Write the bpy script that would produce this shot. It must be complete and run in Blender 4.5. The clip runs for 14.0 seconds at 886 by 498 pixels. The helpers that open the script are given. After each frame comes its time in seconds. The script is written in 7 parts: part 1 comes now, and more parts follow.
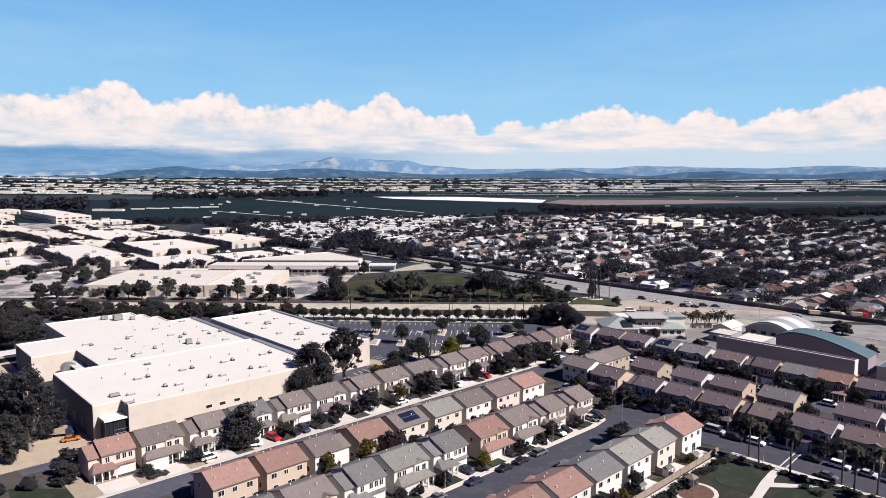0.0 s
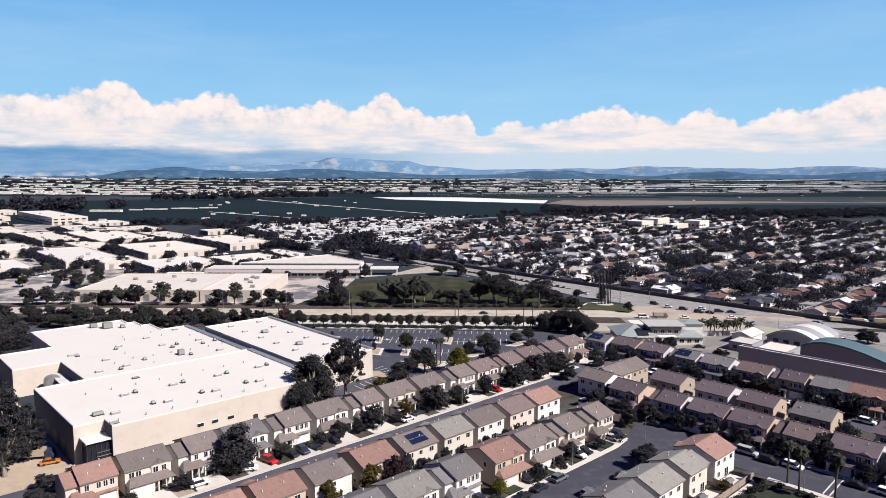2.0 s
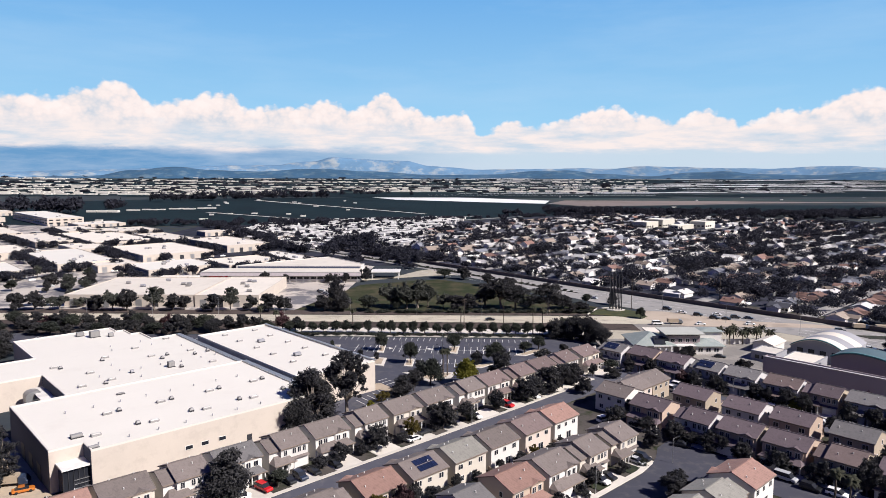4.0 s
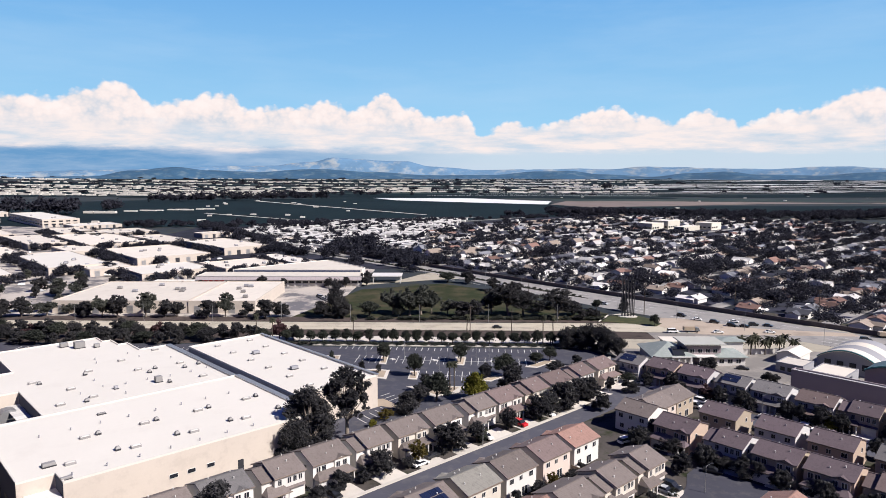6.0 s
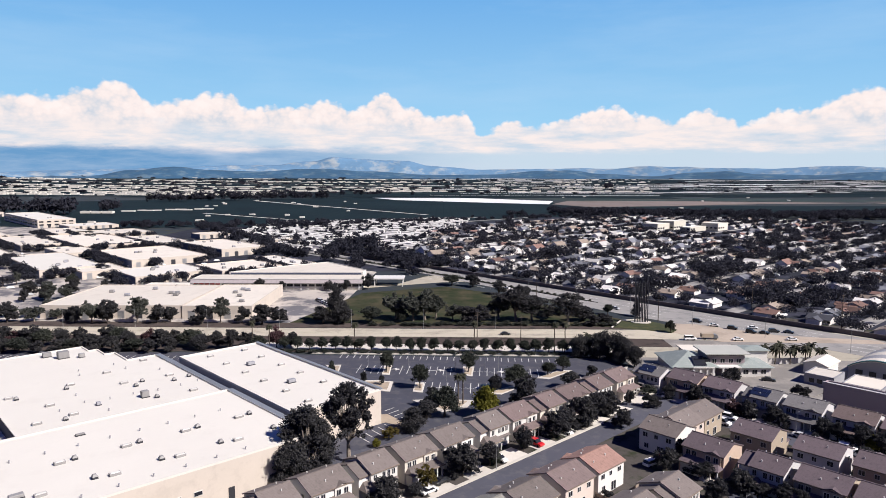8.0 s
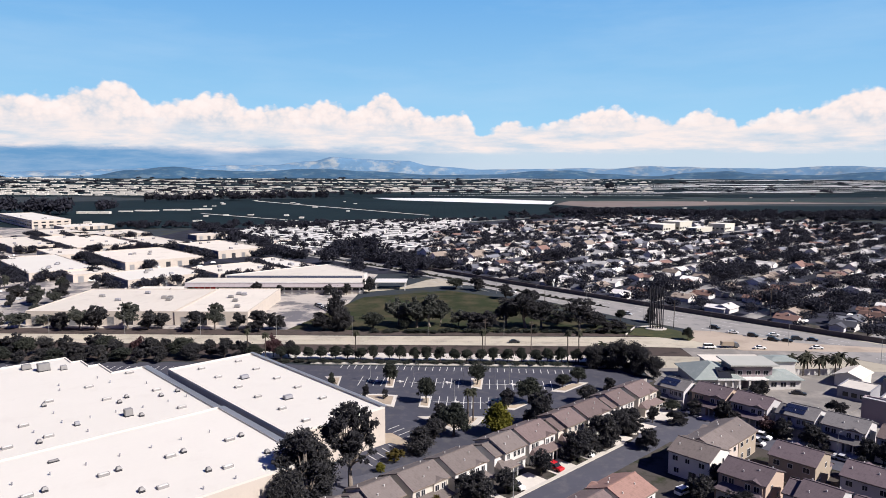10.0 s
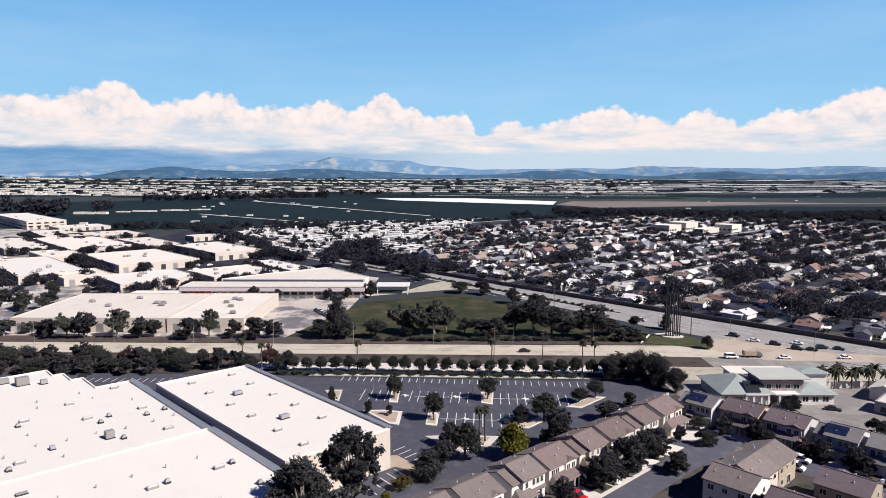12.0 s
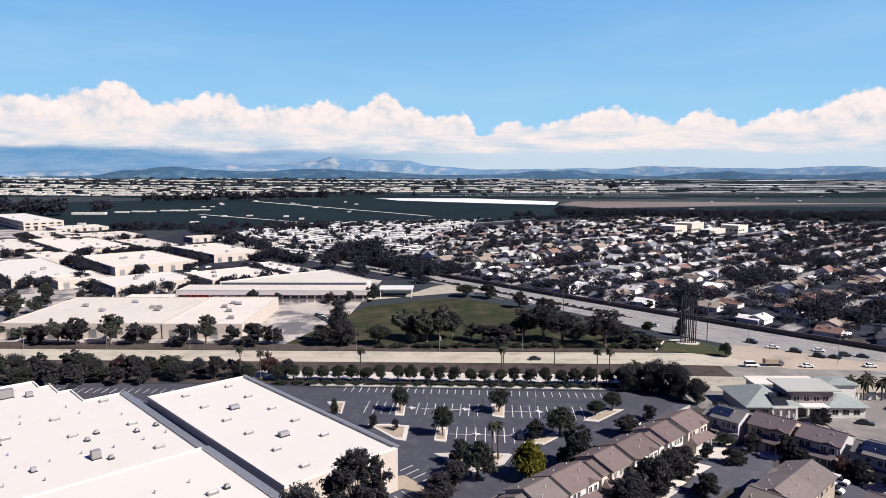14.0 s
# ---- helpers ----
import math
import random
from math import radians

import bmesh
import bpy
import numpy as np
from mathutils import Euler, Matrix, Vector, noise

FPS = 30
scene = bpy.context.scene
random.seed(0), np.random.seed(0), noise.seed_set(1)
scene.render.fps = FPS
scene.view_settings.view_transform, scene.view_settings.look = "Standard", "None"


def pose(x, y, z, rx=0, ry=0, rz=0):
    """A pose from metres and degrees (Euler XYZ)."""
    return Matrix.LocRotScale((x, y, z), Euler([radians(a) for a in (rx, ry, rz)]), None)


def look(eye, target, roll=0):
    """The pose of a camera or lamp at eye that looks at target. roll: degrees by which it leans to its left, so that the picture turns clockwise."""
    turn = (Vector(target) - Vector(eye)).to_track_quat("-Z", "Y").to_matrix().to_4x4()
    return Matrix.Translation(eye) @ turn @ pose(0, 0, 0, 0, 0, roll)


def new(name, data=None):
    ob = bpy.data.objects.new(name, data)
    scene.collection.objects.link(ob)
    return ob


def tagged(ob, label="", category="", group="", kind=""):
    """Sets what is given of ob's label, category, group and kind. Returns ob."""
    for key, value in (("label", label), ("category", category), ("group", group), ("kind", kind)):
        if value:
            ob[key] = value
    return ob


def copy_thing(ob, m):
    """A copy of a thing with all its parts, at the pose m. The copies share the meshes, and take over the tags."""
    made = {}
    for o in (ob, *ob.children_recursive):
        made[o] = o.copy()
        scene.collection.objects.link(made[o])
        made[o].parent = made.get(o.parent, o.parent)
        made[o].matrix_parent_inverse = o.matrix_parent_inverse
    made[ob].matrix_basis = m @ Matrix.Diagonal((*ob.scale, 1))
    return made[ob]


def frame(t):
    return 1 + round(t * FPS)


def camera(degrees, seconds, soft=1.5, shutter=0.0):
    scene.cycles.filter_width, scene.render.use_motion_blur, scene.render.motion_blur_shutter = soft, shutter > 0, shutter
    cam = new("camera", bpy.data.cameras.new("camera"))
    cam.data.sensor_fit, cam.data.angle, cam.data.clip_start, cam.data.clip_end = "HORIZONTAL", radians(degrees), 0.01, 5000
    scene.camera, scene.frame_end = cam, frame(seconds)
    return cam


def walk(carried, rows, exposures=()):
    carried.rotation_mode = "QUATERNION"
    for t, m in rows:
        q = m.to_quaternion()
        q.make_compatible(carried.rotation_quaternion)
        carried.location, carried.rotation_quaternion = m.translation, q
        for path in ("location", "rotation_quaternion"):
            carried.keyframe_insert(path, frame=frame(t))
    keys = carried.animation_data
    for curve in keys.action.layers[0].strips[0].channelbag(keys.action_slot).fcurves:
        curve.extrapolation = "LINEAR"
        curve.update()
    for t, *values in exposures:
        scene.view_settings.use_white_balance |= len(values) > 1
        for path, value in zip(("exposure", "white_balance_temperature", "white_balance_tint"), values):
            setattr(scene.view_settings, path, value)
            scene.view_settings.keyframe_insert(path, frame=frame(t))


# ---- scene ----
cam = camera(66.3, 14.0, soft=0.7)
PATH = [
    (0, (8.809, 1.75, 72.149), (8.809, 3.737, 71.928), 0.1),
    (0.5, (8.135, 5.116, 72.179), (8.135, 7.104, 71.959), 0.1),
    (1, (7.588, 8.688, 72.196), (7.589, 10.676, 71.975), 0.1),
    (1.5, (6.917, 12.397, 72.248), (6.917, 14.385, 72.028), 0.1),
    (2, (6.211, 16.108, 72.241), (6.211, 18.096, 72.021), 0.1),
    (2.5, (5.554, 19.831, 72.238), (5.555, 21.819, 72.019), 0.1),
    (3, (4.914, 23.434, 72.202), (4.915, 25.422, 71.982), 0.1),
    (5.5, (1.952, 42.656, 72.512), (1.953, 44.643, 72.292), 0.1),
    (6, (1.393, 46.418, 72.491), (1.394, 48.406, 72.272), 0.1),
    (6.5, (0.713, 50.113, 72.355), (0.715, 52.101, 72.135), 0.1),
    (7, (0.156, 54.02, 72.379), (0.158, 56.008, 72.16), 0.1),
    (7.5, (-0.398, 57.831, 72.299), (-0.396, 59.819, 72.079), 0.1),
    (8, (-1.071, 61.547, 72.281), (-1.07, 63.535, 72.061), 0.1),
    (10.5, (-4.267, 81.087, 71.956), (-4.265, 83.075, 71.736), 0.1),
    (11, (-4.893, 84.902, 71.934), (-4.891, 86.89, 71.714), 0.1),
    (11.5, (-5.594, 88.618, 71.939), (-5.592, 90.606, 71.719), 0.1),
    (12, (-6.197, 92.423, 71.949), (-6.195, 94.411, 71.729), 0.1),
    (12.5, (-6.763, 96.31, 71.885), (-6.761, 98.298, 71.665), 0.1),
    (13, (-7.346, 99.66, 71.969), (-7.345, 101.648, 71.75), 0.1),
    (13.5, (-7.945, 102.285, 72.01), (-7.943, 104.273, 71.791), 0.1),
    (14, (-8.727, 104.094, 71.971), (-8.726, 106.082, 71.751), 0.1),
]
walk(cam, [(t, look(eye, target, roll)) for t, eye, target, roll in PATH], [(0, 0.58, 6500, 14), (14, 0.58, 6500, 14)])

# ---- world, sun ----
SUN_AZ, SUN_EL = 119.0, 41.0
sun = new("sun", bpy.data.lights.new("sun", "SUN"))
sun.data.energy, sun.data.angle, sun.data.color = 5.0, radians(0.53), (1.0, 0.965, 0.915)
_s = Vector((math.sin(radians(SUN_AZ)) * math.cos(radians(SUN_EL)), math.cos(radians(SUN_AZ)) * math.cos(radians(SUN_EL)), math.sin(radians(SUN_EL))))
sun.matrix_world = look(_s * 300, (0, 0, 0))


class Graph:
    """Short hand for node trees."""

    def __init__(self, tree):
        self.tree = tree
        tree.nodes.clear()

    def node(self, kind, **values):
        n = self.tree.nodes.new(kind)
        for key, value in values.items():
            if key in n.inputs:
                self.put(value, n.inputs[key])
        return n

    def put(self, value, socket):
        if isinstance(value, bpy.types.NodeSocket):
            self.tree.links.new(value, socket)
        else:
            socket.default_value = value

    def math(self, op, a, b=0.0, c=0.0, clamp=False):
        n = self.tree.nodes.new("ShaderNodeMath")
        n.operation, n.use_clamp = op, clamp
        for i, v in enumerate((a, b, c)):
            self.put(v, n.inputs[i])
        return n.outputs[0]

    def mix(self, fac, a, b, blend="MIX"):
        n = self.tree.nodes.new("ShaderNodeMix")
        n.data_type, n.blend_type = "RGBA", blend
        self.put(fac, n.inputs[0])
        self.put(a, n.inputs[6])
        self.put(b, n.inputs[7])
        return n.outputs[2]

    def noise(self, vector, scale, detail=3.0, rough=0.55, dims="3D"):
        n = self.tree.nodes.new("ShaderNodeTexNoise")
        n.noise_dimensions = dims
        self.put(vector, n.inputs["Vector"])
        n.inputs["Scale"].default_value = scale
        n.inputs["Detail"].default_value = detail
        n.inputs["Roughness"].default_value = rough
        return n.outputs["Fac"]

    def span(self, value, lo, hi, to_lo=0.0, to_hi=1.0, smooth=False):
        n = self.tree.nodes.new("ShaderNodeMapRange")
        n.interpolation_type = "SMOOTHSTEP" if smooth else "LINEAR"
        for i, v in enumerate((value, lo, hi, to_lo, to_hi)):
            self.put(v, n.inputs[i])
        return n.outputs[0]

    def ramp(self, fac, stops, interpolation="LINEAR"):
        n = self.tree.nodes.new("ShaderNodeValToRGB")
        n.color_ramp.interpolation = interpolation
        e = n.color_ramp.elements
        while len(e) < len(stops):
            e.new(1.0)
        for i, (p, col) in enumerate(stops):
            e[i].position = p
            e[i].color = (*col, 1.0) if isinstance(col, tuple) else (col, col, col, 1.0)
        self.put(fac, n.inputs[0])
        return n.outputs[0]


def make_world():
    world = bpy.data.worlds.new("sky")
    scene.world = world
    world.use_nodes = True
    g = Graph(world.node_tree)
    out = g.node("ShaderNodeOutputWorld")
    back = g.node("ShaderNodeBackground")
    g.tree.links.new(back.outputs[0], out.inputs[0])
    sky = g.node("ShaderNodeTexSky")
    sky.sky_type, sky.sun_disc = "NISHITA", False
    sky.sun_elevation, sky.sun_rotation = radians(SUN_EL), radians(SUN_AZ)
    sky.altitude, sky.air_density, sky.dust_density, sky.ozone_density = 60, 1.0, 0.3, 2.0
    coord = g.node("ShaderNodeTexCoord").outputs["Generated"]
    parts = g.node("ShaderNodeSeparateXYZ")
    g.put(coord, parts.inputs[0])
    x, y, z = parts.outputs
    # bearing from north, wrapped so that the cloud bank runs on round the whole sky
    az = g.math("DIVIDE", g.math("ARCTAN2", x, y), math.pi)
    el = g.math("MULTIPLY", g.math("ARCSINE", z), 180 / math.pi)
    u = g.math("PINGPONG", g.math("MULTIPLY_ADD", az, 2.5, 0.5), 1.0)
    # height of the cloud tops, in parts of 12 degrees
    tops = g.mix(g.span(u, 0.5, 0.5001), g.ramp(u, CLOUD_TOPS_WEST, "EASE"), g.ramp(u, CLOUD_TOPS_EAST, "EASE"))
    top = g.math("MULTIPLY", g.math("MULTIPLY", tops, 12.0), g.span(y, -0.2, 0.55, 0.2, 1.0, True))
    flat = g.node("ShaderNodeCombineXYZ")
    g.put(g.math("MULTIPLY", g.math("ARCTAN2", x, y), 180 / math.pi), flat.inputs[0])
    g.put(g.math("MULTIPLY", el, 1.25), flat.inputs[1])
    p = flat.outputs[0]

    def billow(size, warp):
        """Rounded heaps of cloud, each lighter in its middle."""
        shift = g.node("ShaderNodeVectorMath")
        shift.operation = "MULTIPLY_ADD"
        n = g.tree.nodes.new("ShaderNodeTexNoise")
        g.put(p, n.inputs["Vector"])
        n.inputs["Scale"].default_value = 0.9 / size
        n.inputs["Detail"].default_value = 4.0
        g.put(n.outputs["Color"], shift.inputs[0])
        shift.inputs[1].default_value = (warp, warp, 0)
        g.put(p, shift.inputs[2])
        v = g.tree.nodes.new("ShaderNodeTexVoronoi")
        v.voronoi_dimensions, v.feature = "2D", "SMOOTH_F1"
        v.inputs["Smoothness"].default_value = 0.35
        v.inputs["Scale"].default_value = 1 / size
        g.put(shift.outputs[0], v.inputs["Vector"])
        return g.math("SUBTRACT", 1.0, v.outputs["Distance"])

    heaps, puffs, wool = billow(1.9, 0.8), billow(0.75, 0.5), billow(0.3, 0.25)
    fluff = g.math("ADD", g.math("MULTIPLY_ADD", puffs, 0.55, -0.37), g.math("MULTIPLY_ADD", wool, 0.12, -0.08))
    depth = g.math("SUBTRACT", g.math("ADD", top, fluff), el)
    dense = g.span(depth, -0.06, 0.42, 0, 1, True)
    # thin the bank out into streaks towards its base
    long = g.node("ShaderNodeVectorMath")
    long.operation = "MULTIPLY"
    g.put(coord, long.inputs[0])
    long.inputs[1].default_value = (1, 1, 6.0)
    streak = g.noise(long.outputs[0], 10.0, 8.0, 0.62)
    soft = g.noise(p, 0.55, 6.0, 0.6)
    lit = g.math("ADD", g.math("ADD", g.math("MULTIPLY", heaps, 0.42), g.math("MULTIPLY", puffs, 0.30)), g.math("ADD", g.math("MULTIPLY", wool, 0.14), g.math("MULTIPLY_ADD", soft, 0.5, g.math("MULTIPLY", depth, -0.075))))
    cream = g.ramp(g.span(lit, 0.36, 0.90), [(0.0, (0.60, 0.68, 0.76)), (0.30, (0.80, 0.79, 0.80)), (0.62, (0.96, 0.87, 0.83)), (1.0, (1.0, 0.925, 0.88))])
    low = g.mix(g.span(streak, 0.36, 0.60), (0.58, 0.70, 0.80, 1), (0.95, 0.87, 0.83, 1))
    bank = g.mix(g.span(g.math("ADD", el, g.math("MULTIPLY_ADD", soft, 2.4, -1.2)), 2.9, 4.6, 0, 1, True), low, cream)
    # rain haze under the bank, bluer in the north-west
    haze = g.mix(g.span(x, -0.30, 0.10, 0, 1, True), (0.15, 0.35, 0.60, 1), (0.58, 0.72, 0.82, 1))
    haze = g.mix(g.span(g.noise(long.outputs[0], 6.0, 7.0, 0.62), 0.42, 0.72, 0, 0.55), haze, (0.62, 0.72, 0.83, 1))
    bank = g.mix(g.span(g.math("ADD", el, g.math("MULTIPLY_ADD", streak, 1.2, -0.6)), 1.55, 2.25, 0, 1, True), haze, bank)
    blue = g.mix(1.0, sky.outputs[0], (0.0135, 0.0168, 0.064, 1), "MULTIPLY")
    pale = g.mix(g.span(el, 3.0, 17.0), (0.35, 0.67, 0.91, 1), (0.118, 0.385, 0.79, 1))
    wisps = g.noise(long.outputs[0], 2.5, 6.0, 0.6)
    pale = g.mix(g.span(wisps, 0.45, 0.8, 0, 0.35), pale, (0.50, 0.72, 0.92, 1))
    deep = g.mix(g.span(y, -0.1, 0.5, 0, 1, True), (0.012, 0.028, 0.115, 1), pale)
    open_sky = g.mix(g.span(el, 15.0, 27.0), deep, blue)
    full = g.mix(dense, open_sky, bank)
    g.put(full, back.inputs[0])
    back.inputs[1].default_value = 0.667


CLOUD_TOPS_WEST = [(0.0, 0.52), (0.047, 0.466), (0.076, 0.483), (0.094, 0.459), (0.105, 0.51), (0.121, 0.528), (0.140, 0.585), (0.162, 0.573), (0.174, 0.483), (0.187, 0.451), (0.218, 0.494), (0.235, 0.533), (0.265, 0.529), (0.275, 0.447),
                   (0.307, 0.456), (0.331, 0.455), (0.366, 0.504), (0.395, 0.446), (0.433, 0.558), (0.466, 0.458), (0.488, 0.397), (0.526, 0.427), (1.0, 0.427)]
CLOUD_TOPS_EAST = [(0.0, 0.397), (0.488, 0.397), (0.526, 0.427), (0.543, 0.281), (0.58, 0.383), (0.599, 0.333), (0.647, 0.39), (0.672, 0.448), (0.702, 0.462), (0.712, 0.409), (0.742, 0.39), (0.751, 0.348), (0.788, 0.429), (0.817, 0.366),
                   (0.826, 0.315), (0.844, 0.368), (0.86, 0.412), (0.886, 0.399), (0.917, 0.479), (0.936, 0.521), (0.954, 0.514), (1.0, 0.52)]
make_world()

# ---- materials ----


def mat(name, col, rough=0.85, var=0.18, scale=0.35, fine=6.0, bump=0.0, rnd=0.12, metal=0.0, alt=None, alt_at=(0.5, 0.65), spec=0.3, streaks=None):
    """A surface of one base colour, with stains at one scale, grain at another, and a change of tone from piece to piece."""
    m = bpy.data.materials.new(name)
    m.use_nodes = True
    g = Graph(m.node_tree)
    out = g.node("ShaderNodeOutputMaterial")
    b = g.node("ShaderNodeBsdfPrincipled")
    g.tree.links.new(b.outputs[0], out.inputs[0])
    coord = g.node("ShaderNodeTexCoord").outputs["Object"]
    big = g.noise(coord, scale, 4.0, 0.6)
    grain = g.noise(coord, fine, 3.0, 0.6)
    tone = g.math("ADD", g.math("MULTIPLY_ADD", big, 2 * var, 1 - var), g.math("MULTIPLY_ADD", grain, var, -var / 2))
    if streaks:
        # long marks along one axis: tile courses, mown rows, board joints
        axis, every, deep = streaks
        sep = g.node("ShaderNodeSeparateXYZ")
        g.put(coord, sep.inputs[0])
        saw = g.math("FRACT", g.math("DIVIDE", sep.outputs[axis], every))
        tone = g.math("MULTIPLY", tone, g.span(saw, 0.0, 0.18, 1 - deep, 1.0))
    rand = g.node("ShaderNodeObjectInfo").outputs["Random"]
    tone = g.math("MULTIPLY", tone, g.math("MULTIPLY_ADD", rand, 2 * rnd, 1 - rnd))
    base = (*col, 1)
    if alt:
        base = g.mix(g.span(g.noise(coord, scale * 2.3, 6.0, 0.65), *alt_at), (*col, 1), (*alt, 1))
    tint = g.node("ShaderNodeCombineColor")
    for i in range(3):
        g.put(tone, tint.inputs[i])
    g.put(g.mix(1.0, base, tint.outputs[0], "MULTIPLY"), b.inputs["Base Color"])
    g.put(g.math("MULTIPLY_ADD", grain, 0.2, rough - 0.1, clamp=True), b.inputs["Roughness"])
    b.inputs["Metallic"].default_value = metal
    b.inputs["Specular IOR Level"].default_value = spec
    if bump:
        n = g.node("ShaderNodeBump", Strength=0.6, Distance=bump)
        g.put(grain, n.inputs["Height"])
        g.tree.links.new(n.outputs[0], b.inputs["Normal"])
    return m


def glass_mat(name, col=(0.020, 0.022, 0.028)):
    m = mat(name, col, 0.22, 0.15, spec=0.35)
    return m


ASPHALT = mat("asphalt", (0.052, 0.053, 0.069), 0.9, 0.22, 0.12, 3.0, alt=(0.078, 0.077, 0.085))
ASPHALT_OLD = mat("worn_asphalt", (0.066, 0.067, 0.084), 0.9, 0.24, 0.1, 3.0, alt=(0.092, 0.090, 0.100))
ROAD_PALE = mat("concrete_road", (0.408, 0.367, 0.286), 0.9, 0.14, 0.05, 2.0, alt=(0.299, 0.272, 0.218))
ROAD_MAIN = mat("pale_road", (0.265, 0.252, 0.236), 0.9, 0.16, 0.05, 2.0, alt=(0.185, 0.180, 0.176))
WORKS = mat("works_paving", (0.40, 0.36, 0.315), 0.9, 0.22, 0.02, 0.6, alt=(0.115, 0.110, 0.116), alt_at=(0.46, 0.57))
FORECOURT = mat("grey_forecourt_paving", (0.20, 0.186, 0.17), 0.9, 0.22, 0.03, 0.8, alt=(0.30, 0.275, 0.245), alt_at=(0.45, 0.62))
CONCRETE = mat("concrete", (0.53, 0.49, 0.43), 0.9, 0.16, 0.3, 5.0)
TAN_PAVE = mat("tan_paving", (0.381, 0.306, 0.224), 0.9, 0.16, 0.2, 5.0, alt=(0.326, 0.272, 0.211))
PAINT = mat("road_paint", (0.530, 0.524, 0.490), 0.7, 0.12, 1.0, 8.0)
# blue in the soil's base colour stands in for haze over the plain
SOIL = mat("soil", (0.036, 0.043, 0.050), 0.95, 0.35, 0.02, 0.6, alt=(0.048, 0.050, 0.036), spec=0.04)
YARD = mat("yard_ground", (0.070, 0.062, 0.056), 0.95, 0.4, 0.08, 1.2, alt=(0.030, 0.036, 0.020), spec=0.04)
# extra blue in this ground colour imitates haze over the far quarter
TOWN = mat("town_ground_haze_blue", (0.040, 0.041, 0.058), 0.95, 0.4, 0.03, 0.5, alt=(0.026, 0.029, 0.034), alt_at=(0.42, 0.6), spec=0.04)
BARE = mat("bare_ground", (0.354, 0.292, 0.231), 0.95, 0.2, 0.03, 0.7, alt=(0.272, 0.224, 0.177))
LAWN = mat("lawn", (0.019, 0.027, 0.015), 0.95, 0.35, 0.15, 2.5, alt=(0.036, 0.040, 0.021))
MULCH = mat("dark_mulch", (0.040, 0.036, 0.030), 0.95, 0.4, 0.15, 2.0, alt=(0.020, 0.025, 0.015), alt_at=(0.42, 0.58))
BARK_CHIPS = mat("bark_chips", (0.150, 0.085, 0.060), 0.95, 0.35, 0.3, 4.0, alt=(0.080, 0.055, 0.048))
GRASS = mat("rough_grass", (0.045, 0.052, 0.020), 0.95, 0.35, 0.1, 2.0, alt=(0.085, 0.078, 0.030))
MEADOW = mat("meadow", (0.026, 0.033, 0.017), 0.95, 0.35, 0.03, 0.8, alt=(0.062, 0.053, 0.033), alt_at=(0.42, 0.64), spec=0.04)
VERGE = mat("verge", (0.078, 0.062, 0.056), 0.95, 0.3, 0.08, 1.5, alt=(0.040, 0.036, 0.032), spec=0.04)
CROP = mat("crop_field", (0.011, 0.020, 0.024), 0.95, 0.25, 0.004, 0.2, alt=(0.010, 0.016, 0.020), streaks=(0, 14.0, 0.25), spec=0.04)
CROP_LIGHT = mat("young_crop_field", (0.034, 0.050, 0.050), 0.95, 0.25, 0.004, 0.1, alt=(0.070, 0.073, 0.066), spec=0.04)
FALLOW = mat("fallow_field", (0.20, 0.165, 0.150), 0.95, 0.2, 0.004, 0.1, alt=(0.150, 0.128, 0.118), spec=0.04)
PLASTIC = mat("crop_cover_plastic", (0.74, 0.73, 0.70), 0.6, 0.1, 0.01, 0.3)
ROOF_WHITE = mat("white_roof_membrane", (0.605, 0.575, 0.515), 0.8, 0.05, 0.05, 1.0, rnd=0.02, alt=(0.55, 0.515, 0.46), alt_at=(0.55, 0.9))
ROOF_PALE = mat("pale_roof_membrane", (0.60, 0.55, 0.475), 0.85, 0.10, 0.05, 0.5, rnd=0.08, alt=(0.50, 0.45, 0.39), alt_at=(0.55, 0.75))
TILT_UP = mat("painted_tilt_up_concrete", (0.515, 0.452, 0.385), 0.85, 0.08, 0.15, 2.0, rnd=0.02, alt=(0.470, 0.410, 0.350))
TILT_GREY = mat("grey_painted_concrete", (0.272, 0.272, 0.286), 0.85, 0.1, 0.15, 2.0)
# the slate tones hold painted-in wall shade; link roof and clerestory share them
SHADE_AND_LINK_SLATE = mat("blue_grey_painted_wall", (0.136, 0.163, 0.224), 0.85, 0.12, 0.15, 2.0)
SHADE_AND_STRIP_SLATE = mat("dark_slate_wall", (0.055, 0.064, 0.098), 0.85, 0.15, 0.15, 2.0)
METAL = mat("galvanised_metal", (0.340, 0.340, 0.340), 0.45, 0.15, 1.0, 8.0, metal=0.6)
DARK_METAL = mat("dark_metal", (0.035, 0.035, 0.04), 0.55, 0.2, 1.0, 6.0)
PANE = glass_mat("window_glass")
SOLAR = mat("solar_glass", (0.012, 0.018, 0.045), 0.2, 0.15, 1.0, spec=0.6)
FASCIA = mat("brown_fascia", (0.192, 0.152, 0.124), 0.8, 0.1, 1.0)
VENT = mat("dull_vent_metal", (0.240, 0.232, 0.224), 0.6, 0.15, 1.0, 6.0)
TRIM = mat("white_trim", (0.58, 0.56, 0.53), 0.7, 0.08, 1.0)
RED_PAINT = mat("red_door_paint", (0.374, 0.027, 0.024), 0.6, 0.1, 1.0)
GREEN_ROOF = mat("pale_green_metal_roof", (0.250, 0.282, 0.262), 0.6, 0.1, 0.3, 3.0, alt=(0.310, 0.330, 0.305), streaks=(0, 0.6, 0.12))
TEAL_ROOF = mat("teal_roof_edge", (0.080, 0.208, 0.208), 0.6, 0.12, 0.3)
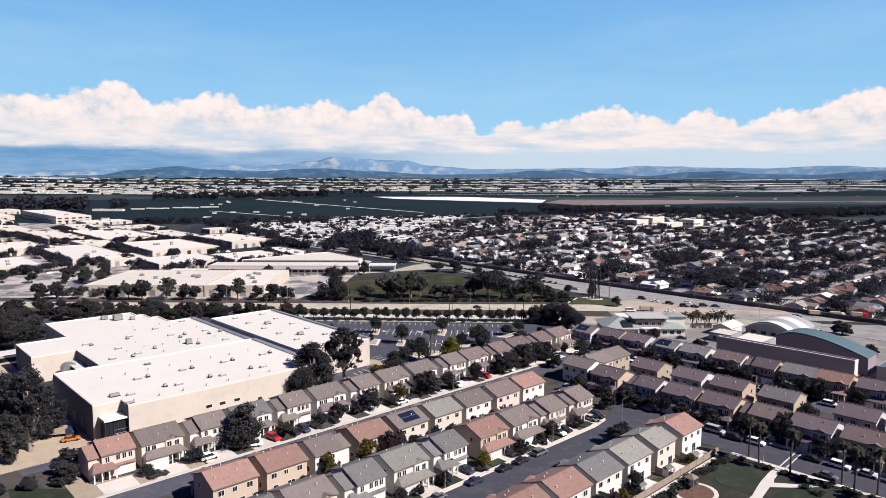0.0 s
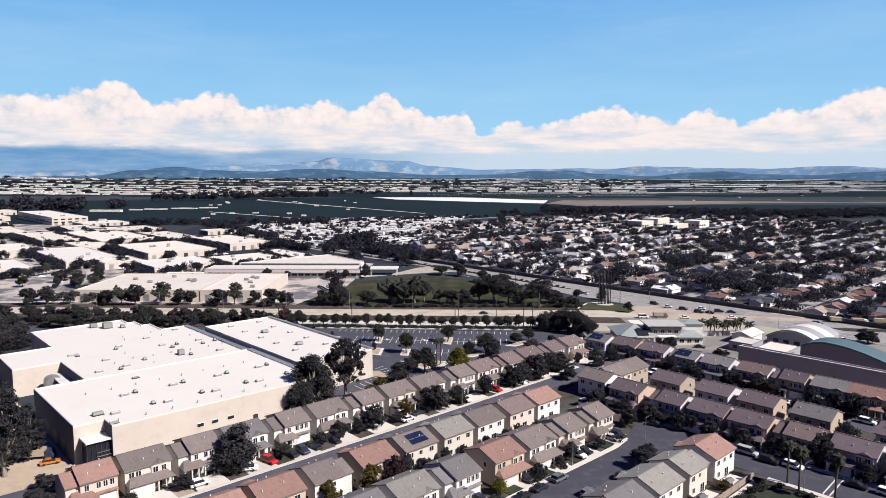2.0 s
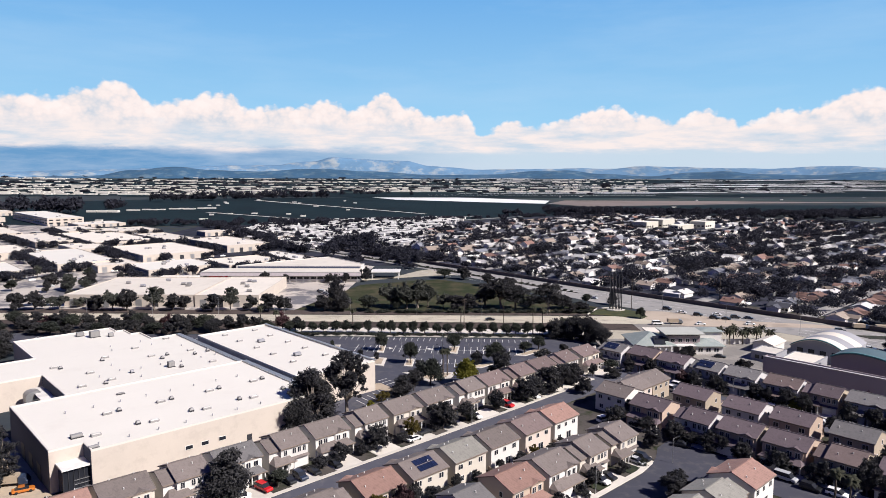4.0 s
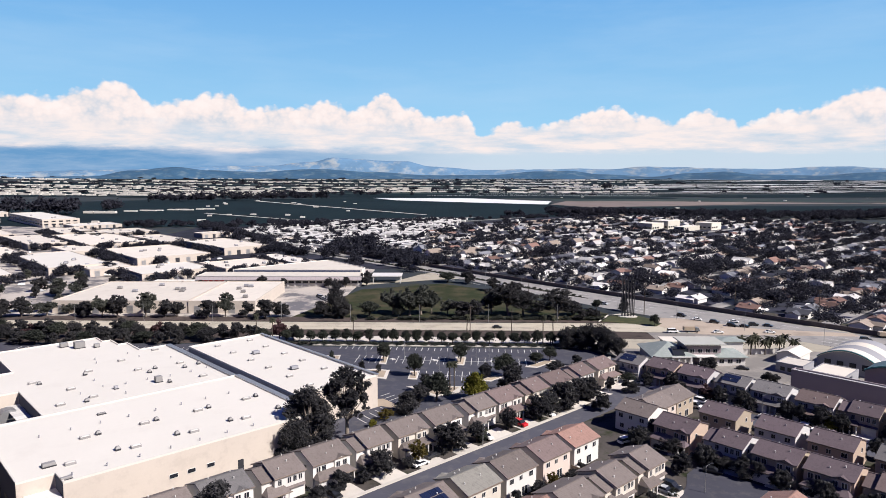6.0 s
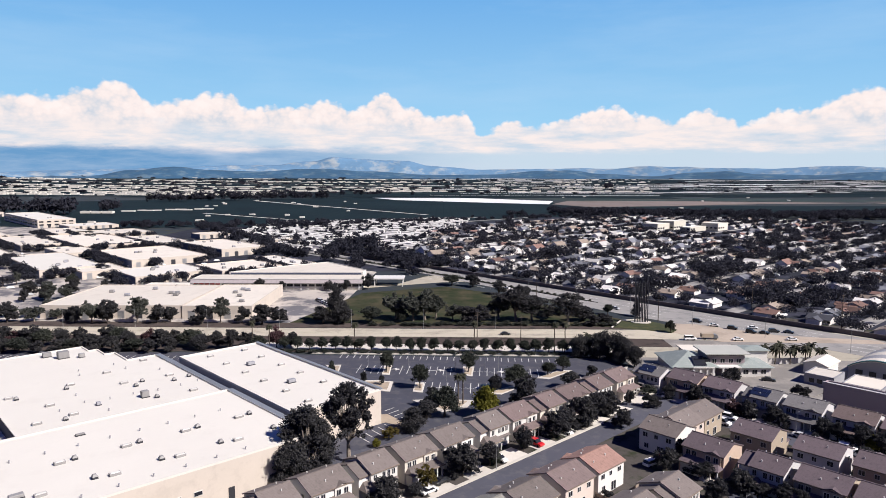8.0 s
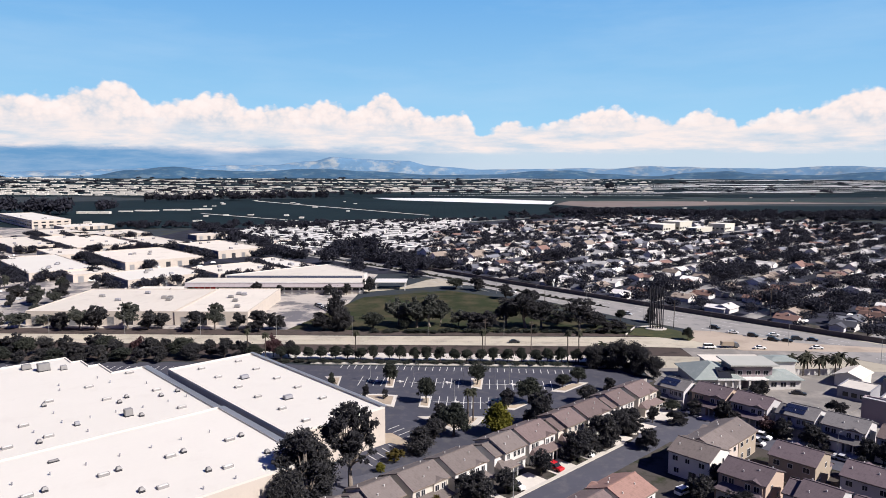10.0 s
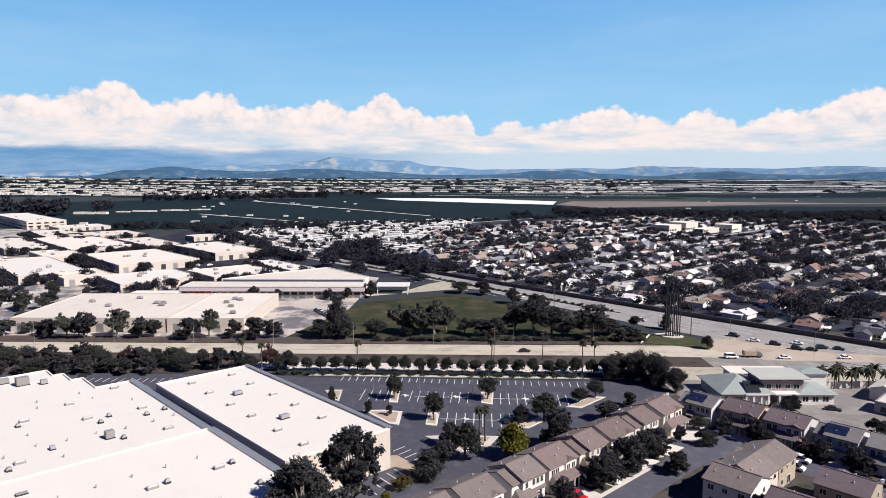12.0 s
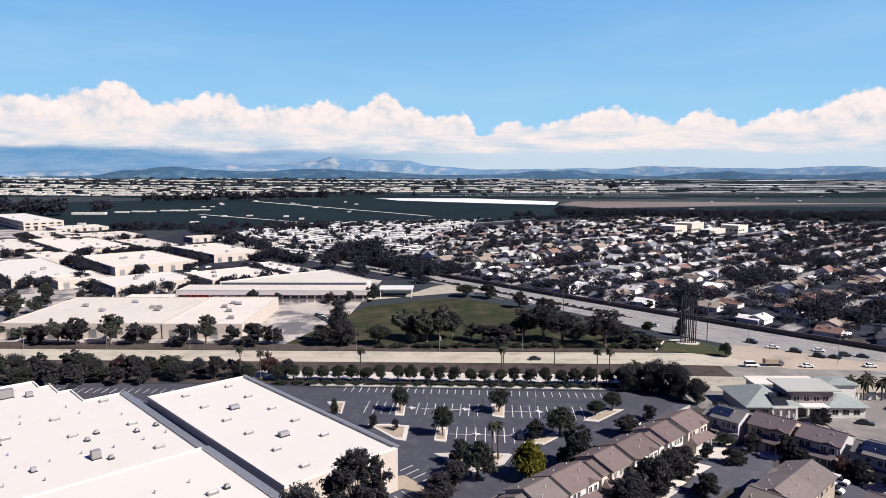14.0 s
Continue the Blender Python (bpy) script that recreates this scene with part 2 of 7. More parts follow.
DARK_TEAL = mat("dark_teal_roof", (0.085, 0.130, 0.145), 0.6, 0.12, 0.3, streaks=(1, 0.8, 0.12))
MAUVE_WALL = mat("mauve_plaster", (0.290, 0.240, 0.250), 0.9, 0.1, 0.1, 2.0)
ROOFS = [mat("tile_roof_" + n, c, 0.85, 0.16, 0.5, 5.0, 0.03, 0.16, streaks=(1, 0.36, 0.22), alt=tuple(v * 0.8 for v in c)) for n, c in (
    ("taupe", (0.160, 0.134, 0.122)), ("grey", (0.154, 0.146, 0.144)), ("brown", (0.150, 0.112, 0.105)),
    ("salmon", (0.262, 0.158, 0.128)), ("sage", (0.215, 0.205, 0.180)), ("plum", (0.118, 0.091, 0.099)))]
# clay and stone are darker tones that hold the east blocks' wall shade
WALLS = [mat("stucco_" + n, c, 0.92, 0.08, 0.4, 7.0, 0.01, 0.08) for n, c in (
    ("cream", (0.55, 0.50, 0.425)), ("white", (0.60, 0.575, 0.535)), ("peach", (0.49, 0.39, 0.30)), ("pink", (0.53, 0.445, 0.385)), ("tan", (0.36, 0.295, 0.225)), ("clay", (0.42, 0.32, 0.25)), ("stone", (0.47, 0.455, 0.45)))]
# grey and dark shingles are tinted bluer, painting in haze on the far roofs
FAR_ROOFS = [mat("shingle_" + n, c, 0.9, 0.2, 0.3, 3.0, 0.0, 0.4, streaks=(1, 0.4, 0.15)) for n, c in (
    ("light", (0.60, 0.58, 0.555)), ("grey", (0.165, 0.170, 0.190)), ("buff", (0.216, 0.176, 0.144)), ("rust", (0.150, 0.090, 0.074)), ("dark", (0.085, 0.088, 0.105)))]
FAR_WALL = mat("far_stucco", (0.64, 0.61, 0.57), 0.92, 0.12, 0.4, 3.0, rnd=0.25)
WOOD_FENCE = mat("weathered_fence", (0.240, 0.192, 0.152), 0.9, 0.25, 0.6, 5.0)
BLOCK_WALL = mat("block_wall", (0.430, 0.395, 0.345), 0.9, 0.14, 0.5, 5.0, 0.01)
BARK = mat("bark", (0.080, 0.064, 0.054), 0.95, 0.3, 1.0, 8.0, 0.03)
PALE_BARK = mat("pale_bark", (0.224, 0.190, 0.156), 0.95, 0.3, 1.0, 8.0, 0.03, alt=(0.144, 0.112, 0.088))


def leaf_mat(name, col, alt):
    m = bpy.data.materials.new(name)
    m.use_nodes = True
    g = Graph(m.node_tree)
    out = g.node("ShaderNodeOutputMaterial")
    b = g.node("ShaderNodeBsdfPrincipled")
    thin = g.node("ShaderNodeBsdfTranslucent")
    both = g.node("ShaderNodeMixShader")
    both.inputs[0].default_value = 0.35
    g.tree.links.new(b.outputs[0], both.inputs[1])
    g.tree.links.new(thin.outputs[0], both.inputs[2])
    g.tree.links.new(both.outputs[0], out.inputs[0])
    isl = g.node("ShaderNodeNewGeometry").outputs["Random Per Island"]
    rand = g.node("ShaderNodeObjectInfo").outputs["Random"]
    base = g.mix(g.math("MULTIPLY_ADD", isl, 0.6, g.math("MULTIPLY", rand, 0.4)), (*col, 1), (*alt, 1))
    g.put(base, b.inputs["Base Color"])
    g.put(base, thin.inputs["Color"])
    b.inputs["Roughness"].default_value = 0.75
    b.inputs["Specular IOR Level"].default_value = 0.2
    return m


LEAF = leaf_mat("leaves_green", (0.026, 0.030, 0.027), (0.066, 0.072, 0.055))
# leaves of the far woods, tinted blue to imitate distance haze
LEAF_FAR_HAZE = leaf_mat("leaves_far_haze", (0.022, 0.023, 0.034), (0.042, 0.042, 0.054))
LEAF_GREY = leaf_mat("leaves_grey_green", (0.046, 0.051, 0.046), (0.121, 0.124, 0.102))
LEAF_DARK = leaf_mat("leaves_dark", (0.031, 0.031, 0.037), (0.070, 0.068, 0.066))
LEAF_RED = leaf_mat("leaves_plum", (0.046, 0.029, 0.033), (0.109, 0.056, 0.059))
LEAF_BROWN = leaf_mat("leaves_bronze", (0.055, 0.045, 0.016), (0.15, 0.115, 0.028))
LEAF_YELLOW = leaf_mat("leaves_yellow_green", (0.085, 0.085, 0.012), (0.20, 0.18, 0.03))
LEAF_PALM = leaf_mat("palm_fronds", (0.028, 0.031, 0.022), (0.068, 0.068, 0.043))
CARS = [mat("car_paint_" + n, c, 0.35, 0.05, 1.0, spec=0.5) for n, c in (
    ("white", (0.78, 0.77, 0.74)), ("silver", (0.42, 0.43, 0.44)), ("black", (0.015, 0.016, 0.018)), ("blue", (0.022, 0.032, 0.058)), ("red", (0.50, 0.012, 0.015)), ("grey", (0.12, 0.125, 0.13)), ("orange", (0.42, 0.13, 0.02)))]
TYRE = mat("tyre_rubber", (0.02, 0.02, 0.02), 0.9, 0.1)

# ---- helpers for meshes ----
CG, SG = math.cos(radians(43)), math.sin(radians(43))


def G(a, b):
    """From the street grid to the world. The eastern blocks stand a little further out than the rest of the grid."""
    out = 2.1 * min(1.0, max(0.0, (a - 188) / 10)) * min(1.0, max(0.0, (266 - a) / 8)) * min(1.0, max(0.0, (158 - b) / 10))
    a, b = a + out, b + out
    return (a * CG - b * SG, a * SG + b * CG)


def grid_pose(a, b, turn=0.0, z=0.0):
    x, y = G(a, b)
    return pose(x, y, z, 0, 0, 43 + turn)


def box(bm, x0, x1, y0, y1, z0, z1):
    v = [bm.verts.new(p) for p in ((x0, y0, z0), (x1, y0, z0), (x1, y1, z0), (x0, y1, z0), (x0, y0, z1), (x1, y0, z1), (x1, y1, z1), (x0, y1, z1))]
    for f in ((3, 2, 1, 0), (4, 5, 6, 7), (0, 1, 5, 4), (1, 2, 6, 5), (2, 3, 7, 6), (3, 0, 4, 7)):
        bm.faces.new([v[i] for i in f])
    return bm


def hull(bm, low, high):
    """A solid between two rings of as many corners."""
    n = len(low)
    a, b = [bm.verts.new(p) for p in low], [bm.verts.new(p) for p in high]
    bm.faces.new(a[::-1])
    bm.faces.new(b)
    for i in range(n):
        bm.faces.new((a[i], a[(i + 1) % n], b[(i + 1) % n], b[i]))
    return bm


def prism(bm, pts, z0, z1):
    area = sum(p[0] * q[1] - q[0] * p[1] for p, q in zip(pts, pts[1:] + pts[:1]))
    pts = pts if area > 0 else pts[::-1]
    return hull(bm, [(x, y, z0) for x, y in pts], [(x, y, z1) for x, y in pts])


def tube(bm, p0, p1, r0, r1, sides=6):
    p0, p1 = Vector(p0), Vector(p1)
    q = (p1 - p0).to_track_quat("Z", "Y")
    ring = [Vector((math.cos(k * math.tau / sides), math.sin(k * math.tau / sides), 0)) for k in range(sides)]
    return hull(bm, [p0 + q @ (r * r0) for r in ring], [p1 + q @ (r * r1) for r in ring])


def B():
    return bmesh.new()


def part(name, bm, material, parent=None, label="", kind=""):
    """Links a bmesh as one mesh object under a thing or a part."""
    me = bpy.data.meshes.new(name)
    bm.to_mesh(me)
    bm.free()
    me.materials.append(material)
    ob = new(name, me)
    ob.parent = parent
    return tagged(ob, label, "", "", kind)


def piece(name, me, parent, m):
    """Another object on a mesh that is already there, under parent."""
    ob = new(name, me)
    ob.parent = parent
    ob.matrix_basis = m
    return ob


def thing(name, m, label, category, group=""):
    e = new(name)
    e.empty_display_size = 0.5
    e.matrix_basis = m
    return tagged(e, label, category, group)


def slab(name, pts, z0, z1, material, label="", category="", kind="structure", parent=None):
    ob = part(name, prism(B(), pts, z0, z1), material, parent)
    return tagged(ob, label, category, "", kind)


def paint(ob, material):
    """A material of this object alone, on a mesh that others share."""
    ob.material_slots[0].link = "OBJECT"
    ob.material_slots[0].material = material


def gpts(*ab):
    return [G(a, b) for a, b in ab]

# ---- ground, roads, fields ----


def rise(x, y):
    """The plain climbs a little towards the hills."""
    r = math.hypot(x, y - 50)
    return 50.0 * min(1.0, max(0.0, (r - 2300) / 2200)) ** 1.6


def ground_sheet():
    xs = [-4700 + 9400 * i / 80 for i in range(81)]
    ys = [-1500, -700, 0, 700, 1400, 2000] + [2300 + 2450 * k / 36 for k in range(37)]
    verts = [(x, y, rise(x, y) - 0.12) for y in ys for x in xs]
    n = len(xs)
    faces = [(j * n + i, j * n + i + 1, (j + 1) * n + i + 1, (j + 1) * n + i) for j in range(len(ys) - 1) for i in range(n - 1)]
    me = bpy.data.meshes.new("ground")
    me.from_pydata(verts, [], faces)
    me.materials.append(SOIL)
    return tagged(new("ground", me), "dry brown and green open ground", "ground", "", "structure")


ground = ground_sheet()
slab("ground_town", gpts((-60, -60), (400, -60), (400, 180), (-60, 190)), -0.5, -0.02, YARD, "dark planted yards round the houses", "ground")
slab("ground_quarter", gpts((381, -420), (1180, -420), (1180, 760), (381, 760)), -0.5, -0.06, TOWN, "paved and planted ground of a housing quarter", "ground")
slab("ground_park_homes", [(-330, 590), (0, 560), (40, 1150), (-230, 1060), (-330, 1000)], -0.5, -0.03, TOWN, "paved ground of a mobile home park", "ground")
slab("ground_works", [(-760, 384), (-60, 384), (-50, 560), (-330, 800), (-760, 1250)], -0.5, -0.05, WORKS, "pale paved yards of an industrial district", "ground")
slab("meadow", [(-78, 379), (82, 377), (98, 386), (62, 425), (30, 470), (0, 494), (-50, 470)], -0.5, 0.0, MEADOW, "sloping green meadow with dry patches", "meadow")
slab("verge_far", [(-330, 379.5), (96, 374.0), (96, 378), (-60, 386), (-330, 392)], -0.5, 0.03, VERGE, "brown earth verge beside the road", "verge")
slab("verge_near", [(-330, 336), (96, 330), (96, 356), (-330, 365)], -0.5, 0.01, VERGE, "brown earth verge beside the road", "verge")

# the long pale road and the main road that it meets
slab("road_cross", [(-340, 364.0), (-27, 358.4), (72, 356.2), (100, 354.0), (190, 346), (190, 366), (96, 372.5), (-28, 374.0), (-340, 380.5)], -0.4, 0.05, ROAD_PALE, "long pale concrete road", "road")
slab("road_main", gpts((345, 40), (379, 40), (380.5, 240), (384, 420), (384, 760), (367, 760), (365, 400), (358, 340), (346, 240)), -0.4, 0.06, ROAD_MAIN, "wide worn main road with several lanes", "road")
slab("road_slip", [(-52, 488), (-2, 512), (14, 515), (-4, 545), (-14, 536), (-30, 505), (-56, 496)], -0.4, 0.055, ROAD_PALE, "curved pale access road", "road")
slab("bare_corner", [(100, 372), (112, 386), (122, 384), (150, 362), (190, 352), (190, 346), (120, 350)], -0.4, 0.075, BARE, "bare tan ground at the road junction", "ground")
for k in range(4):
    tagged(slab("road_joint", [(-340, 364.0 + 16.4 * (k + .5) / 4), (-27, 358.6 + 15.4 * (k + .5) / 4), (95, 355.2 + 17 * (k + .5) / 4), (95, 355.45 + 17 * (k + .5) / 4), (-27, 358.85 + 15.4 * (k + .5) / 4), (-340, 364.25 + 16.4 * (k + .5) / 4)],
         0.0, 0.056, ROAD_MAIN if k % 2 else TILT_UP), "worn joint line along the road", "road marking")
for a in (352.5, 359, 366, 373):
    for k in range(14):
        b = 100 + 24 * k
        slab("lane_mark", gpts((a, b), (a + 0.3, b), (a + 0.3 + (b > 240) * 1.0, b + 9), (a + (b > 240) * 1.0, b + 9)), 0.0, 0.072, PAINT, "white painted lane mark", "road marking")
slab("median_main", gpts((363.2, 262), (364.8, 280), (368.6, 340), (372.2, 420), (374.4, 640), (372.2, 640), (369.8, 420), (366.2, 340), (362.6, 280)), -0.4, 0.35, MULCH, "dark planted strip between the carriageways", "median")
slab("wall_main_road", gpts((381.5, -100), (382.1, -100), (382.7, 240), (387.2, 420), (387.2, 760), (386.6, 760), (386.6, 420), (382.1, 240)), -0.4, 2.2, mat("dark_block_wall", (0.10, 0.085, 0.085), 0.9, 0.2, 0.5, 5.0), "long dark block wall along the main road", "wall")

# grassy tip between the two roads, with a pale kerb
slab("grass_tip", [(80, 376.6), (88, 391), (99, 394), (106, 384), (108.5, 372), (104, 366), (94, 371.5)], -0.4, 0.16, GRASS, "triangular green lawn at the junction", "lawn")
for p, q in (((79, 376), (87.4, 391.6)), ((87.4, 391.6), (99.5, 395))):
    d = Vector(q) - Vector(p)
    n = Vector((-d.y, d.x)).normalized() * 0.5
    slab("kerb", [p, q, tuple(Vector(q) + n), tuple(Vector(p) + n)], -0.4, 0.5, CONCRETE, "pale concrete edging wall", "kerb")

# streets of the housing estate
slab("street_upper", gpts((20, 144), (214, 144), (216, 139), (226, 139), (237, 144), (239, 150), (237, 156), (229, 160), (219, 158.5), (213, 153.5), (206, 152), (20, 152)), -0.4, 0.03, ASPHALT_OLD, "grey asphalt street ending in a turning circle", "road")
slab("street_lower", gpts((30, 90.5), (179, 90.5), (179, -60), (190.5, -60), (190.5, 108), (184, 108), (178, 105), (168, 102.4), (30, 102.4)), -0.4, 0.03, ASPHALT, "dark asphalt street with a rounded corner", "road")
slab("street_east", gpts((227, -60), (236, -60), (236, 139), (227, 139)), -0.4, 0.02, ASPHALT_OLD, "grey asphalt lane between the houses", "road")
slab("street_link", gpts((190.5, 112), (228, 112), (228, 119), (190.5, 119)), -0.4, 0.025, ASPHALT_OLD, "narrow asphalt lane", "road")
for name, pts in (("pavement_lower", ((30, 102.6), (167.5, 102.6), (174, 103.6), (177.4, 106.0), (176, 107), (173, 105.2), (167, 104.0), (30, 104.0))),
                  ("pavement_park", ((177.2, -60), (178.8, -60), (178.8, 68), (177.2, 68))),
                  ("pavement_east", ((190.8, -60), (192.2, -60), (192.2, 92), (190.8, 92))),
                  ("pavement_upper", ((20, 152.2), (205, 152.2), (205, 153.4), (20, 153.4))),
                  ("pavement_turning", ((213, 154.2), (219, 159), (229, 160.6), (237.6, 156.4), (239.8, 150), (237.8, 143.6), (239, 143), (241.2, 150), (238.6, 157.4), (229.4, 162), (218.4, 160.2), (212, 155)))):
    slab(name, gpts(*pts), -0.4, 0.16, CONCRETE, "pale concrete pavement with a raised kerb", "pavement")

# park with paths and a play area
def oval(a, b, ra, rb, n=18):
    """A closed round outline on the street grid."""
    return [G(a + ra * math.cos(k * math.tau / n), b + rb * math.sin(k * math.tau / n)) for k in range(n)]


slab("ground_park", gpts((20, 20), (176.8, 20), (176.8, 68.4), (20, 68.8)), -0.4, 0.03, MULCH, "dark planted ground of a small park", "ground")
slab("lawn_park", oval(166.2, 60.6, 7.6, 5.4), -0.3, 0.08, LAWN, "mown green park lawn", "lawn")
slab("lawn_lower", oval(163.0, 45.8, 7.5, 5.2), -0.3, 0.08, LAWN, "mown green park lawn", "lawn")
slab("lawn_side", oval(142.0, 51.0, 12.0, 7.0), -0.3, 0.075, LAWN, "mown green park lawn", "lawn")
slab("path_park", gpts((140, 58.6), (150, 52.0), (158.7, 52.4), (165.5, 53.4), (170.6, 48.2), (174, 45.6), (174.9, 46.6), (171.9, 49.2), (168.5, 53.6), (170.5, 54.3), (177, 55.2), (177, 57), (171, 56.4), (166.3, 55.9), (158.3, 54.4), (150.4, 54.0), (141, 60.4)), -0.3, 0.1, CONCRETE, "winding pale park path", "path")
slab("play_rim", oval(150.2, 63.8, 5.6, 4.9), -0.3, 0.12, CONCRETE, "pale concrete rim of the play area", "kerb")
slab("play_area", oval(150.2, 63.8, 4.6, 3.9), -0.3, 0.14, BARK_CHIPS, "brown bark surface of the play area", "play area")
for b in (54.7, 56.1):
    slab("crossing_line", gpts((179.4, b), (190.6, b), (190.6, b + 0.35), (179.4, b + 0.35)), -0.3, 0.045, PAINT, "white painted crossing line", "road marking")
slab("path_back", gpts((20, 69.0), (176.5, 68.6), (176.5, 70.0), (20, 70.4)), -0.3, 0.08, CONCRETE, "pale path behind the houses", "path")

# works yard and lanes round the warehouse
slab("yard_warehouse", gpts((30, 182), (59, 182), (59, 330), (30, 330)), -0.3, 0.0, TAN_PAVE, "pale tan paved yard beside the warehouse", "yard")
slab("lane_warehouse", gpts((40, 177.5), (262, 177.5), (262, 186), (158.4, 199), (59, 182), (40, 182)), -0.3, -0.005, ASPHALT_OLD, "asphalt lane behind the houses", "road")

# car park
slab("car_park", [(-52, 327), (62, 322.5), (66, 312), (34, 276), (-2, 246), (-32, 228), (-20, 262), (-70, 318)], -0.3, 0.04, ASPHALT, "dark asphalt car park with painted bays", "car park")
slab("car_park_west", [(-190, 333), (-70, 330), (-52, 327), (-70, 318), (-100, 312), (-190, 312)], -0.3, 0.035, ASPHALT, "dark asphalt car park behind the warehouse", "car park")
slab("pavement_car_park", [(-54, 329.5), (64, 325), (64, 327.2), (-54, 331.7)], -0.3, 0.14, CONCRETE, "pale concrete pavement along the car park", "pavement")
slab("pavement_row", [(-80, 337.6), (74, 331.8), (74, 341.0), (-80, 347.4)], -0.3, 0.09, CONCRETE, "broad pale concrete strip behind the roadside trees", "pavement")
slab("forecourt", [(-19.5, 259.6), (-17.7, 259.8), (-14.2, 255.6), (-11.2, 252.3), (-9.0, 250.6), (-11.0, 249.6), (-13.2, 250.1), (-17.7, 253.0), (-19.5, 251.8)], -0.3, 0.12, TAN_PAVE, "pale tan paving at the warehouse corner", "pavement")
slab("road_service", [(70, 325), (190, 318), (190, 335), (66, 342)], -0.3, 0.02, ROAD_PALE, "pale service road", "road")
slab("forecourt_clinic", [(72, 296), (105, 284), (150, 296), (150, 318), (70, 326)], -0.3, 0.0, FORECOURT, "grey paved forecourt", "pavement")
slab("forecourt_hall", gpts((255, 40), (345, 40), (345, 200), (290, 190), (262, 150)), -0.3, -0.008, FORECOURT, "grey paved ground round the halls", "pavement")

# fields and the far plain
FIELDS = (
    ("field_crop", CROP, "dark green ploughed crop field", ((-470, 955), (-185, 1000), (10, 1110), (330, 1290), (330, 1480), (280, 1780), (-190, 2130), (-760, 1980), (-1300, 1500), (-700, 1000))),
    ("field_cover", PLASTIC, "field under white plastic crop covers", ((-215, 2130), (-130, 1950), (90, 1800), (256, 1700), (296, 1890), (100, 2100), (-150, 2250), (-210, 2290))),
    ("field_cover_west", PLASTIC, "field under white plastic crop covers", ((-1580, 2330), (-1040, 2330), (-1040, 2400), (-1580, 2440))),
    ("field_fallow", FALLOW, "pale brown fallow field", ((262, 1700), (330, 1560), (560, 1640), (800, 1740), (1150, 1800), (860, 1850), (640, 1900), (340, 1910))),
    ("field_east", CROP, "dark green crop field", ((250, 1300), (1500, 1180), (1500, 1640), (640, 1630), (320, 1540))),
    ("field_green", CROP_LIGHT, "green and brown striped field", ((345, 1910), (900, 1890), (2000, 1800), (1500, 1900), (900, 2120), (200, 2280), (40, 2280))),
    ("field_soil", FALLOW, "pale brown fallow field", ((1100, 1760), (1800, 1730), (1800, 1800), (1100, 1830))))
for k, (name, m, label, pts) in enumerate(FIELDS):
    slab(name, list(pts), -0.9, -0.02 + 0.02 * k, m, label, "field")
track = slab("track_field", [(-440, 1300), (-180, 1075), (-178, 1080), (-436, 1306)], -0.9, 0.22, CONCRETE, "pale farm track across the field", "track")
slab("track_field_upper", [(-510, 1880), (-31, 1262), (-26, 1266), (-500, 1886)], -0.9, 0.22, CONCRETE, "pale farm track across the field", "track")
rng = random.Random(4)


def strips(name, count, y0, y1, x0, x1, wide, deep, lift, material, label, category):
    """Long thin patches laid on the climbing plain."""
    verts, faces = [], []
    for k in range(count):
        y = y0 + (y1 - y0) * rng.random() ** 0.8
        x = rng.uniform(x0, x1) * y
        w, d, sk = rng.uniform(*wide), rng.uniform(*deep) * y / 3000, rng.uniform(-.06, .06)
        i = len(verts)
        m = 6
        for q in range(m + 1):
            xx = x + w * (2 * q / m - 1)
            for s in (-1, 1):
                yy = y + s * d + sk * (xx - x)
                verts.append((xx, yy, rise(xx, yy) + lift + 0.004 * k))
        faces += [(i + 2 * q, i + 2 * q + 2, i + 2 * q + 3, i + 2 * q + 1) for q in range(m)]
    me = bpy.data.meshes.new(name)
    me.from_pydata(verts, [], faces)
    me.materials.append(material)
    return tagged(new(name, me), label, category, "", "stuff")


strips("far_field", 200, 2150, 4300, -0.72, 0.72, (150, 700), (20, 80), 0.3, CROP, "far dark strips of crops", "field")
strips("far_young_crop", 40, 2150, 4300, -0.72, 0.72, (120, 500), (15, 50), 1.0, CROP_LIGHT, "far green and brown strips of young crops", "field")
strips("crop_cover", 64, 2250, 4350, -0.02, 0.72, (80, 460), (4, 10), 1.8, PLASTIC, "far rows of white plastic crop covers", "crop cover")
strips("far_yard", 22, 2400, 4300, -0.72, 0.25, (40, 220), (4, 10), 1.4, WORKS, "far pale paved yards", "yard")

# hills on the horizon, distance haze put into their base colours
HILL_NEAR = mat("hill_haze_blue_near", (0.030, 0.085, 0.150), 0.95, 0.5, 0.006, 0.04, alt=(0.085, 0.140, 0.185))
HILL_FAR = mat("hill_haze_blue_far", (0.095, 0.185, 0.285), 0.95, 0.35, 0.005, 0.03, alt=(0.25, 0.29, 0.31))


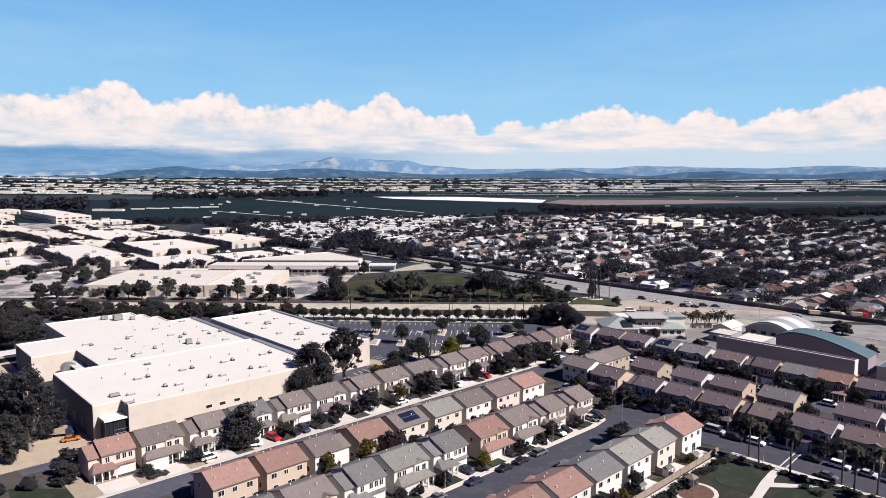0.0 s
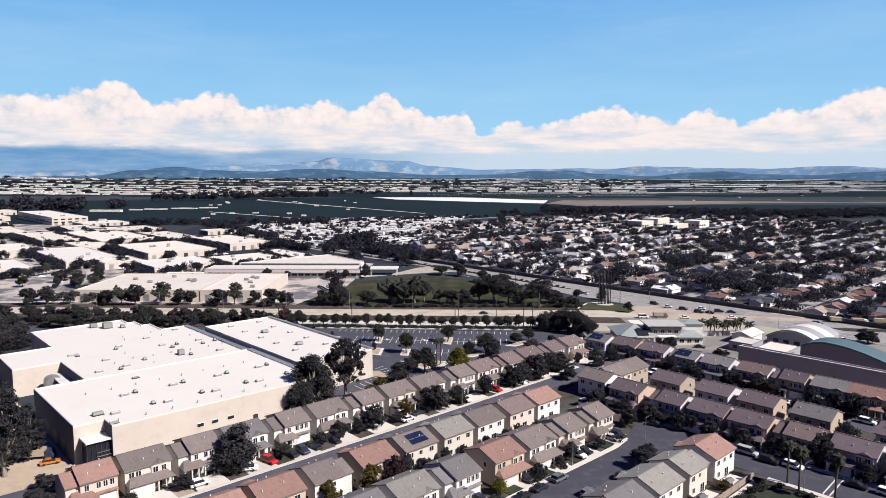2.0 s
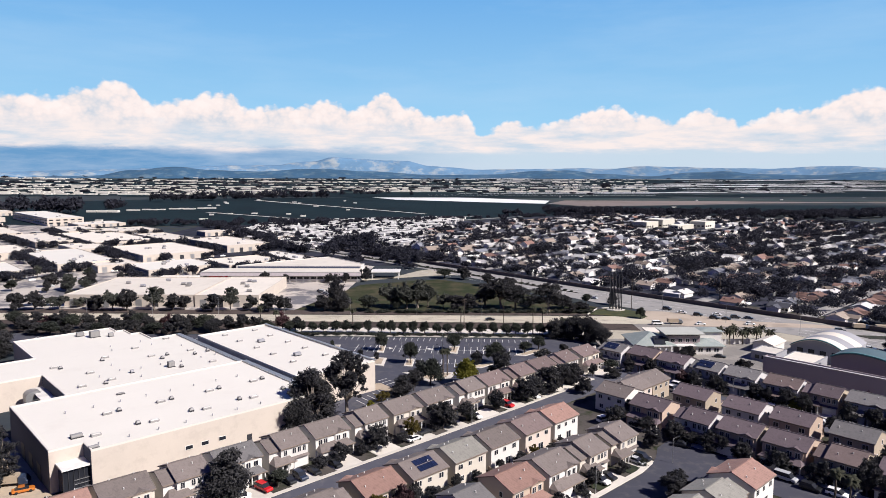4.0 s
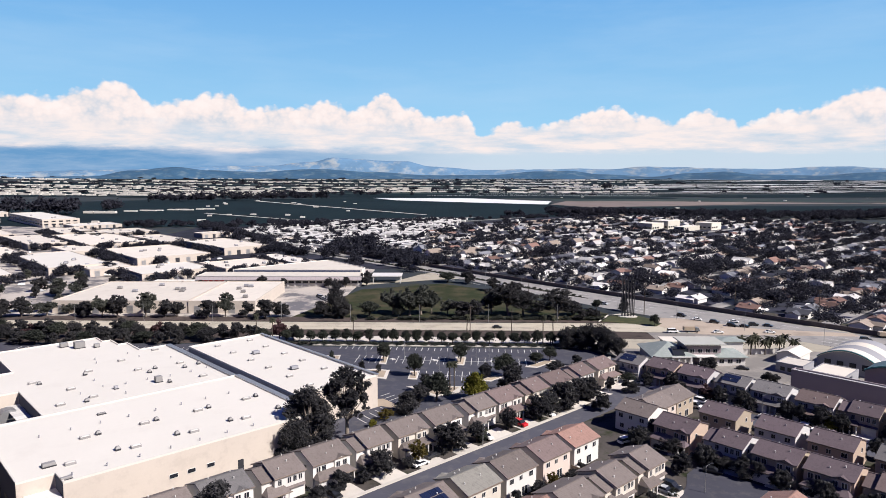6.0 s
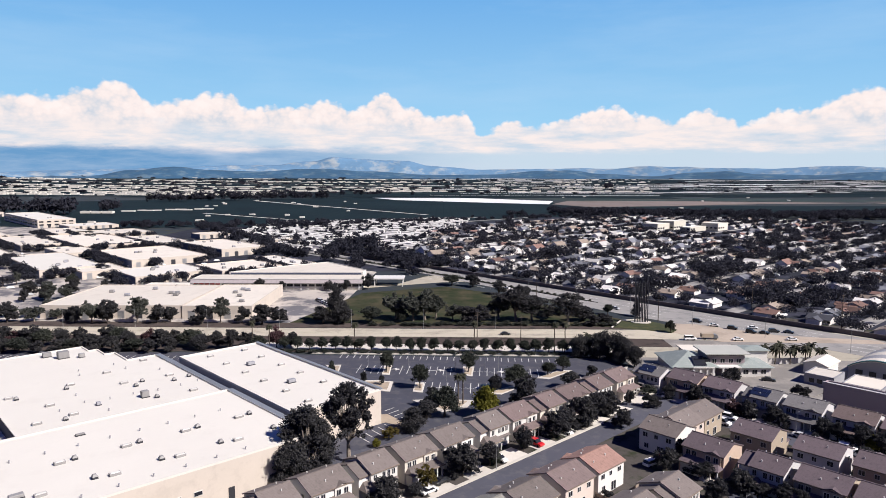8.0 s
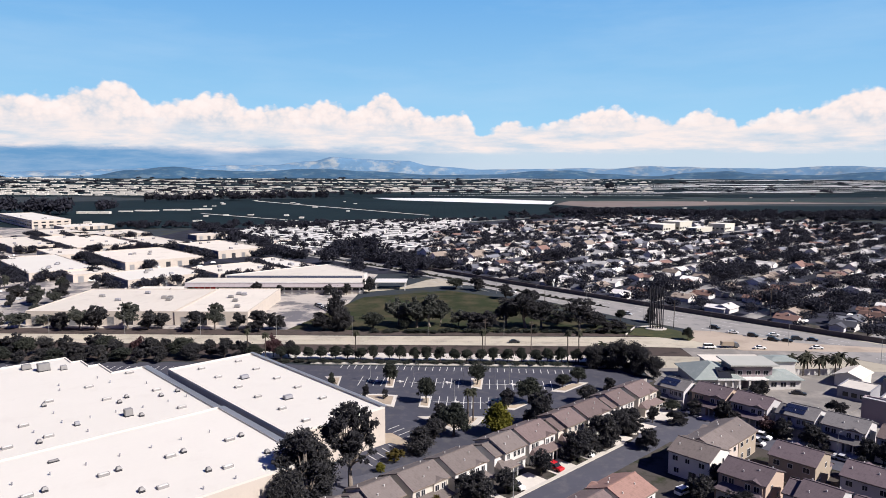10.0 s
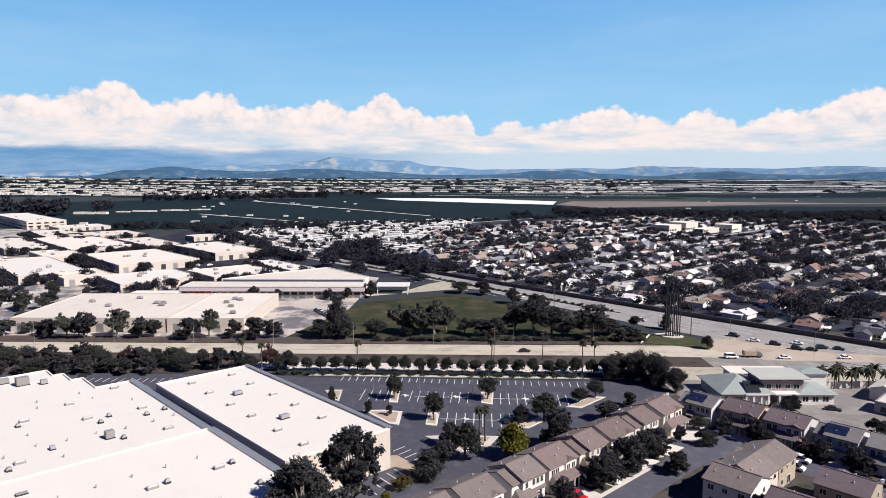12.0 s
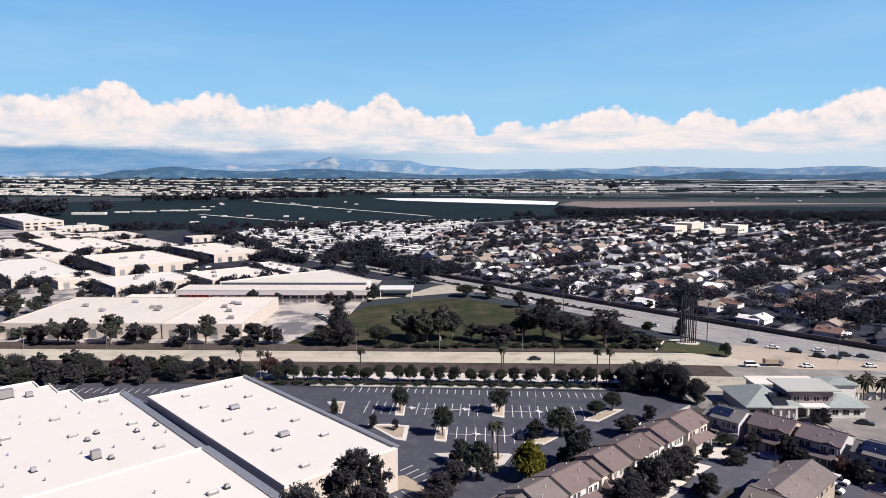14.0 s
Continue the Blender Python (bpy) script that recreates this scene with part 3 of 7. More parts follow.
def hill_range(name, radius, deep, crest, material, label, seed):
    """A band of hills along an arc about the town, its crest from a row of (bearing in degrees, height)."""
    steps, rows = 260, 12
    verts, faces = [], []
    for i in range(steps + 1):
        az = -62 + 124 * i / steps
        for (a0, h0), (a1, h1) in zip(crest, crest[1:]):
            if a0 <= az <= a1:
                f = (az - a0) / (a1 - a0)
                h = h0 + (h1 - h0) * f * f * (3 - 2 * f)
        for j in range(rows + 1):
            v = j / rows
            r = radius + deep * (v - 0.5)
            x, y = r * math.sin(radians(az)), 50 + r * math.cos(radians(az))
            rough = noise.fractal(Vector((x / 260, y / 260, seed)), 0.9, 2.1, 6) * 0.5 + noise.noise(Vector((x / 900, y / 900, seed)))
            top = 44 + max(h - 44, 4) * (1 + 0.2 * rough)
            z = 40 + (top - 40) * math.sin(math.pi * min(v * 1.25, 1.0) * 0.5) ** 1.5 if v < 0.8 else top * (1 - (v - 0.8) * 2.5)
            verts.append((x, y, z))
    for i in range(steps):
        for j in range(rows):
            k = i * (rows + 1) + j
            faces.append((k, k + rows + 1, k + rows + 2, k + 1))
    me = bpy.data.meshes.new(name)
    me.from_pydata(verts, [], faces)
    for p in me.polygons:
        p.use_smooth = True
    me.materials.append(material)
    return tagged(new(name, me), label, "hills", "", "structure")


hill_range("backdrop_hills_far", 4680, 260, [(-63, 70), (-36, 78), (-28, 92), (-20, 112), (-14, 125), (-11, 150), (-9, 186), (-6.5, 176), (-3.5, 168), (-1, 128), (3, 104), (9, 112), (13, 116), (16, 128), (19, 126), (24, 110), (30, 124), (34, 110), (63, 90)], HILL_FAR, "far hills coloured pale blue for haze under the clouds", 3.0)
hill_range("backdrop_hills", 4420, 320, [(-63, 40), (-36, 44), (-27, 60), (-24.5, 96), (-21.5, 128), (-19, 106), (-15, 92), (-11, 104), (-6, 84), (-1, 66), (4, 70), (8, 92), (10.5, 98), (13, 74), (17, 58), (20, 80), (22.5, 88), (25, 72), (29, 70), (32, 92), (35, 104), (63, 70)], HILL_NEAR, "hills along the horizon, coloured blue for haze", 9.0)

# ---- the warehouse ----
GRID = pose(0, 0, 0, 0, 0, 43)


def parapet(bm, pts, z0, z1, t):
    """A low wall just inside a closed outline of corners that run anticlockwise."""
    n = len(pts)
    inner = []
    for i in range(n):
        p, q, r = Vector(pts[i - 1]), Vector(pts[i]), Vector(pts[(i + 1) % n])
        d0, d1 = (q - p).normalized(), (r - q).normalized()
        n0, n1 = Vector((-d0.y, d0.x)), Vector((-d1.y, d1.x))
        inner.append(q + (n0 + n1) * (t / (1 + n0.dot(n1))))
    for i in range(n):
        j = (i + 1) % n
        hull(bm, [(*pts[i], z0), (*pts[j], z0), (*inner[j], z0), (*inner[i], z0)], [(*pts[i], z1), (*pts[j], z1), (*inner[j], z1), (*inner[i], z1)])
    return inner


def block(parent, pts, roof_z, rise, wall_mat, roof_mat, names=("wall", "roof"), rim=None):
    """Walls to the parapet's foot, a roof deck, and the parapet round it."""
    part(names[0], prism(B(), pts, -0.3, roof_z), wall_mat, parent)
    bm = B()
    inner = parapet(bm, pts, roof_z, roof_z + rise, 0.45)
    part("parapet", bm, rim or wall_mat, parent)
    part(names[1], prism(B(), [tuple(p) for p in inner], roof_z + 0.01, roof_z + 0.12), roof_mat, parent, "pale sun-bleached flat roof")


def roof_unit(parent, x, y, z, w, d, h, dark=False):
    bm = box(B(), x - w / 2, x + w / 2, y - d / 2, y + d / 2, z + 0.2, z + h)
    bmesh.ops.bevel(bm, geom=bm.edges[:], offset=0.08, segments=1, affect="EDGES")
    unit = part("roof_unit", bm, VENT if not dark else TILT_GREY, parent)
    part("base_frame", box(B(), x - w / 2 - 0.1, x + w / 2 + 0.1, y - d / 2 - 0.1, y + d / 2 + 0.1, z, z + 0.2), DARK_METAL, unit)
    return unit


def skylight(parent, x, y, z, w=2.2, d=1.2):
    bm = box(B(), x - w / 2, x + w / 2, y - d / 2, y + d / 2, z, z + 0.55)
    # grey curb colour paints in the shaded edges; the dome stays white
    curb = part("skylight", bm, VENT, parent, "low white roof skylight")
    part("dome", hull(B(), [(x - w / 2 + .1, y - d / 2 + .1, z + .55), (x + w / 2 - .1, y - d / 2 + .1, z + .55), (x + w / 2 - .1, y + d / 2 - .1, z + .55), (x - w / 2 + .1, y + d / 2 - .1, z + .55)],
                      [(x - w / 2 + .4, y - d / 2 + .35, z + .72), (x + w / 2 - .4, y - d / 2 + .35, z + .72), (x + w / 2 - .4, y + d / 2 - .35, z + .72), (x - w / 2 + .4, y + d / 2 - .35, z + .72)]), CURB, curb)
    return curb


def vent_pipe(parent, x, y, z, h=0.6):
    bm = tube(B(), (x, y, z), (x, y, z + h), 0.14, 0.14, 6)
    tube(bm, (x, y, z + h - 0.05), (x, y, z + h + 0.1), 0.22, 0.16, 6)
    return part("vent_pipe", bm, TILT_GREY, parent)


def exhaust_fan(parent, x, y, z):
    """A hooded fan on a dark curb."""
    curb = part("exhaust_fan", box(B(), x - .55, x + .55, y - .5, y + .5, z, z + .45), DARK_METAL, parent, "grey hooded exhaust fan on a dark curb")
    part("hood", hull(B(), [(x - .62, y - .58, z + .5), (x + .62, y - .58, z + .5), (x + .62, y + .58, z + .5), (x - .62, y + .58, z + .5)],
                      [(x - .3, y - .3, z + 1.0), (x + .3, y - .3, z + 1.0), (x + .3, y + .3, z + 1.0), (x - .3, y + .3, z + 1.0)]), VENT, curb)
    return curb


CURB = mat("white_skylight_curb", (0.52, 0.50, 0.46), 0.6, 0.08, 1.0, 6.0)
warehouse = thing("warehouse", GRID, "large cream warehouse with flat white roofs and parapets", "warehouse")
block(warehouse, [(59, 188), (66.2, 188), (66.2, 182), (126, 182), (126, 228), (73.2, 228), (59, 228)], 9.7, 0.5, TILT_UP, ROOF_WHITE, rim=ROOF_WHITE)
block(warehouse, [(73.2, 228), (126.2, 228), (126.2, 283.8), (116.5, 283.8), (116.5, 296.8), (113.3, 296.8), (113.3, 305.6), (110.4, 305.6), (110.4, 313.2), (76, 313.2), (76, 281.5), (59.2, 281.5), (59.2, 257.5), (73.2, 257.5)], 8.9, 0.5, TILT_UP, ROOF_WHITE, rim=ROOF_WHITE)
block(warehouse, [(129.3, 197.3), (158.2, 197.3), (158.2, 271.5), (129.3, 271.5)], 9.9, 0.6, TILT_UP, ROOF_WHITE, rim=ROOF_WHITE)
part("link_roof", box(B(), 126.2, 129.3, 198, 279, -0.3, 8.2), SHADE_AND_LINK_SLATE, warehouse, "sunken grey roof strip between the two halls")
part("gutter", box(B(), 125.7, 127.5, 228.5, 283.6, 9.25, 9.5), METAL, warehouse, "pale metal gutter along the roof edge")
part("gutter", box(B(), 125.6, 127.3, 183, 227.6, 9.95, 10.25), METAL, warehouse, "pale metal gutter along the roof edge")
part("coping", box(B(), 157.6, 158.7, 197.0, 271.8, 10.5, 10.65), METAL, warehouse, "broad grey metal coping")
# dock notch with a canopy, and the entrance recess
hood = B()
arch = [(-2.3, 0.0), (-2.3, 1.6), (-1.9, 2.5), (-1.1, 3.0), (0, 3.15), (1.1, 3.0), (1.9, 2.5), (2.3, 1.6), (2.3, 0.0)]
hull(hood, [(69.2 + u, 249.6, 3.6 + v) for u, v in arch], [(69.2 + u, 253.4, 3.6 + v) for u, v in arch])
bmesh.ops.recalc_face_normals(hood, faces=hood.faces[:])
part("dock_hood", hood, METAL, warehouse, "rounded silver metal hood over the dock")
part("dock_house", box(B(), 66.9, 71.5, 249.7, 253.3, -0.2, 3.6), TILT_GREY, warehouse, "grey box at the loading dock")
for k in range(9):
    part("dock_canopy_slat", box(B(), 69.3, 73.0, 230.4 + 2.9 * k, 232.9 + 2.9 * k, 5.9, 6.1), TRIM, warehouse)
for k in range(2):
    part("dock_door", box(B(), 73.0, 73.12, 229.5 + 4.2 * k, 232.5 + 4.2 * k, 0.4, 4.4), DARK_METAL, warehouse, "dark loading dock door")
part("entrance_canopy", box(B(), 60.2, 66.1, 182.6, 187.9, 6.5, 6.9), TRIM, warehouse, "white canopy over the entrance")
part("entrance_glass", box(B(), 60.6, 66.1, 183.4, 187.5, 0.0, 6.5), PANE, warehouse, "dark glazed entrance lobby")
for k in range(6):
    part("mullion", box(B(), 60.5 + 1.1 * k, 60.62 + 1.1 * k, 183.22, 183.38, 0.0, 6.5), DARK_METAL, warehouse)
for z in (1.6, 2.6, 3.6):
    part("louvre", box(B(), 62.8, 66.1, 183.1, 183.22, z, z + 0.12), METAL, warehouse)
for a in (87.5, 91.6, 96.2, 118.5, 121.5):
    w = part("window", box(B(), a, a + 2.0, 181.9, 182.05, 4.0, 5.1), TRIM, warehouse, "small dark window in the long wall")
    part("pane", box(B(), a + 0.12, a + 1.88, 181.86, 181.9, 4.12, 4.98), PANE, w)
part("side_door", box(B(), 104.0, 105.4, 181.85, 182.02, 0.0, 3.6), DARK_METAL, warehouse, "dark door in the long wall")
for b in (196, 204, 212):
    part("roller_door", box(B(), 58.86, 58.93, b, b + 3.6, 0.0, 4.2), DARK_METAL, warehouse, "dark roller door")
# walls turned from the sun get a dark sheet, their shade put into colour
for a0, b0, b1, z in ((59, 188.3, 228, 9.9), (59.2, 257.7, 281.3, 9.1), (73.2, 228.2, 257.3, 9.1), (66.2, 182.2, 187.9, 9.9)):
    part("side_cladding", box(B(), a0 - 0.06, a0 - 0.005, b0, b1, -0.2, z), SHADE_AND_STRIP_SLATE, warehouse, "dark slate sheet with the shade of the side wall")
part("office_window", box(B(), 158.17, 158.3, 199, 214, 5.4, 6.6), PANE, warehouse, "dark ribbon window")
# roof gear of the front hall: two staggered rows of skylights with fans beside them, and rows of vent pipes
for k in range(5):
    skylight(warehouse, 69.9 + 13.7 * k, 191.2, 9.82)
    if k:
        exhaust_fan(warehouse, 66.4 + 13.6 * k, 192.2, 9.82)
for k in range(4):
    skylight(warehouse, 76.6 + 13.8 * k, 205.0, 9.82)
    exhaust_fan(warehouse, 79.7 + 13.8 * k, 205.3, 9.82)
for k in range(8):
    vent_pipe(warehouse, 68.7 + 6.85 * k, 185.0, 9.82)
    vent_pipe(warehouse, 68.7 + 6.85 * k, 212.8, 9.82)
roof_unit(warehouse, 66.2, 193.2, 9.82, 2.6, 1.3, 0.9)
roof_unit(warehouse, 67.2, 183.6, 9.82, 2.2, 0.9, 0.7)
roof_unit(warehouse, 84.6, 219.6, 9.82, 2.0, 0.8, 0.5)
# the middle hall
for a, b in ((120.3, 279.6), (120.2, 256.4), (119.6, 236.8), (88.0, 238.3), (106.9, 257.6), (94.5, 266.4), (79.2, 237.0), (85.2, 250.2), (78.2, 264.4), (106.6, 272.8)):
    skylight(warehouse, a, b, 9.02)
for a, b in ((119.2, 250.2), (124.2, 251.2), (109.4, 237.6), (108.6, 252.2), (92.6, 263.2), (111.6, 255.6), (79.6, 262.0), (85.4, 235.4)):
    exhaust_fan(warehouse, a, b, 9.02)
for a, b in ((105.4, 245.1), (99.1, 245.1), (92.9, 246.4), (95.9, 235.5), (111.9, 243.8), (118.7, 244.0), (111.2, 280.8), (100.5, 280.6), (99.4, 275.2), (112.7, 273.6), (124.2, 244.9), (86.0, 243.6), (93.0, 255.0), (120.4, 265.0)):
    vent_pipe(warehouse, a, b, 9.02)
roof_unit(warehouse, 107.0, 240.4, 9.02, 2.0, 1.7, 1.9)
roof_unit(warehouse, 95.2, 242.0, 9.02, 1.1, 1.0, 1.0, True)
roof_unit(warehouse, 101.2, 301.6, 9.02, 3.4, 2.6, 2.4)
roof_unit(warehouse, 97.4, 306.8, 9.02, 2.6, 1.8, 1.6)
roof_unit(warehouse, 106.2, 298.4, 9.02, 1.8, 1.4, 1.4)
# the far hall
for b in (203.2, 215.0, 228.2, 240.0, 253.2, 265.4):
    for a in (137.6, 150.2):
        skylight(warehouse, a, b, 10.02, 2.0, 1.1)
for b in (221.4, 247.0):
    roof_unit(warehouse, 143.0, b, 10.02, 2.4, 1.5, 1.1, True)

# ---- terrace houses of the estate ----


def window_part(parent, x, y, z, w, h, out):
    """A window in a wall that faces along y, with a frame and a pane; out is the sign of the outward side."""
    f = B()
    y0, y1 = sorted((y - 0.03 * out, y + 0.06 * out))
    for bx in ((x - w / 2 - .09, x - w / 2, z - .09, z + h + .09), (x + w / 2, x + w / 2 + .09, z - .09, z + h + .09), (x - w / 2, x + w / 2, z - .09, z), (x - w / 2, x + w / 2, z + h, z + h + .09), (x - .035, x + .035, z, z + h)):
        box(f, bx[0], bx[1], y0, y1, bx[2], bx[3])
    win = part("window", f, TRIM, parent)
    p0, p1 = sorted((y - 0.03 * out, y + 0.02 * out))
    part("pane", box(B(), x - w / 2, x + w / 2, p0, p1, z, z + h), PANE, win)
    return win


def end_window(parent, x, y, z, w, h, out):
    """The same in a wall that faces along x."""
    f = B()
    x0, x1 = sorted((x - 0.03 * out, x + 0.06 * out))
    for by in ((y - w / 2 - .09, y - w / 2, z - .09, z + h + .09), (y + w / 2, y + w / 2 + .09, z - .09, z + h + .09), (y - w / 2, y + w / 2, z - .09, z), (y - w / 2, y + w / 2, z + h, z + h + .09)):
        box(f, x0, x1, by[0], by[1], by[2], by[3])
    win = part("window", f, TRIM, parent)
    p0, p1 = sorted((x - 0.03 * out, x + 0.02 * out))
    part("pane", box(B(), p0, p1, y - w / 2, y + w / 2, z, z + h), PANE, win)
    return win


def gable_body(parent, x0, x1, d, eave, ridge, name="wall"):
    bm = B()
    a = [bm.verts.new(p) for p in ((x0, -d, -0.3), (x0, d, -0.3), (x0, d, eave), (x0, 0, ridge), (x0, -d, eave))]
    b = [bm.verts.new((x1, v.co.y, v.co.z)) for v in a]
    bm.faces.new(a[::-1])
    bm.faces.new(b)
    for i in range(5):
        j = (i + 1) % 5
        bm.faces.new((a[i], a[j], b[j], b[i]))
    bmesh.ops.recalc_face_normals(bm, faces=bm.faces[:])
    return part(name, bm, WALLS[0], parent)


def gable_roof(parent, x0, x1, d, eave, ridge, over=0.45, end=0.25, thick=0.2, name="roof", plain=False):
    bm = B()
    slope = (ridge - eave) / d
    ze = eave - slope * over
    prof = [(-d - over, ze), (0, ridge), (d + over, ze), (d + over, ze + thick), (0, ridge + thick * 1.25), (-d - over, ze + thick)]
    lo = [bm.verts.new((x0 - end, y, z + 0.03)) for y, z in prof]
    hi = [bm.verts.new((x1 + end, y, z + 0.03)) for y, z in prof]
    for q in ((0, 1, 4, 5), (1, 2, 3, 4)):
        bm.faces.new([lo[i] for i in q])
        bm.faces.new([hi[i] for i in q[::-1]])
    for i in range(6):
        j = (i + 1) % 6
        bm.faces.new((lo[i], lo[j], hi[j], hi[i]))
    bmesh.ops.recalc_face_normals(bm, faces=bm.faces[:])
    if not plain:
        box(bm, x0 - end, x1 + end, -0.16, 0.16, ridge + thick * 1.25 - 0.02, ridge + thick * 1.25 + 0.12)
    roof = part(name, bm, ROOFS[0], parent)
    if plain:
        return roof
    for s in (-1, 1):
        y = s * (d + over)
        part("fascia", box(B(), x0 - end, x1 + end, min(y, y + s * 0.06), max(y, y + s * 0.06), ze - 0.05, ze + 0.22), FASCIA, roof)
    return roof


def hip_skirt(parent, x0, x1, y0, y1, z, rise, name="porch_roof"):
    """A low roof on a front wall at y1, falling to y0 and to both ends."""
    bm = hull(B(), [(x0 - .3, y0 - .3, z), (x1 + .3, y0 - .3, z), (x1 + .3, y1, z), (x0 - .3, y1, z)],
              [(x0 + .9, y1 - .12, z + rise), (x1 - .9, y1 - .12, z + rise), (x1 - .9, y1, z + rise), (x0 + .9, y1, z + rise)])
    roof = part(name, bm, ROOFS[0], parent)
    part("fascia", box(B(), x0 - .34, x1 + .34, y0 - .38, y0 - .3, z - .1, z + .16), FASCIA, roof)
    return roof


def house_proto(kind):
    """Local frame: the ridge runs along x, the street front faces -y."""
    h = new("house")
    w, d, eave, ridge = 10.3, 5.05, 5.85, 7.75
    if kind == "wide":
        x0, x1 = -w / 2, w / 2
        gable_body(h, x0, x1, d, eave, ridge)
        gable_roof(h, x0, x1, d, eave, ridge)
    else:
        x0, x1 = -w / 2 + 2.7, w / 2
        gable_body(h, x0, x1, d, eave, ridge)
        gable_roof(h, x0, x1, d, eave, ridge)
        gable_body(h, -w / 2, x0, d - 0.9, eave - 0.45, ridge - 0.85, "wing_wall")
        gable_roof(h, -w / 2, x0 - 0.25, d - 0.9, eave - 0.45, ridge - 0.85, name="wing_roof")
    # front: one-storey garage or porch, upper windows
    if kind == "wide":
        box_front = box(B(), -4.9, 0.6, -d - 2.2, -d + 0.05, -0.3, 2.75)
        part("garage_wall", box_front, WALLS[0], h)
        hip_skirt(h, -4.9, 4.9, -d - 2.5, -d + 0.02, 2.8, 1.15)
        part("garage_door", box(B(), -4.5, 0.2, -d - 2.27, -d - 2.19, 0.0, 2.35), TRIM, h, "white sectional garage door")
        for px in (1.4, 3.1, 4.7):
            part("porch_post", box(B(), px - .14, px + .14, -d - 2.4, -d - 2.12, 0, 2.8), TRIM, h)
        part("door", box(B(), 2.0, 2.95, -d - 0.06, -d + 0.02, 0, 2.1), DARK_METAL, h, "dark front door")
        for x in (-3.7, -2.2):
            window_part(h, x, -d, 3.85, 1.05, 1.25, -1)
        # a shallow front gable over the upper windows
        bm = B()
        tri = [(0.6, 3.2), (4.6, 3.2), (4.6, 5.62), (2.6, 6.25), (0.6, 5.62)]
        hull(bm, [(x, -d - 0.35, z) for x, z in tri], [(x, -d + 0.2, z) for x, z in tri])
        bmesh.ops.recalc_face_normals(bm, faces=bm.faces[:])
        part("front_gable", bm, WALLS[0], h)
        bm = B()
        lid = [(0.3, 5.56), (2.6, 6.3), (4.9, 5.56), (4.9, 5.72), (2.6, 6.5), (0.3, 5.72)]
        hull(bm, [(x, -d - 0.62, z) for x, z in lid], [(x, -d + 1.7, z) for x, z in lid])
        bmesh.ops.recalc_face_normals(bm, faces=bm.faces[:])
        part("porch_roof_gable", bm, ROOFS[0], h)
        for x in (1.5, 3.4):
            window_part(h, x, -d - 0.35, 3.85, 1.05, 1.25, -1)
    else:
        hip_skirt(h, -4.9, 0.4, -d - 1.9, -d + 0.9, 2.7, 1.3)
        for px in (-4.7, -3.0, -1.4, 0.2):
            part("porch_post", box(B(), px - .14, px + .14, -d - 1.85, -d - 1.57, 0, 2.7), TRIM, h)
        part("door", box(B(), -2.0, -1.05, -d - 0.06, -d + 0.02, 0, 2.1), DARK_METAL, h, "dark front door")
        part("garage_door", box(B(), 1.0, 4.7, -d - 0.09, -d + 0.02, 0.0, 2.35), TRIM, h, "white sectional garage door")
        part("belt_roof", hull(B(), [(0.6, -d - .75, 2.65), (5.1, -d - .75, 2.65), (5.1, -d, 2.65), (0.6, -d, 2.65)], [(0.6, -d - .7, 2.75), (5.1, -d - .7, 2.75), (5.1, -d, 3.05), (0.6, -d, 3.05)]), ROOFS[0], h)
        for x in (-1.2, 1.2, 2.6, 4.0):
            window_part(h, x, -d, 3.85, 0.85, 1.3, -1)
    # back: windows and a sliding door
    for x, z, ww, hh in ((-3.2, 3.8, 1.3, 1.15), (0.3, 3.9, 1.0, 1.0), (3.4, 3.8, 1.3, 1.15), (3.0, 0.9, 1.2, 1.2)):
        if kind == "wide" or x > -2:
            window_part(h, x, d, z, ww, hh, 1)
    window_part(h, -1.0, d, 0.05, 1.8, 2.05, 1)
    for s in (-1, 1):
        xx = w / 2 if s > 0 else (-w / 2 if kind == "wide" else None)
        if xx is not None:
            end_window(h, xx, -1.8, 3.9, 0.9, 1.1, s)
            end_window(h, xx, 1.9, 1.1, 0.9, 1.1, s)
    for x, y in ((2.4, -1.7), (-1.6, 2.2), (3.6, 2.6), (-0.4, -3.2)):
        z = ridge - abs(y) * (ridge - eave) / d
        part("roof_vent", tube(B(), (x, y, z - 0.1), (x, y, z + 0.65), 0.13, 0.13, 6), TRIM, h)
    return h


PROTOS = {k: house_proto(k) for k in ("wide", "stepped")}


def solar_panels(house, n, side, d=5.05, eave=5.85, ridge=7.75):
    """A row of dark solar panels on one roof slope of a house."""
    slope = math.atan2(ridge - eave, d)
    for k in range(n):
        bm = box(B(), -0.5, 0.5, -0.85, 0.85, 0.0, 0.05)
        p = part("solar_panel", bm, SOLAR, house, "dark blue solar panel")
        y = side * 2.5
        z = ridge - 2.5 * (ridge - eave) / d + 0.36
        p.matrix_basis = pose(-2.6 + 1.06 * (k % 5), y + side * (0.9 if k >= 5 else -0.9), z - (0.34 if k >= 5 else -0.34), math.degrees(-side * slope), 0, 0)


ROOF_NAMES = ("taupe tiled", "grey tiled", "brown tiled", "salmon tiled", "sage-grey tiled", "plum-brown tiled")
WALL_NAMES = ("cream", "white", "peach", "pale pink", "tan", "shade-darkened clay", "shade-darkened stone")


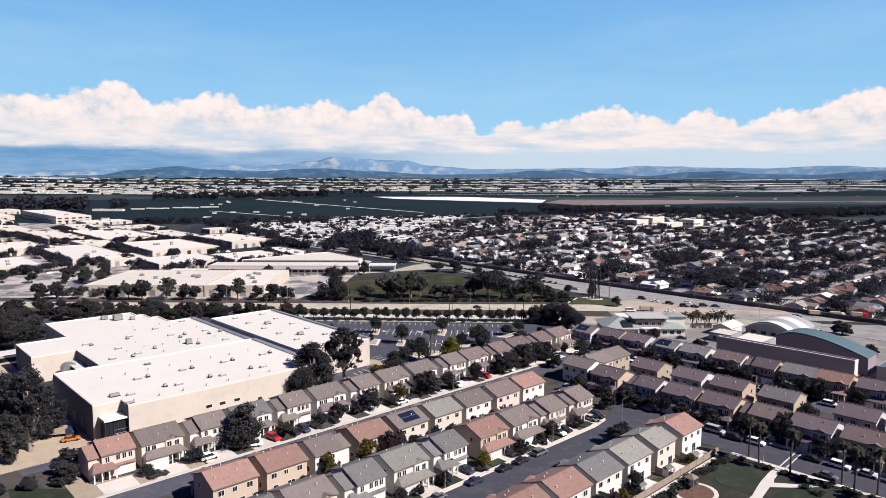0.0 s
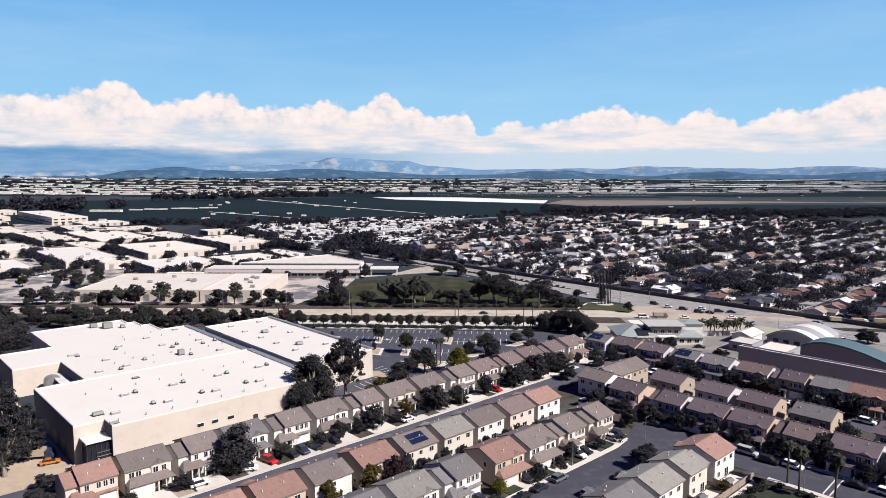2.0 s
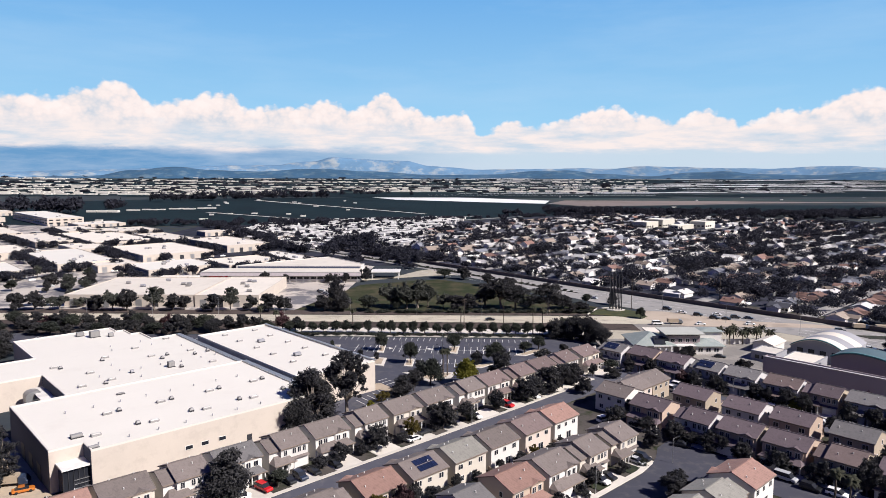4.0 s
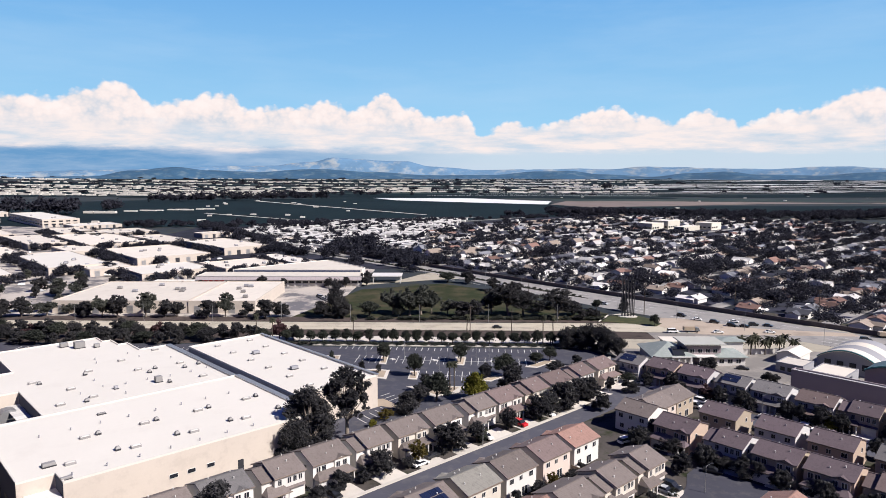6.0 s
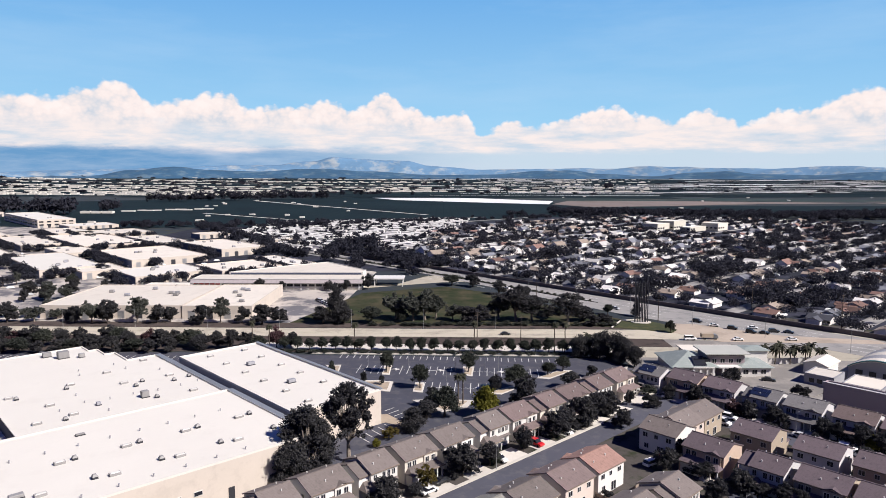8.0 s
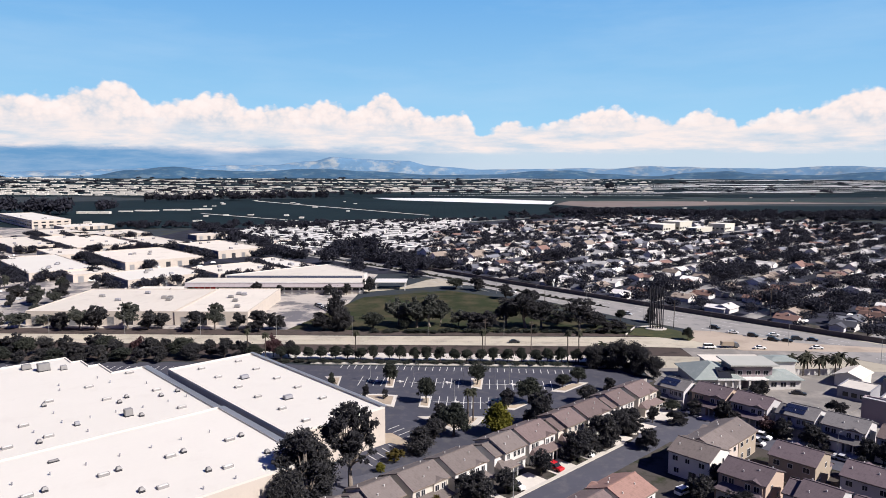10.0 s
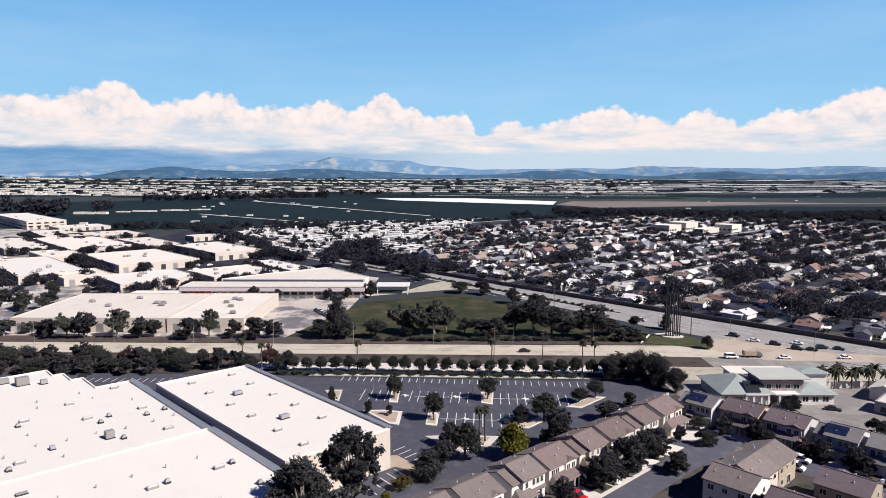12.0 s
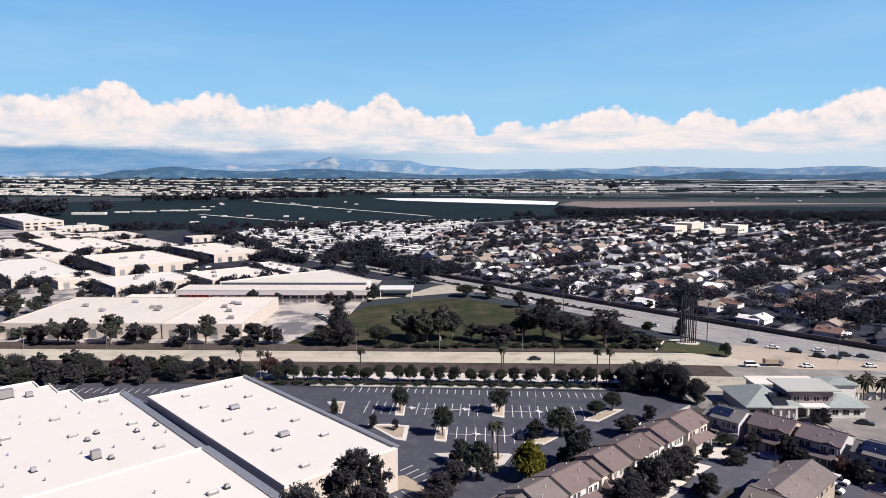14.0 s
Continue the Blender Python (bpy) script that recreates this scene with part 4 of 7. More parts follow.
def house(kind, a, b, turn, roof, wall, group, front_noun="beside the street"):
    h = copy_thing(PROTOS[kind], grid_pose(a, b, turn))
    tagged(h, f"two-storey {WALL_NAMES[wall]} stucco house with {ROOF_NAMES[roof]} roof", "house", group)
    for o in h.children_recursive:
        if o.name.startswith(("roof.", "wing_roof", "ridge_cap", "porch_roof", "belt_roof")):
            paint(o, ROOFS[roof])
        elif o.name.startswith(("wall", "wing_wall", "garage_wall", "front_gable")):
            paint(o, WALLS[wall])
    return h


# row beside the warehouse: fronts to the upper street
ROW1 = [("stepped", 56.0, 3, 3), ("wide", 67.8, 0, 0), ("stepped", 80.2, 0, 1), ("wide", 92.8, 1, 1), ("stepped", 105.5, 0, 1), ("wide", 118.0, 0, 1), ("stepped", 130.8, 0, 1), ("wide", 143.3, 0, 0),
        ("wide", 155.8, 0, 1), ("stepped", 169.6, 0, 1), ("wide", 181.4, 2, 1), ("stepped", 194.2, 2, 0), ("wide", 206.4, 2, 1), ("stepped", 219.0, 2, 1), ("wide", 232.0, 2, 0)]
for kind, a, r, w in ROW1:
    house(kind, a, 167.6, 0, r, w, "row of houses behind the warehouse")
ROW2 = [("wide", 70.5, 3, 2), ("wide", 83.0, 3, 2), ("stepped", 95.6, 0, 1), ("wide", 108.3, 3, 4), ("wide", 121.0, 0, 0), ("wide", 133.8, 4, 0), ("wide", 146.0, 0, 1), ("wide", 158.9, 2, 3), ("wide", 171.0, 3, 1)]
for kind, a, r, w in ROW2:
    h = house(kind, a, 133.2, 180, r, w, "row of houses on the upper street")
    if a == 121.0:
        solar_panels(h, 10, 1)
ROW3 = [("stepped", 66.0, 1, 1), ("wide", 78.6, 0, 0), ("stepped", 91.4, 1, 1), ("wide", 104.2, 4, 1), ("stepped", 117.0, 1, 1), ("wide", 132.2, 3, 2), ("wide", 144.6, 0, 1), ("stepped", 157.2, 0, 0), ("stepped", 170.4, 0, 0)]
for kind, a, r, w in ROW3:
    house(kind, a, 114.3, 0, r, w, "row of houses on the lower street")
ROW4 = [("wide", 83.2, 3, 0), ("wide", 95.8, 1, 1), ("wide", 108.4, 3, 1), ("wide", 121.0, 3, 1), ("wide", 133.3, 1, 1), ("wide", 145.9, 4, 1), ("stepped", 159.2, 4, 0), ("wide", 171.5, 3, 1)]
for kind, a, r, w in ROW4:
    house(kind, a, 80.6, 180, r, w, "row of houses beside the park")
# blocks whose gables look towards the sun
# darker wall tones put the shade of their long sides into colour
EAST1 = [("wide", 116.0, 5, 5), ("stepped", 102.5, 5, 6), ("wide", 90.0, 5, 4), ("wide", 78.2, 5, 5), ("stepped", 66.4, 2, 4), ("wide", 53.0, 5, 6), ("wide", 40.5, 2, 5), ("wide", 28.0, 5, 6)]
for kind, b, r, w in EAST1:
    house(kind, 197.8, b, -90, r, w, "houses on the corner street")
for b, r, w in ((112.1, 5, 4), (96.7, 5, 6), (83.5, 5, 5), (68.5, 1, 4), (47.6, 5, 6), (35.0, 5, 5), (22.5, 2, 6)):
    house("wide", 215.8, b, 90, r, w, "houses backing onto the corner street")
EAST3 = [("stepped", 161.3, 1, 6), ("wide", 147.2, 5, 5), ("wide", 135.2, 5, 6), ("stepped", 122.8, 1, 6), ("wide", 110.6, 1, 6), ("wide", 97.6, 2, 6), ("stepped", 86.1, 5, 4), ("wide", 73.9, 1, 6), ("wide", 63.3, 3, 5), ("wide", 51.0, 5, 6), ("wide", 38.5, 1, 4)]
for kind, b, r, w in EAST3:
    h = house(kind, 247.0, b, -90, r, w, "houses on the lane below the halls")
    if b in (161.3, 122.8):
        solar_panels(h, 10, -1)
house("wide", 218.6, 130.6, 180, 0, 4, "houses at the turning circle")
house("wide", 207.9, 130.6, 180, 0, 3, "houses at the turning circle")
house("wide", 200.5, 129.6, 90, 0, 1, "houses at the turning circle")

# driveways and garden walls
slab("forecourt_house", gpts((46, 153.6), (75, 153.6), (75, 159.6), (60.6, 159.6), (60.6, 160.4), (50.4, 162), (50.0, 176), (46, 176)), -0.2, 0.09, TAN_PAVE, "pale pinkish paving round the end house", "pavement")
for kind, a, r, w in ROW1:
    slab("driveway", gpts((a - 4.6, 153.4), (a + 3.2, 153.4), (a + 3.2, 160.1), (a - 4.6, 160.1)), -0.2, 0.11, CONCRETE, "pale concrete driveway", "driveway")
for kind, a, r, w in ROW3:
    slab("driveway", gpts((a - 1.0, 104.0), (a + 4.8, 104.0), (a + 4.8, 109.2), (a - 1.0, 109.2)), -0.2, 0.12, CONCRETE, "pale concrete driveway", "driveway")
    slab("front_lawn", gpts((a - 5.6, 104.1), (a - 1.1, 104.1), (a - 1.1, 107.2), (a - 5.6, 107.2)), -0.2, 0.14, LAWN, "small green front lawn", "lawn")
for kind, b, r, w in EAST1:
    slab("driveway", gpts((190.8, b - 4.6), (192.8, b - 4.6), (192.8, b + 0.6), (190.8, b + 0.6)), -0.2, 0.17, CONCRETE, "pale concrete driveway", "driveway")
for kind, b, r, w in EAST3:
    slab("driveway", gpts((236.2, b - 4.6), (241.9, b - 4.6), (241.9, b + 0.6), (236.2, b + 0.6)), -0.2, 0.13, CONCRETE, "pale concrete driveway", "driveway")
slab("driveway_turning", gpts((232.5, 158.6), (238.6, 154.5), (244, 158), (246, 163), (240, 163.5), (236, 166.2), (232, 164)), -0.2, 0.135, CONCRETE, "pale concrete driveway", "driveway")

for kind, a, r, w in ROW4:
    slab("patio", gpts((a - 4.8, 71.6), (a + 2.6, 71.6), (a + 2.6, 75.2), (a - 4.8, 75.2)), -0.2, 0.1, CONCRETE, "pale concrete patio behind a house", "patio")
for a, b in ((141.0, 72.2), (153.8, 72.6), (166.0, 72.0)):
    sh = thing("garden_shed", grid_pose(a, b), "small white garden shed on a patio", "shed")
    part("wall", box(B(), -1.1, 1.1, -0.8, 0.8, 0, 2.0), TRIM, sh)
    part("roof", hull(B(), [(-1.25, -.95, 2.0), (1.25, -.95, 2.0), (1.25, .95, 2.0), (-1.25, .95, 2.0)], [(-1.25, -.05, 2.5), (1.25, -.05, 2.5), (1.25, .05, 2.5), (-1.25, .05, 2.5)]), ROOFS[1], sh)
    part("door", box(B(), -0.4, 0.4, -0.86, -0.79, 0, 1.8), WOOD_FENCE, sh)


def garden_table(a, b, turn):
    t = thing("garden_table", grid_pose(a, b, turn), "white garden table with benches on a patio", "table", "garden tables")
    part("tabletop", box(B(), -0.9, 0.9, -0.45, 0.45, 0.80, 0.86), TRIM, t)
    for s in (-1, 1):
        part("bench", box(B(), -0.9, 0.9, s * 0.8 - 0.15, s * 0.8 + 0.15, 0.48, 0.53), TRIM, t)
        part("leg", box(B(), s * 0.6 - 0.05, s * 0.6 + 0.05, -0.85, 0.85, 0.1, 0.80), TRIM, t)


for a, b, turn in ((131.5, 73.4, 20), (144.0, 73.6, -10), (157.2, 73.4, 30), (169.4, 73.6, 10), (119.4, 73.5, -20)):
    garden_table(a, b, turn)


def fence_run(name, p, q, height, thick, material, label, every=4.0):
    """A garden wall or fence between two grid points, with its posts."""
    (ax, ay), (bx, by) = G(*p), G(*q)
    length = math.hypot(bx - ax, by - ay)
    f = thing(name, pose(ax, ay, 0, 0, 0, math.degrees(math.atan2(by - ay, bx - ax))), label, "fence" if "fence" in name else "wall")
    part("panel", box(B(), 0, length, -thick / 2, thick / 2, -0.1, height), material, f)
    me = None
    n = int(length // every)
    for k in range(n + 1):
        if me is None:
            first = part("post", box(B(), -0.16, 0.16, -thick / 2 - 0.06, thick / 2 + 0.06, -0.1, height + 0.12), material, f)
            me = first.data
        else:
            piece("post", me, f, pose(min(k * every, length), 0, 0))
    return f


fence_run("garden_wall", (50, 177.2), (200, 177.6), 1.9, 0.2, BLOCK_WALL, "pale block garden wall behind the houses", 6.0)
fence_run("garden_wall", (200, 177.6), (257, 177.4), 1.9, 0.2, BLOCK_WALL, "white block garden wall beside the car park", 4.0)
fence_run("garden_fence", (66, 123.8), (176, 123.8), 1.7, 0.08, WOOD_FENCE, "weathered garden fence between back yards")
fence_run("garden_wall", (60, 70.6), (176.5, 70.6), 1.5, 0.18, WOOD_FENCE, "low weathered brown garden wall beside the park")
fence_run("garden_fence", (206.8, 20), (206.8, 122), 1.7, 0.08, WOOD_FENCE, "weathered garden fence between back yards")
fence_run("garden_wall", (254.5, 30), (254.5, 168), 2.0, 0.2, MAUVE_WALL, "mauve garden wall behind the houses", 6.0)
for row, b0, b1 in ((ROW2, 123.9, 128.0), (ROW3, 119.5, 123.7), (ROW4, 70.8, 75.4)):
    for kind, a, r, w in row:
        fence_run("garden_fence", (a - 6.3, b0), (a - 6.3, b1), 1.7, 0.08, WOOD_FENCE, "weathered garden fence between back yards")

# ---- trees ----


def crown_mesh(name, lobes, count, leaf, seed, material, squash=0.85, tight=1.0):
    """Many small leaves in uneven tufts, the tufts spread over a set of lobes (x, y, z, radius)."""
    r = np.random.RandomState(seed)
    tufts = max(30, count // 45)
    size = np.array([l[3] ** 2 for l in lobes])
    c = np.array(lobes, float)[r.choice(len(lobes), tufts, p=size / size.sum())]
    way = r.normal(size=(tufts, 3))
    way /= np.linalg.norm(way, axis=1)[:, None]
    mid = c[:, :3] + way * (c[:, 3] * (0.35 + 0.68 * r.rand(tufts) ** 0.5))[:, None] * [1, 1, squash]
    wide = c[:, 3] * (0.16 + 0.20 * r.rand(tufts)) * tight
    pick = r.randint(0, tufts, count)
    centre = mid[pick] + r.normal(size=(count, 3)) * wide[pick][:, None] * [1, 1, 0.72]
    a = r.normal(size=(count, 3)) + way[pick] * 0.4
    b = np.cross(a, r.normal(size=(count, 3)))
    a /= np.linalg.norm(a, axis=1)[:, None]
    b /= np.linalg.norm(b, axis=1)[:, None] + 1e-9
    k = leaf * (0.5 + 0.9 * r.rand(count))[:, None]
    tri = np.stack([centre - a * k + b * k * 0.62, centre - a * k * 0.8 - b * k * 0.62, centre + a * k], 1).reshape(-1, 3)
    me = bpy.data.meshes.new(name)
    me.from_pydata(tri.tolist(), [], np.arange(3 * count).reshape(-1, 3).tolist())
    me.materials.append(material)
    return me


def tree_proto(name, height, radius, trunk_h, kind, count, leaf, leaves, bark, seed):
    """A tapered trunk with limbs, and a crown of leaf sprays in uneven lobes. Stands at the origin."""
    r = random.Random(seed)
    t = new(name)
    bm = B()
    lean = Vector((r.uniform(-.04, .04) * height, r.uniform(-.04, .04) * height, trunk_h))
    thick = 0.022 * height + 0.06
    tube(bm, (0, 0, -0.3), lean, thick * 1.25, thick * 0.8, 7)
    lobes = []
    n = {"round": 7, "open": 11, "tall": 9, "shrub": 5, "column": 5, "umbrella": 36, "droop": 30}[kind]
    for k in range(n):
        ang = k * 2.4 + r.uniform(-.4, .4)
        f = (k + 0.5) / n
        if kind == "round":
            rr, z, s = radius * 0.5 * math.sqrt(f), trunk_h + (height - trunk_h) * (0.22 + 0.5 * (1 - f) * r.uniform(.7, 1.2)), radius * r.uniform(.52, .66)
        elif kind == "open":
            rr, z, s = radius * 0.66 * math.sqrt(f), trunk_h + (height - trunk_h) * (0.10 + 0.74 * r.random() * (1.15 - 0.5 * f)), radius * r.uniform(.34, .50)
        elif kind == "umbrella":
            rr, z, s = radius * 0.80 * math.sqrt(f), trunk_h + (height - trunk_h) * (0.02 + 0.93 * r.random() ** 0.8 * (1.0 - 0.4 * f)), radius * r.uniform(.18, .29)
        elif kind == "droop":
            up = r.random()
            rr, z, s = radius * 0.78 * math.sqrt(f) * math.sin(math.pi * (0.2 + 0.72 * up)), trunk_h + (height - trunk_h) * (0.02 + 0.93 * up), radius * r.uniform(.20, .34)
        elif kind == "tall":
            rr, z, s = radius * 0.55 * math.sqrt(f) * r.uniform(.6, 1.1), trunk_h + (height - trunk_h) * (0.02 + 0.8 * r.random()), radius * r.uniform(.44, .60)
        elif kind == "column":
            rr, z, s = radius * 0.25, trunk_h + (height - trunk_h) * (0.1 + 0.8 * f), radius * (1.0 - 0.6 * f)
        else:
            rr, z, s = radius * 0.6 * math.sqrt(f), height * r.uniform(.38, .6), radius * r.uniform(.42, .6)
        z = min(z, height - s * 0.8)
        p = Vector((rr * math.cos(ang), rr * math.sin(ang), z))
        lobes.append((*p, s))
        tube(bm, lean * r.uniform(.75, 1.0), p, thick * 0.5, thick * 0.12, 5)
    part("trunk", bm, bark, t)
    crown = new("crown", crown_mesh("crown", lobes, count, leaf, seed, leaves, tight=0.6 if kind == "open" else 0.75 if kind in ("umbrella", "droop") else 0.85, squash=1.25 if kind == "droop" else 0.85))
    crown.parent = t
    return t


def palm_proto(name, height, frond, count, seed, skirt=True):
    r = random.Random(seed)
    t = new(name)
    bm = B()
    last, rad = Vector((0, 0, -0.3)), 0.26
    for k in range(6):
        nxt = Vector((0.05 * k * r.uniform(-1, 1), 0.05 * k * r.uniform(-1, 1), height * (k + 1) / 6))
        tube(bm, last, nxt, rad, rad * 0.94, 7)
        last, rad = nxt, rad * 0.94
    part("trunk", bm, BARK, t)
    verts, faces = [], []
    for k in range(count):
        ang, up = k * 2.4 + r.uniform(-.2, .2), r.uniform(-0.9, 1.1) if k % 3 else r.uniform(-1.3, -.3) if skirt else r.uniform(-.4, .6)
        ln = frond * r.uniform(.8, 1.1)
        d = Vector((math.cos(ang), math.sin(ang), 0))
        side = Vector((-d.y, d.x, 0))
        path = []
        for j in range(5):
            f = j / 4
            path.append(last + d * ln * f * math.cos(up * 0.6) + Vector((0, 0, ln * (math.sin(up) * f * 0.8 - 0.55 * f * f))))
        for j in range(4):
            w0, w1 = (0.12, 0.42, 0.46, 0.32, 0.03)[j:j + 2]
            i = len(verts)
            drop0, drop1 = Vector((0, 0, -w0 * 0.5)), Vector((0, 0, -w1 * 0.5))
            verts += [path[j] - side * w0 + drop0, path[j], path[j] + side * w0 + drop0, path[j + 1] - side * w1 + drop1, path[j + 1], path[j + 1] + side * w1 + drop1]
            faces += [(i, i + 1, i + 4, i + 3), (i + 1, i + 2, i + 5, i + 4)]
    me = bpy.data.meshes.new("crown")
    me.from_pydata(verts, [], faces)
    me.materials.append(LEAF_PALM)
    crown = new("crown", me)
    crown.parent = t
    return t


TREES = {
    "round": [tree_proto("tree", 8.0, 3.0, 2.0, "round", 5200, 0.27, LEAF, BARK, s) for s in (1, 2, 3)],
    "dark": [tree_proto("tree", 8.0, 3.6, 1.2, "open", 7600, 0.28, LEAF_DARK, BARK, s) for s in (4, 5, 24)],
    "grey": [tree_proto("tree", 10.0, 4.0, 2.2, "open", 7000, 0.30, LEAF_GREY, PALE_BARK, s) for s in (6, 7)],
    "tall": [tree_proto("tree", 20.0, 6.5, 5.5, "open", 10500, 0.38, LEAF_DARK, PALE_BARK, s) for s in (8, 9)],
    "umbrella": [tree_proto("tree", 20.0, 6.5, 6.0, "umbrella", 17000, 0.30, LEAF_DARK, PALE_BARK, 41)],
    "droop": [tree_proto("tree", 20.0, 6.0, 2.0, "droop", 17000, 0.28, LEAF_DARK, PALE_BARK, s) for s in (42, 43)],
    "mass": [tree_proto("tree", 16.0, 6.5, 2.0, "tall", 17000, 0.36, LEAF_DARK, BARK, s) for s in (10, 11)],
    "plum": [tree_proto("tree", 7.0, 3.4, 1.0, "round", 3400, 0.38, LEAF_RED, BARK, 12)],
    "bronze": [tree_proto("tree", 12.0, 4.6, 2.0, "open", 3400, 0.42, LEAF_BROWN, PALE_BARK, 13)],
    "yellow": [tree_proto("tree", 8.0, 3.6, 1.2, "round", 5000, 0.34, LEAF_YELLOW, BARK, 14)],
    "column": [tree_proto("tree", 13.0, 3.4, 1.0, "column", 7600, 0.30, LEAF_DARK, BARK, 15)],
    "shrub": [tree_proto("shrub", 1.6, 1.2, 0.3, "shrub", 800, 0.20, LEAF, BARK, s) for s in (16, 17)],
    "palm": [palm_proto("palm_tree", 11.5, 1.8, 38, s) for s in (18, 19)],
    "feather": [palm_proto("palm_tree", 6.0, 3.0, 30, 20, False)],
}
BASE = {"round": (8, 3), "dark": (8, 3.6), "grey": (10, 4), "tall": (20, 6.5), "umbrella": (20, 6.5), "droop": (20, 6.0), "mass": (16, 6.5), "plum": (7, 3.4), "bronze": (12, 4.6), "yellow": (8, 3.6), "column": (13, 3.4), "shrub": (1.6, 1.2), "palm": (13.0, 2.0), "feather": (7.2, 3.0)}
WORDS = {"round": "rounded dark green tree", "dark": "dark spreading green tree", "grey": "loose grey-green tree", "tall": "tall ragged dark eucalyptus", "umbrella": "tall open-crowned dark eucalyptus with pale limbs", "droop": "tall drooping fine-leaved eucalyptus",
         "mass": "dense dark lumpy tree", "plum": "dark plum-leaved rounded tree", "bronze": "loose bronze-green tree", "yellow": "bright yellow-green rounded tree", "column": "dense dark upright tree",
         "shrub": "low dark green shrub", "palm": "slender shaggy fan palm", "feather": "short drooping feather palm"}
rt = random.Random(33)


def tree(kind, x, y, radius=None, height=None, where="", group=""):
    h0, r0 = BASE[kind]
    height, radius = height or h0, radius or r0
    t = copy_thing(rt.choice(TREES[kind]), pose(x, y, 0, 0, 0, rt.uniform(0, 360)))
    k = height / h0
    if kind in ("palm", "feather"):
        t.scale = (1, 1, k) if 0.8 < k < 1.25 else (k, k, k)
    else:
        t.scale = (radius / r0, radius / r0, k)
    return tagged(t, WORDS[kind] + (" " + where if where else ""), "shrub" if kind == "shrub" else "palm tree" if kind in ("palm", "feather") else "tree", group)


def gtree(kind, a, b, *rest, **more):
    return tree(kind, *G(a, b), *rest, **more)


# tall trees at the warehouse corner and at its yard
tree("umbrella", -24.6, 225.6, 6.6, 21.0, "beside the warehouse")
tree("droop", -33.4, 217.0, 6.6, 17.6, "beside the warehouse")
tree("mass", -31.6, 220.4, 4.8, 13.6, "beside the warehouse")
tree("mass", -36.4, 212.4, 4.2, 12.0, "beside the warehouse")
tree("dark", -39.4, 212.5, 3.0, 7.0, "beside the warehouse")
for x, y, r, h in ((-98.5, 171.5, 6.2, 22.0), (-99.0, 164.0, 4.2, 13.0), (-106.0, 174.5, 6.2, 20.0), (-99.0, 181.5, 4.6, 14.0), (-110.0, 184.0, 5.6, 15.0), (-117.0, 177.0, 6.6, 18.0), (-118.0, 166.0, 7.0, 18.0)):
    tree("droop", x, y, r, h, "beside the works yard")
for x, y, r, h in ((-86.0, 150.0, 2.0, 3.0), (-83.0, 157.5, 2.4, 3.6), (-96.0, 148.0, 3.0, 4.0), (-80.5, 152.5, 1.6, 2.2), (-92.0, 146.0, 3.0, 4.0)):
    tree("dark", x, y, r, h, "beside the end house")
tree("mass", -114.0, 152.0, 7.0, 15.0, "beside the works yard")
tree("column", -44.2, 175.1, 4.0, 12.8, "between two houses")
# car park
for k, x, y, r, h in (("round", -8.6, 284.4, 2.9, 9.4), ("round", -21.6, 303.6, 2.6, 8.6), ("round", 8.2, 303.4, 3.2, 8.2), ("round", 23.6, 284.5, 4.0, 8.8), ("dark", 16.5, 282.6, 2.4, 5.4),
                      ("round", 37.2, 300.4, 2.6, 5.2), ("round", 43.2, 305.2, 2.8, 6.4), ("dark", 42.6, 284.6, 4.4, 5.6), ("dark", 24.0, 264.5, 4.6, 10.6), ("round", -0.5, 257.8, 4.2, 9.8), ("dark", -6.0, 252.0, 3.4, 7.0),
                      ("dark", -4.5, 266.0, 2.6, 6.5), ("dark", 52, 297, 2.4, 4.6), ("column", -9.5, 246.0, 3.0, 8.0), ("bronze", -15.4, 240.6, 2.6, 3.6), ("yellow", -18.6, 235.0, 1.2, 2.4), ("shrub", -41.2, 301.6, 1.2, 5.2), ("dark", -28.5, 290.2, 1.2, 4.4), ("dark", -22.0, 288.5, 1.0, 3.6)):
    tree(k, x, y, r, h, "in the car park", "car park trees")
tree("yellow", 11.8, 258.2, 4.2, 9.0, "beside the car park")
for x, y, h in ((3.9, 268.5, 11.0), (5.4, 269.0, 11.0)):
    tree("palm", x, y, None, h, "in the car park", "car park trees")
# clipped row between the car park and the road
for k in range(27):
    x = -66 + 5.15 * k
    tree("round", x + rt.uniform(-.5, .5), 332.2 - 0.038 * x + rt.uniform(-.4, .4), rt.uniform(2.1, 2.5), rt.uniform(5.6, 6.8), "in a row along the road", "row of roadside trees")
for k in range(26):
    x = -64 + 5.2 * k
    tree("shrub", x, 329.6 - 0.038 * x, 2.4, 1.3, "in a hedge along the car park", "hedge shrubs")
for k in range(38):
    x = -290 + 6.1 * k
    tree(("round", "dark", "mass", "dark", "dark")[(k * 7) % 5] if k % 9 else "plum", x, 337.5 - 0.03 * x + rt.uniform(-6, 4), rt.uniform(3.0, 5.0), rt.uniform(6, 9.5), "in a belt along the road", "belt of roadside trees")
for k in range(16):
    x = -225 + 7.5 * k
    tree(("dark", "round", "dark")[k % 3], x, 326 - 0.03 * x + rt.uniform(-4, 4), rt.uniform(2.8, 4.2), rt.uniform(5, 7.5), "in a belt along the road", "belt of roadside trees")
for x, y, r, h in ((53.5, 325.0, 4.0, 8.4), (61, 323, 4.6, 10.6), (67, 317, 4.2, 11.2), (71.5, 311.5, 3.4, 8.4), (57, 329.5, 3.6, 7.4), (70, 324, 3.8, 8.0)):
    tree("mass", x, y, r, h, "beside the car park")
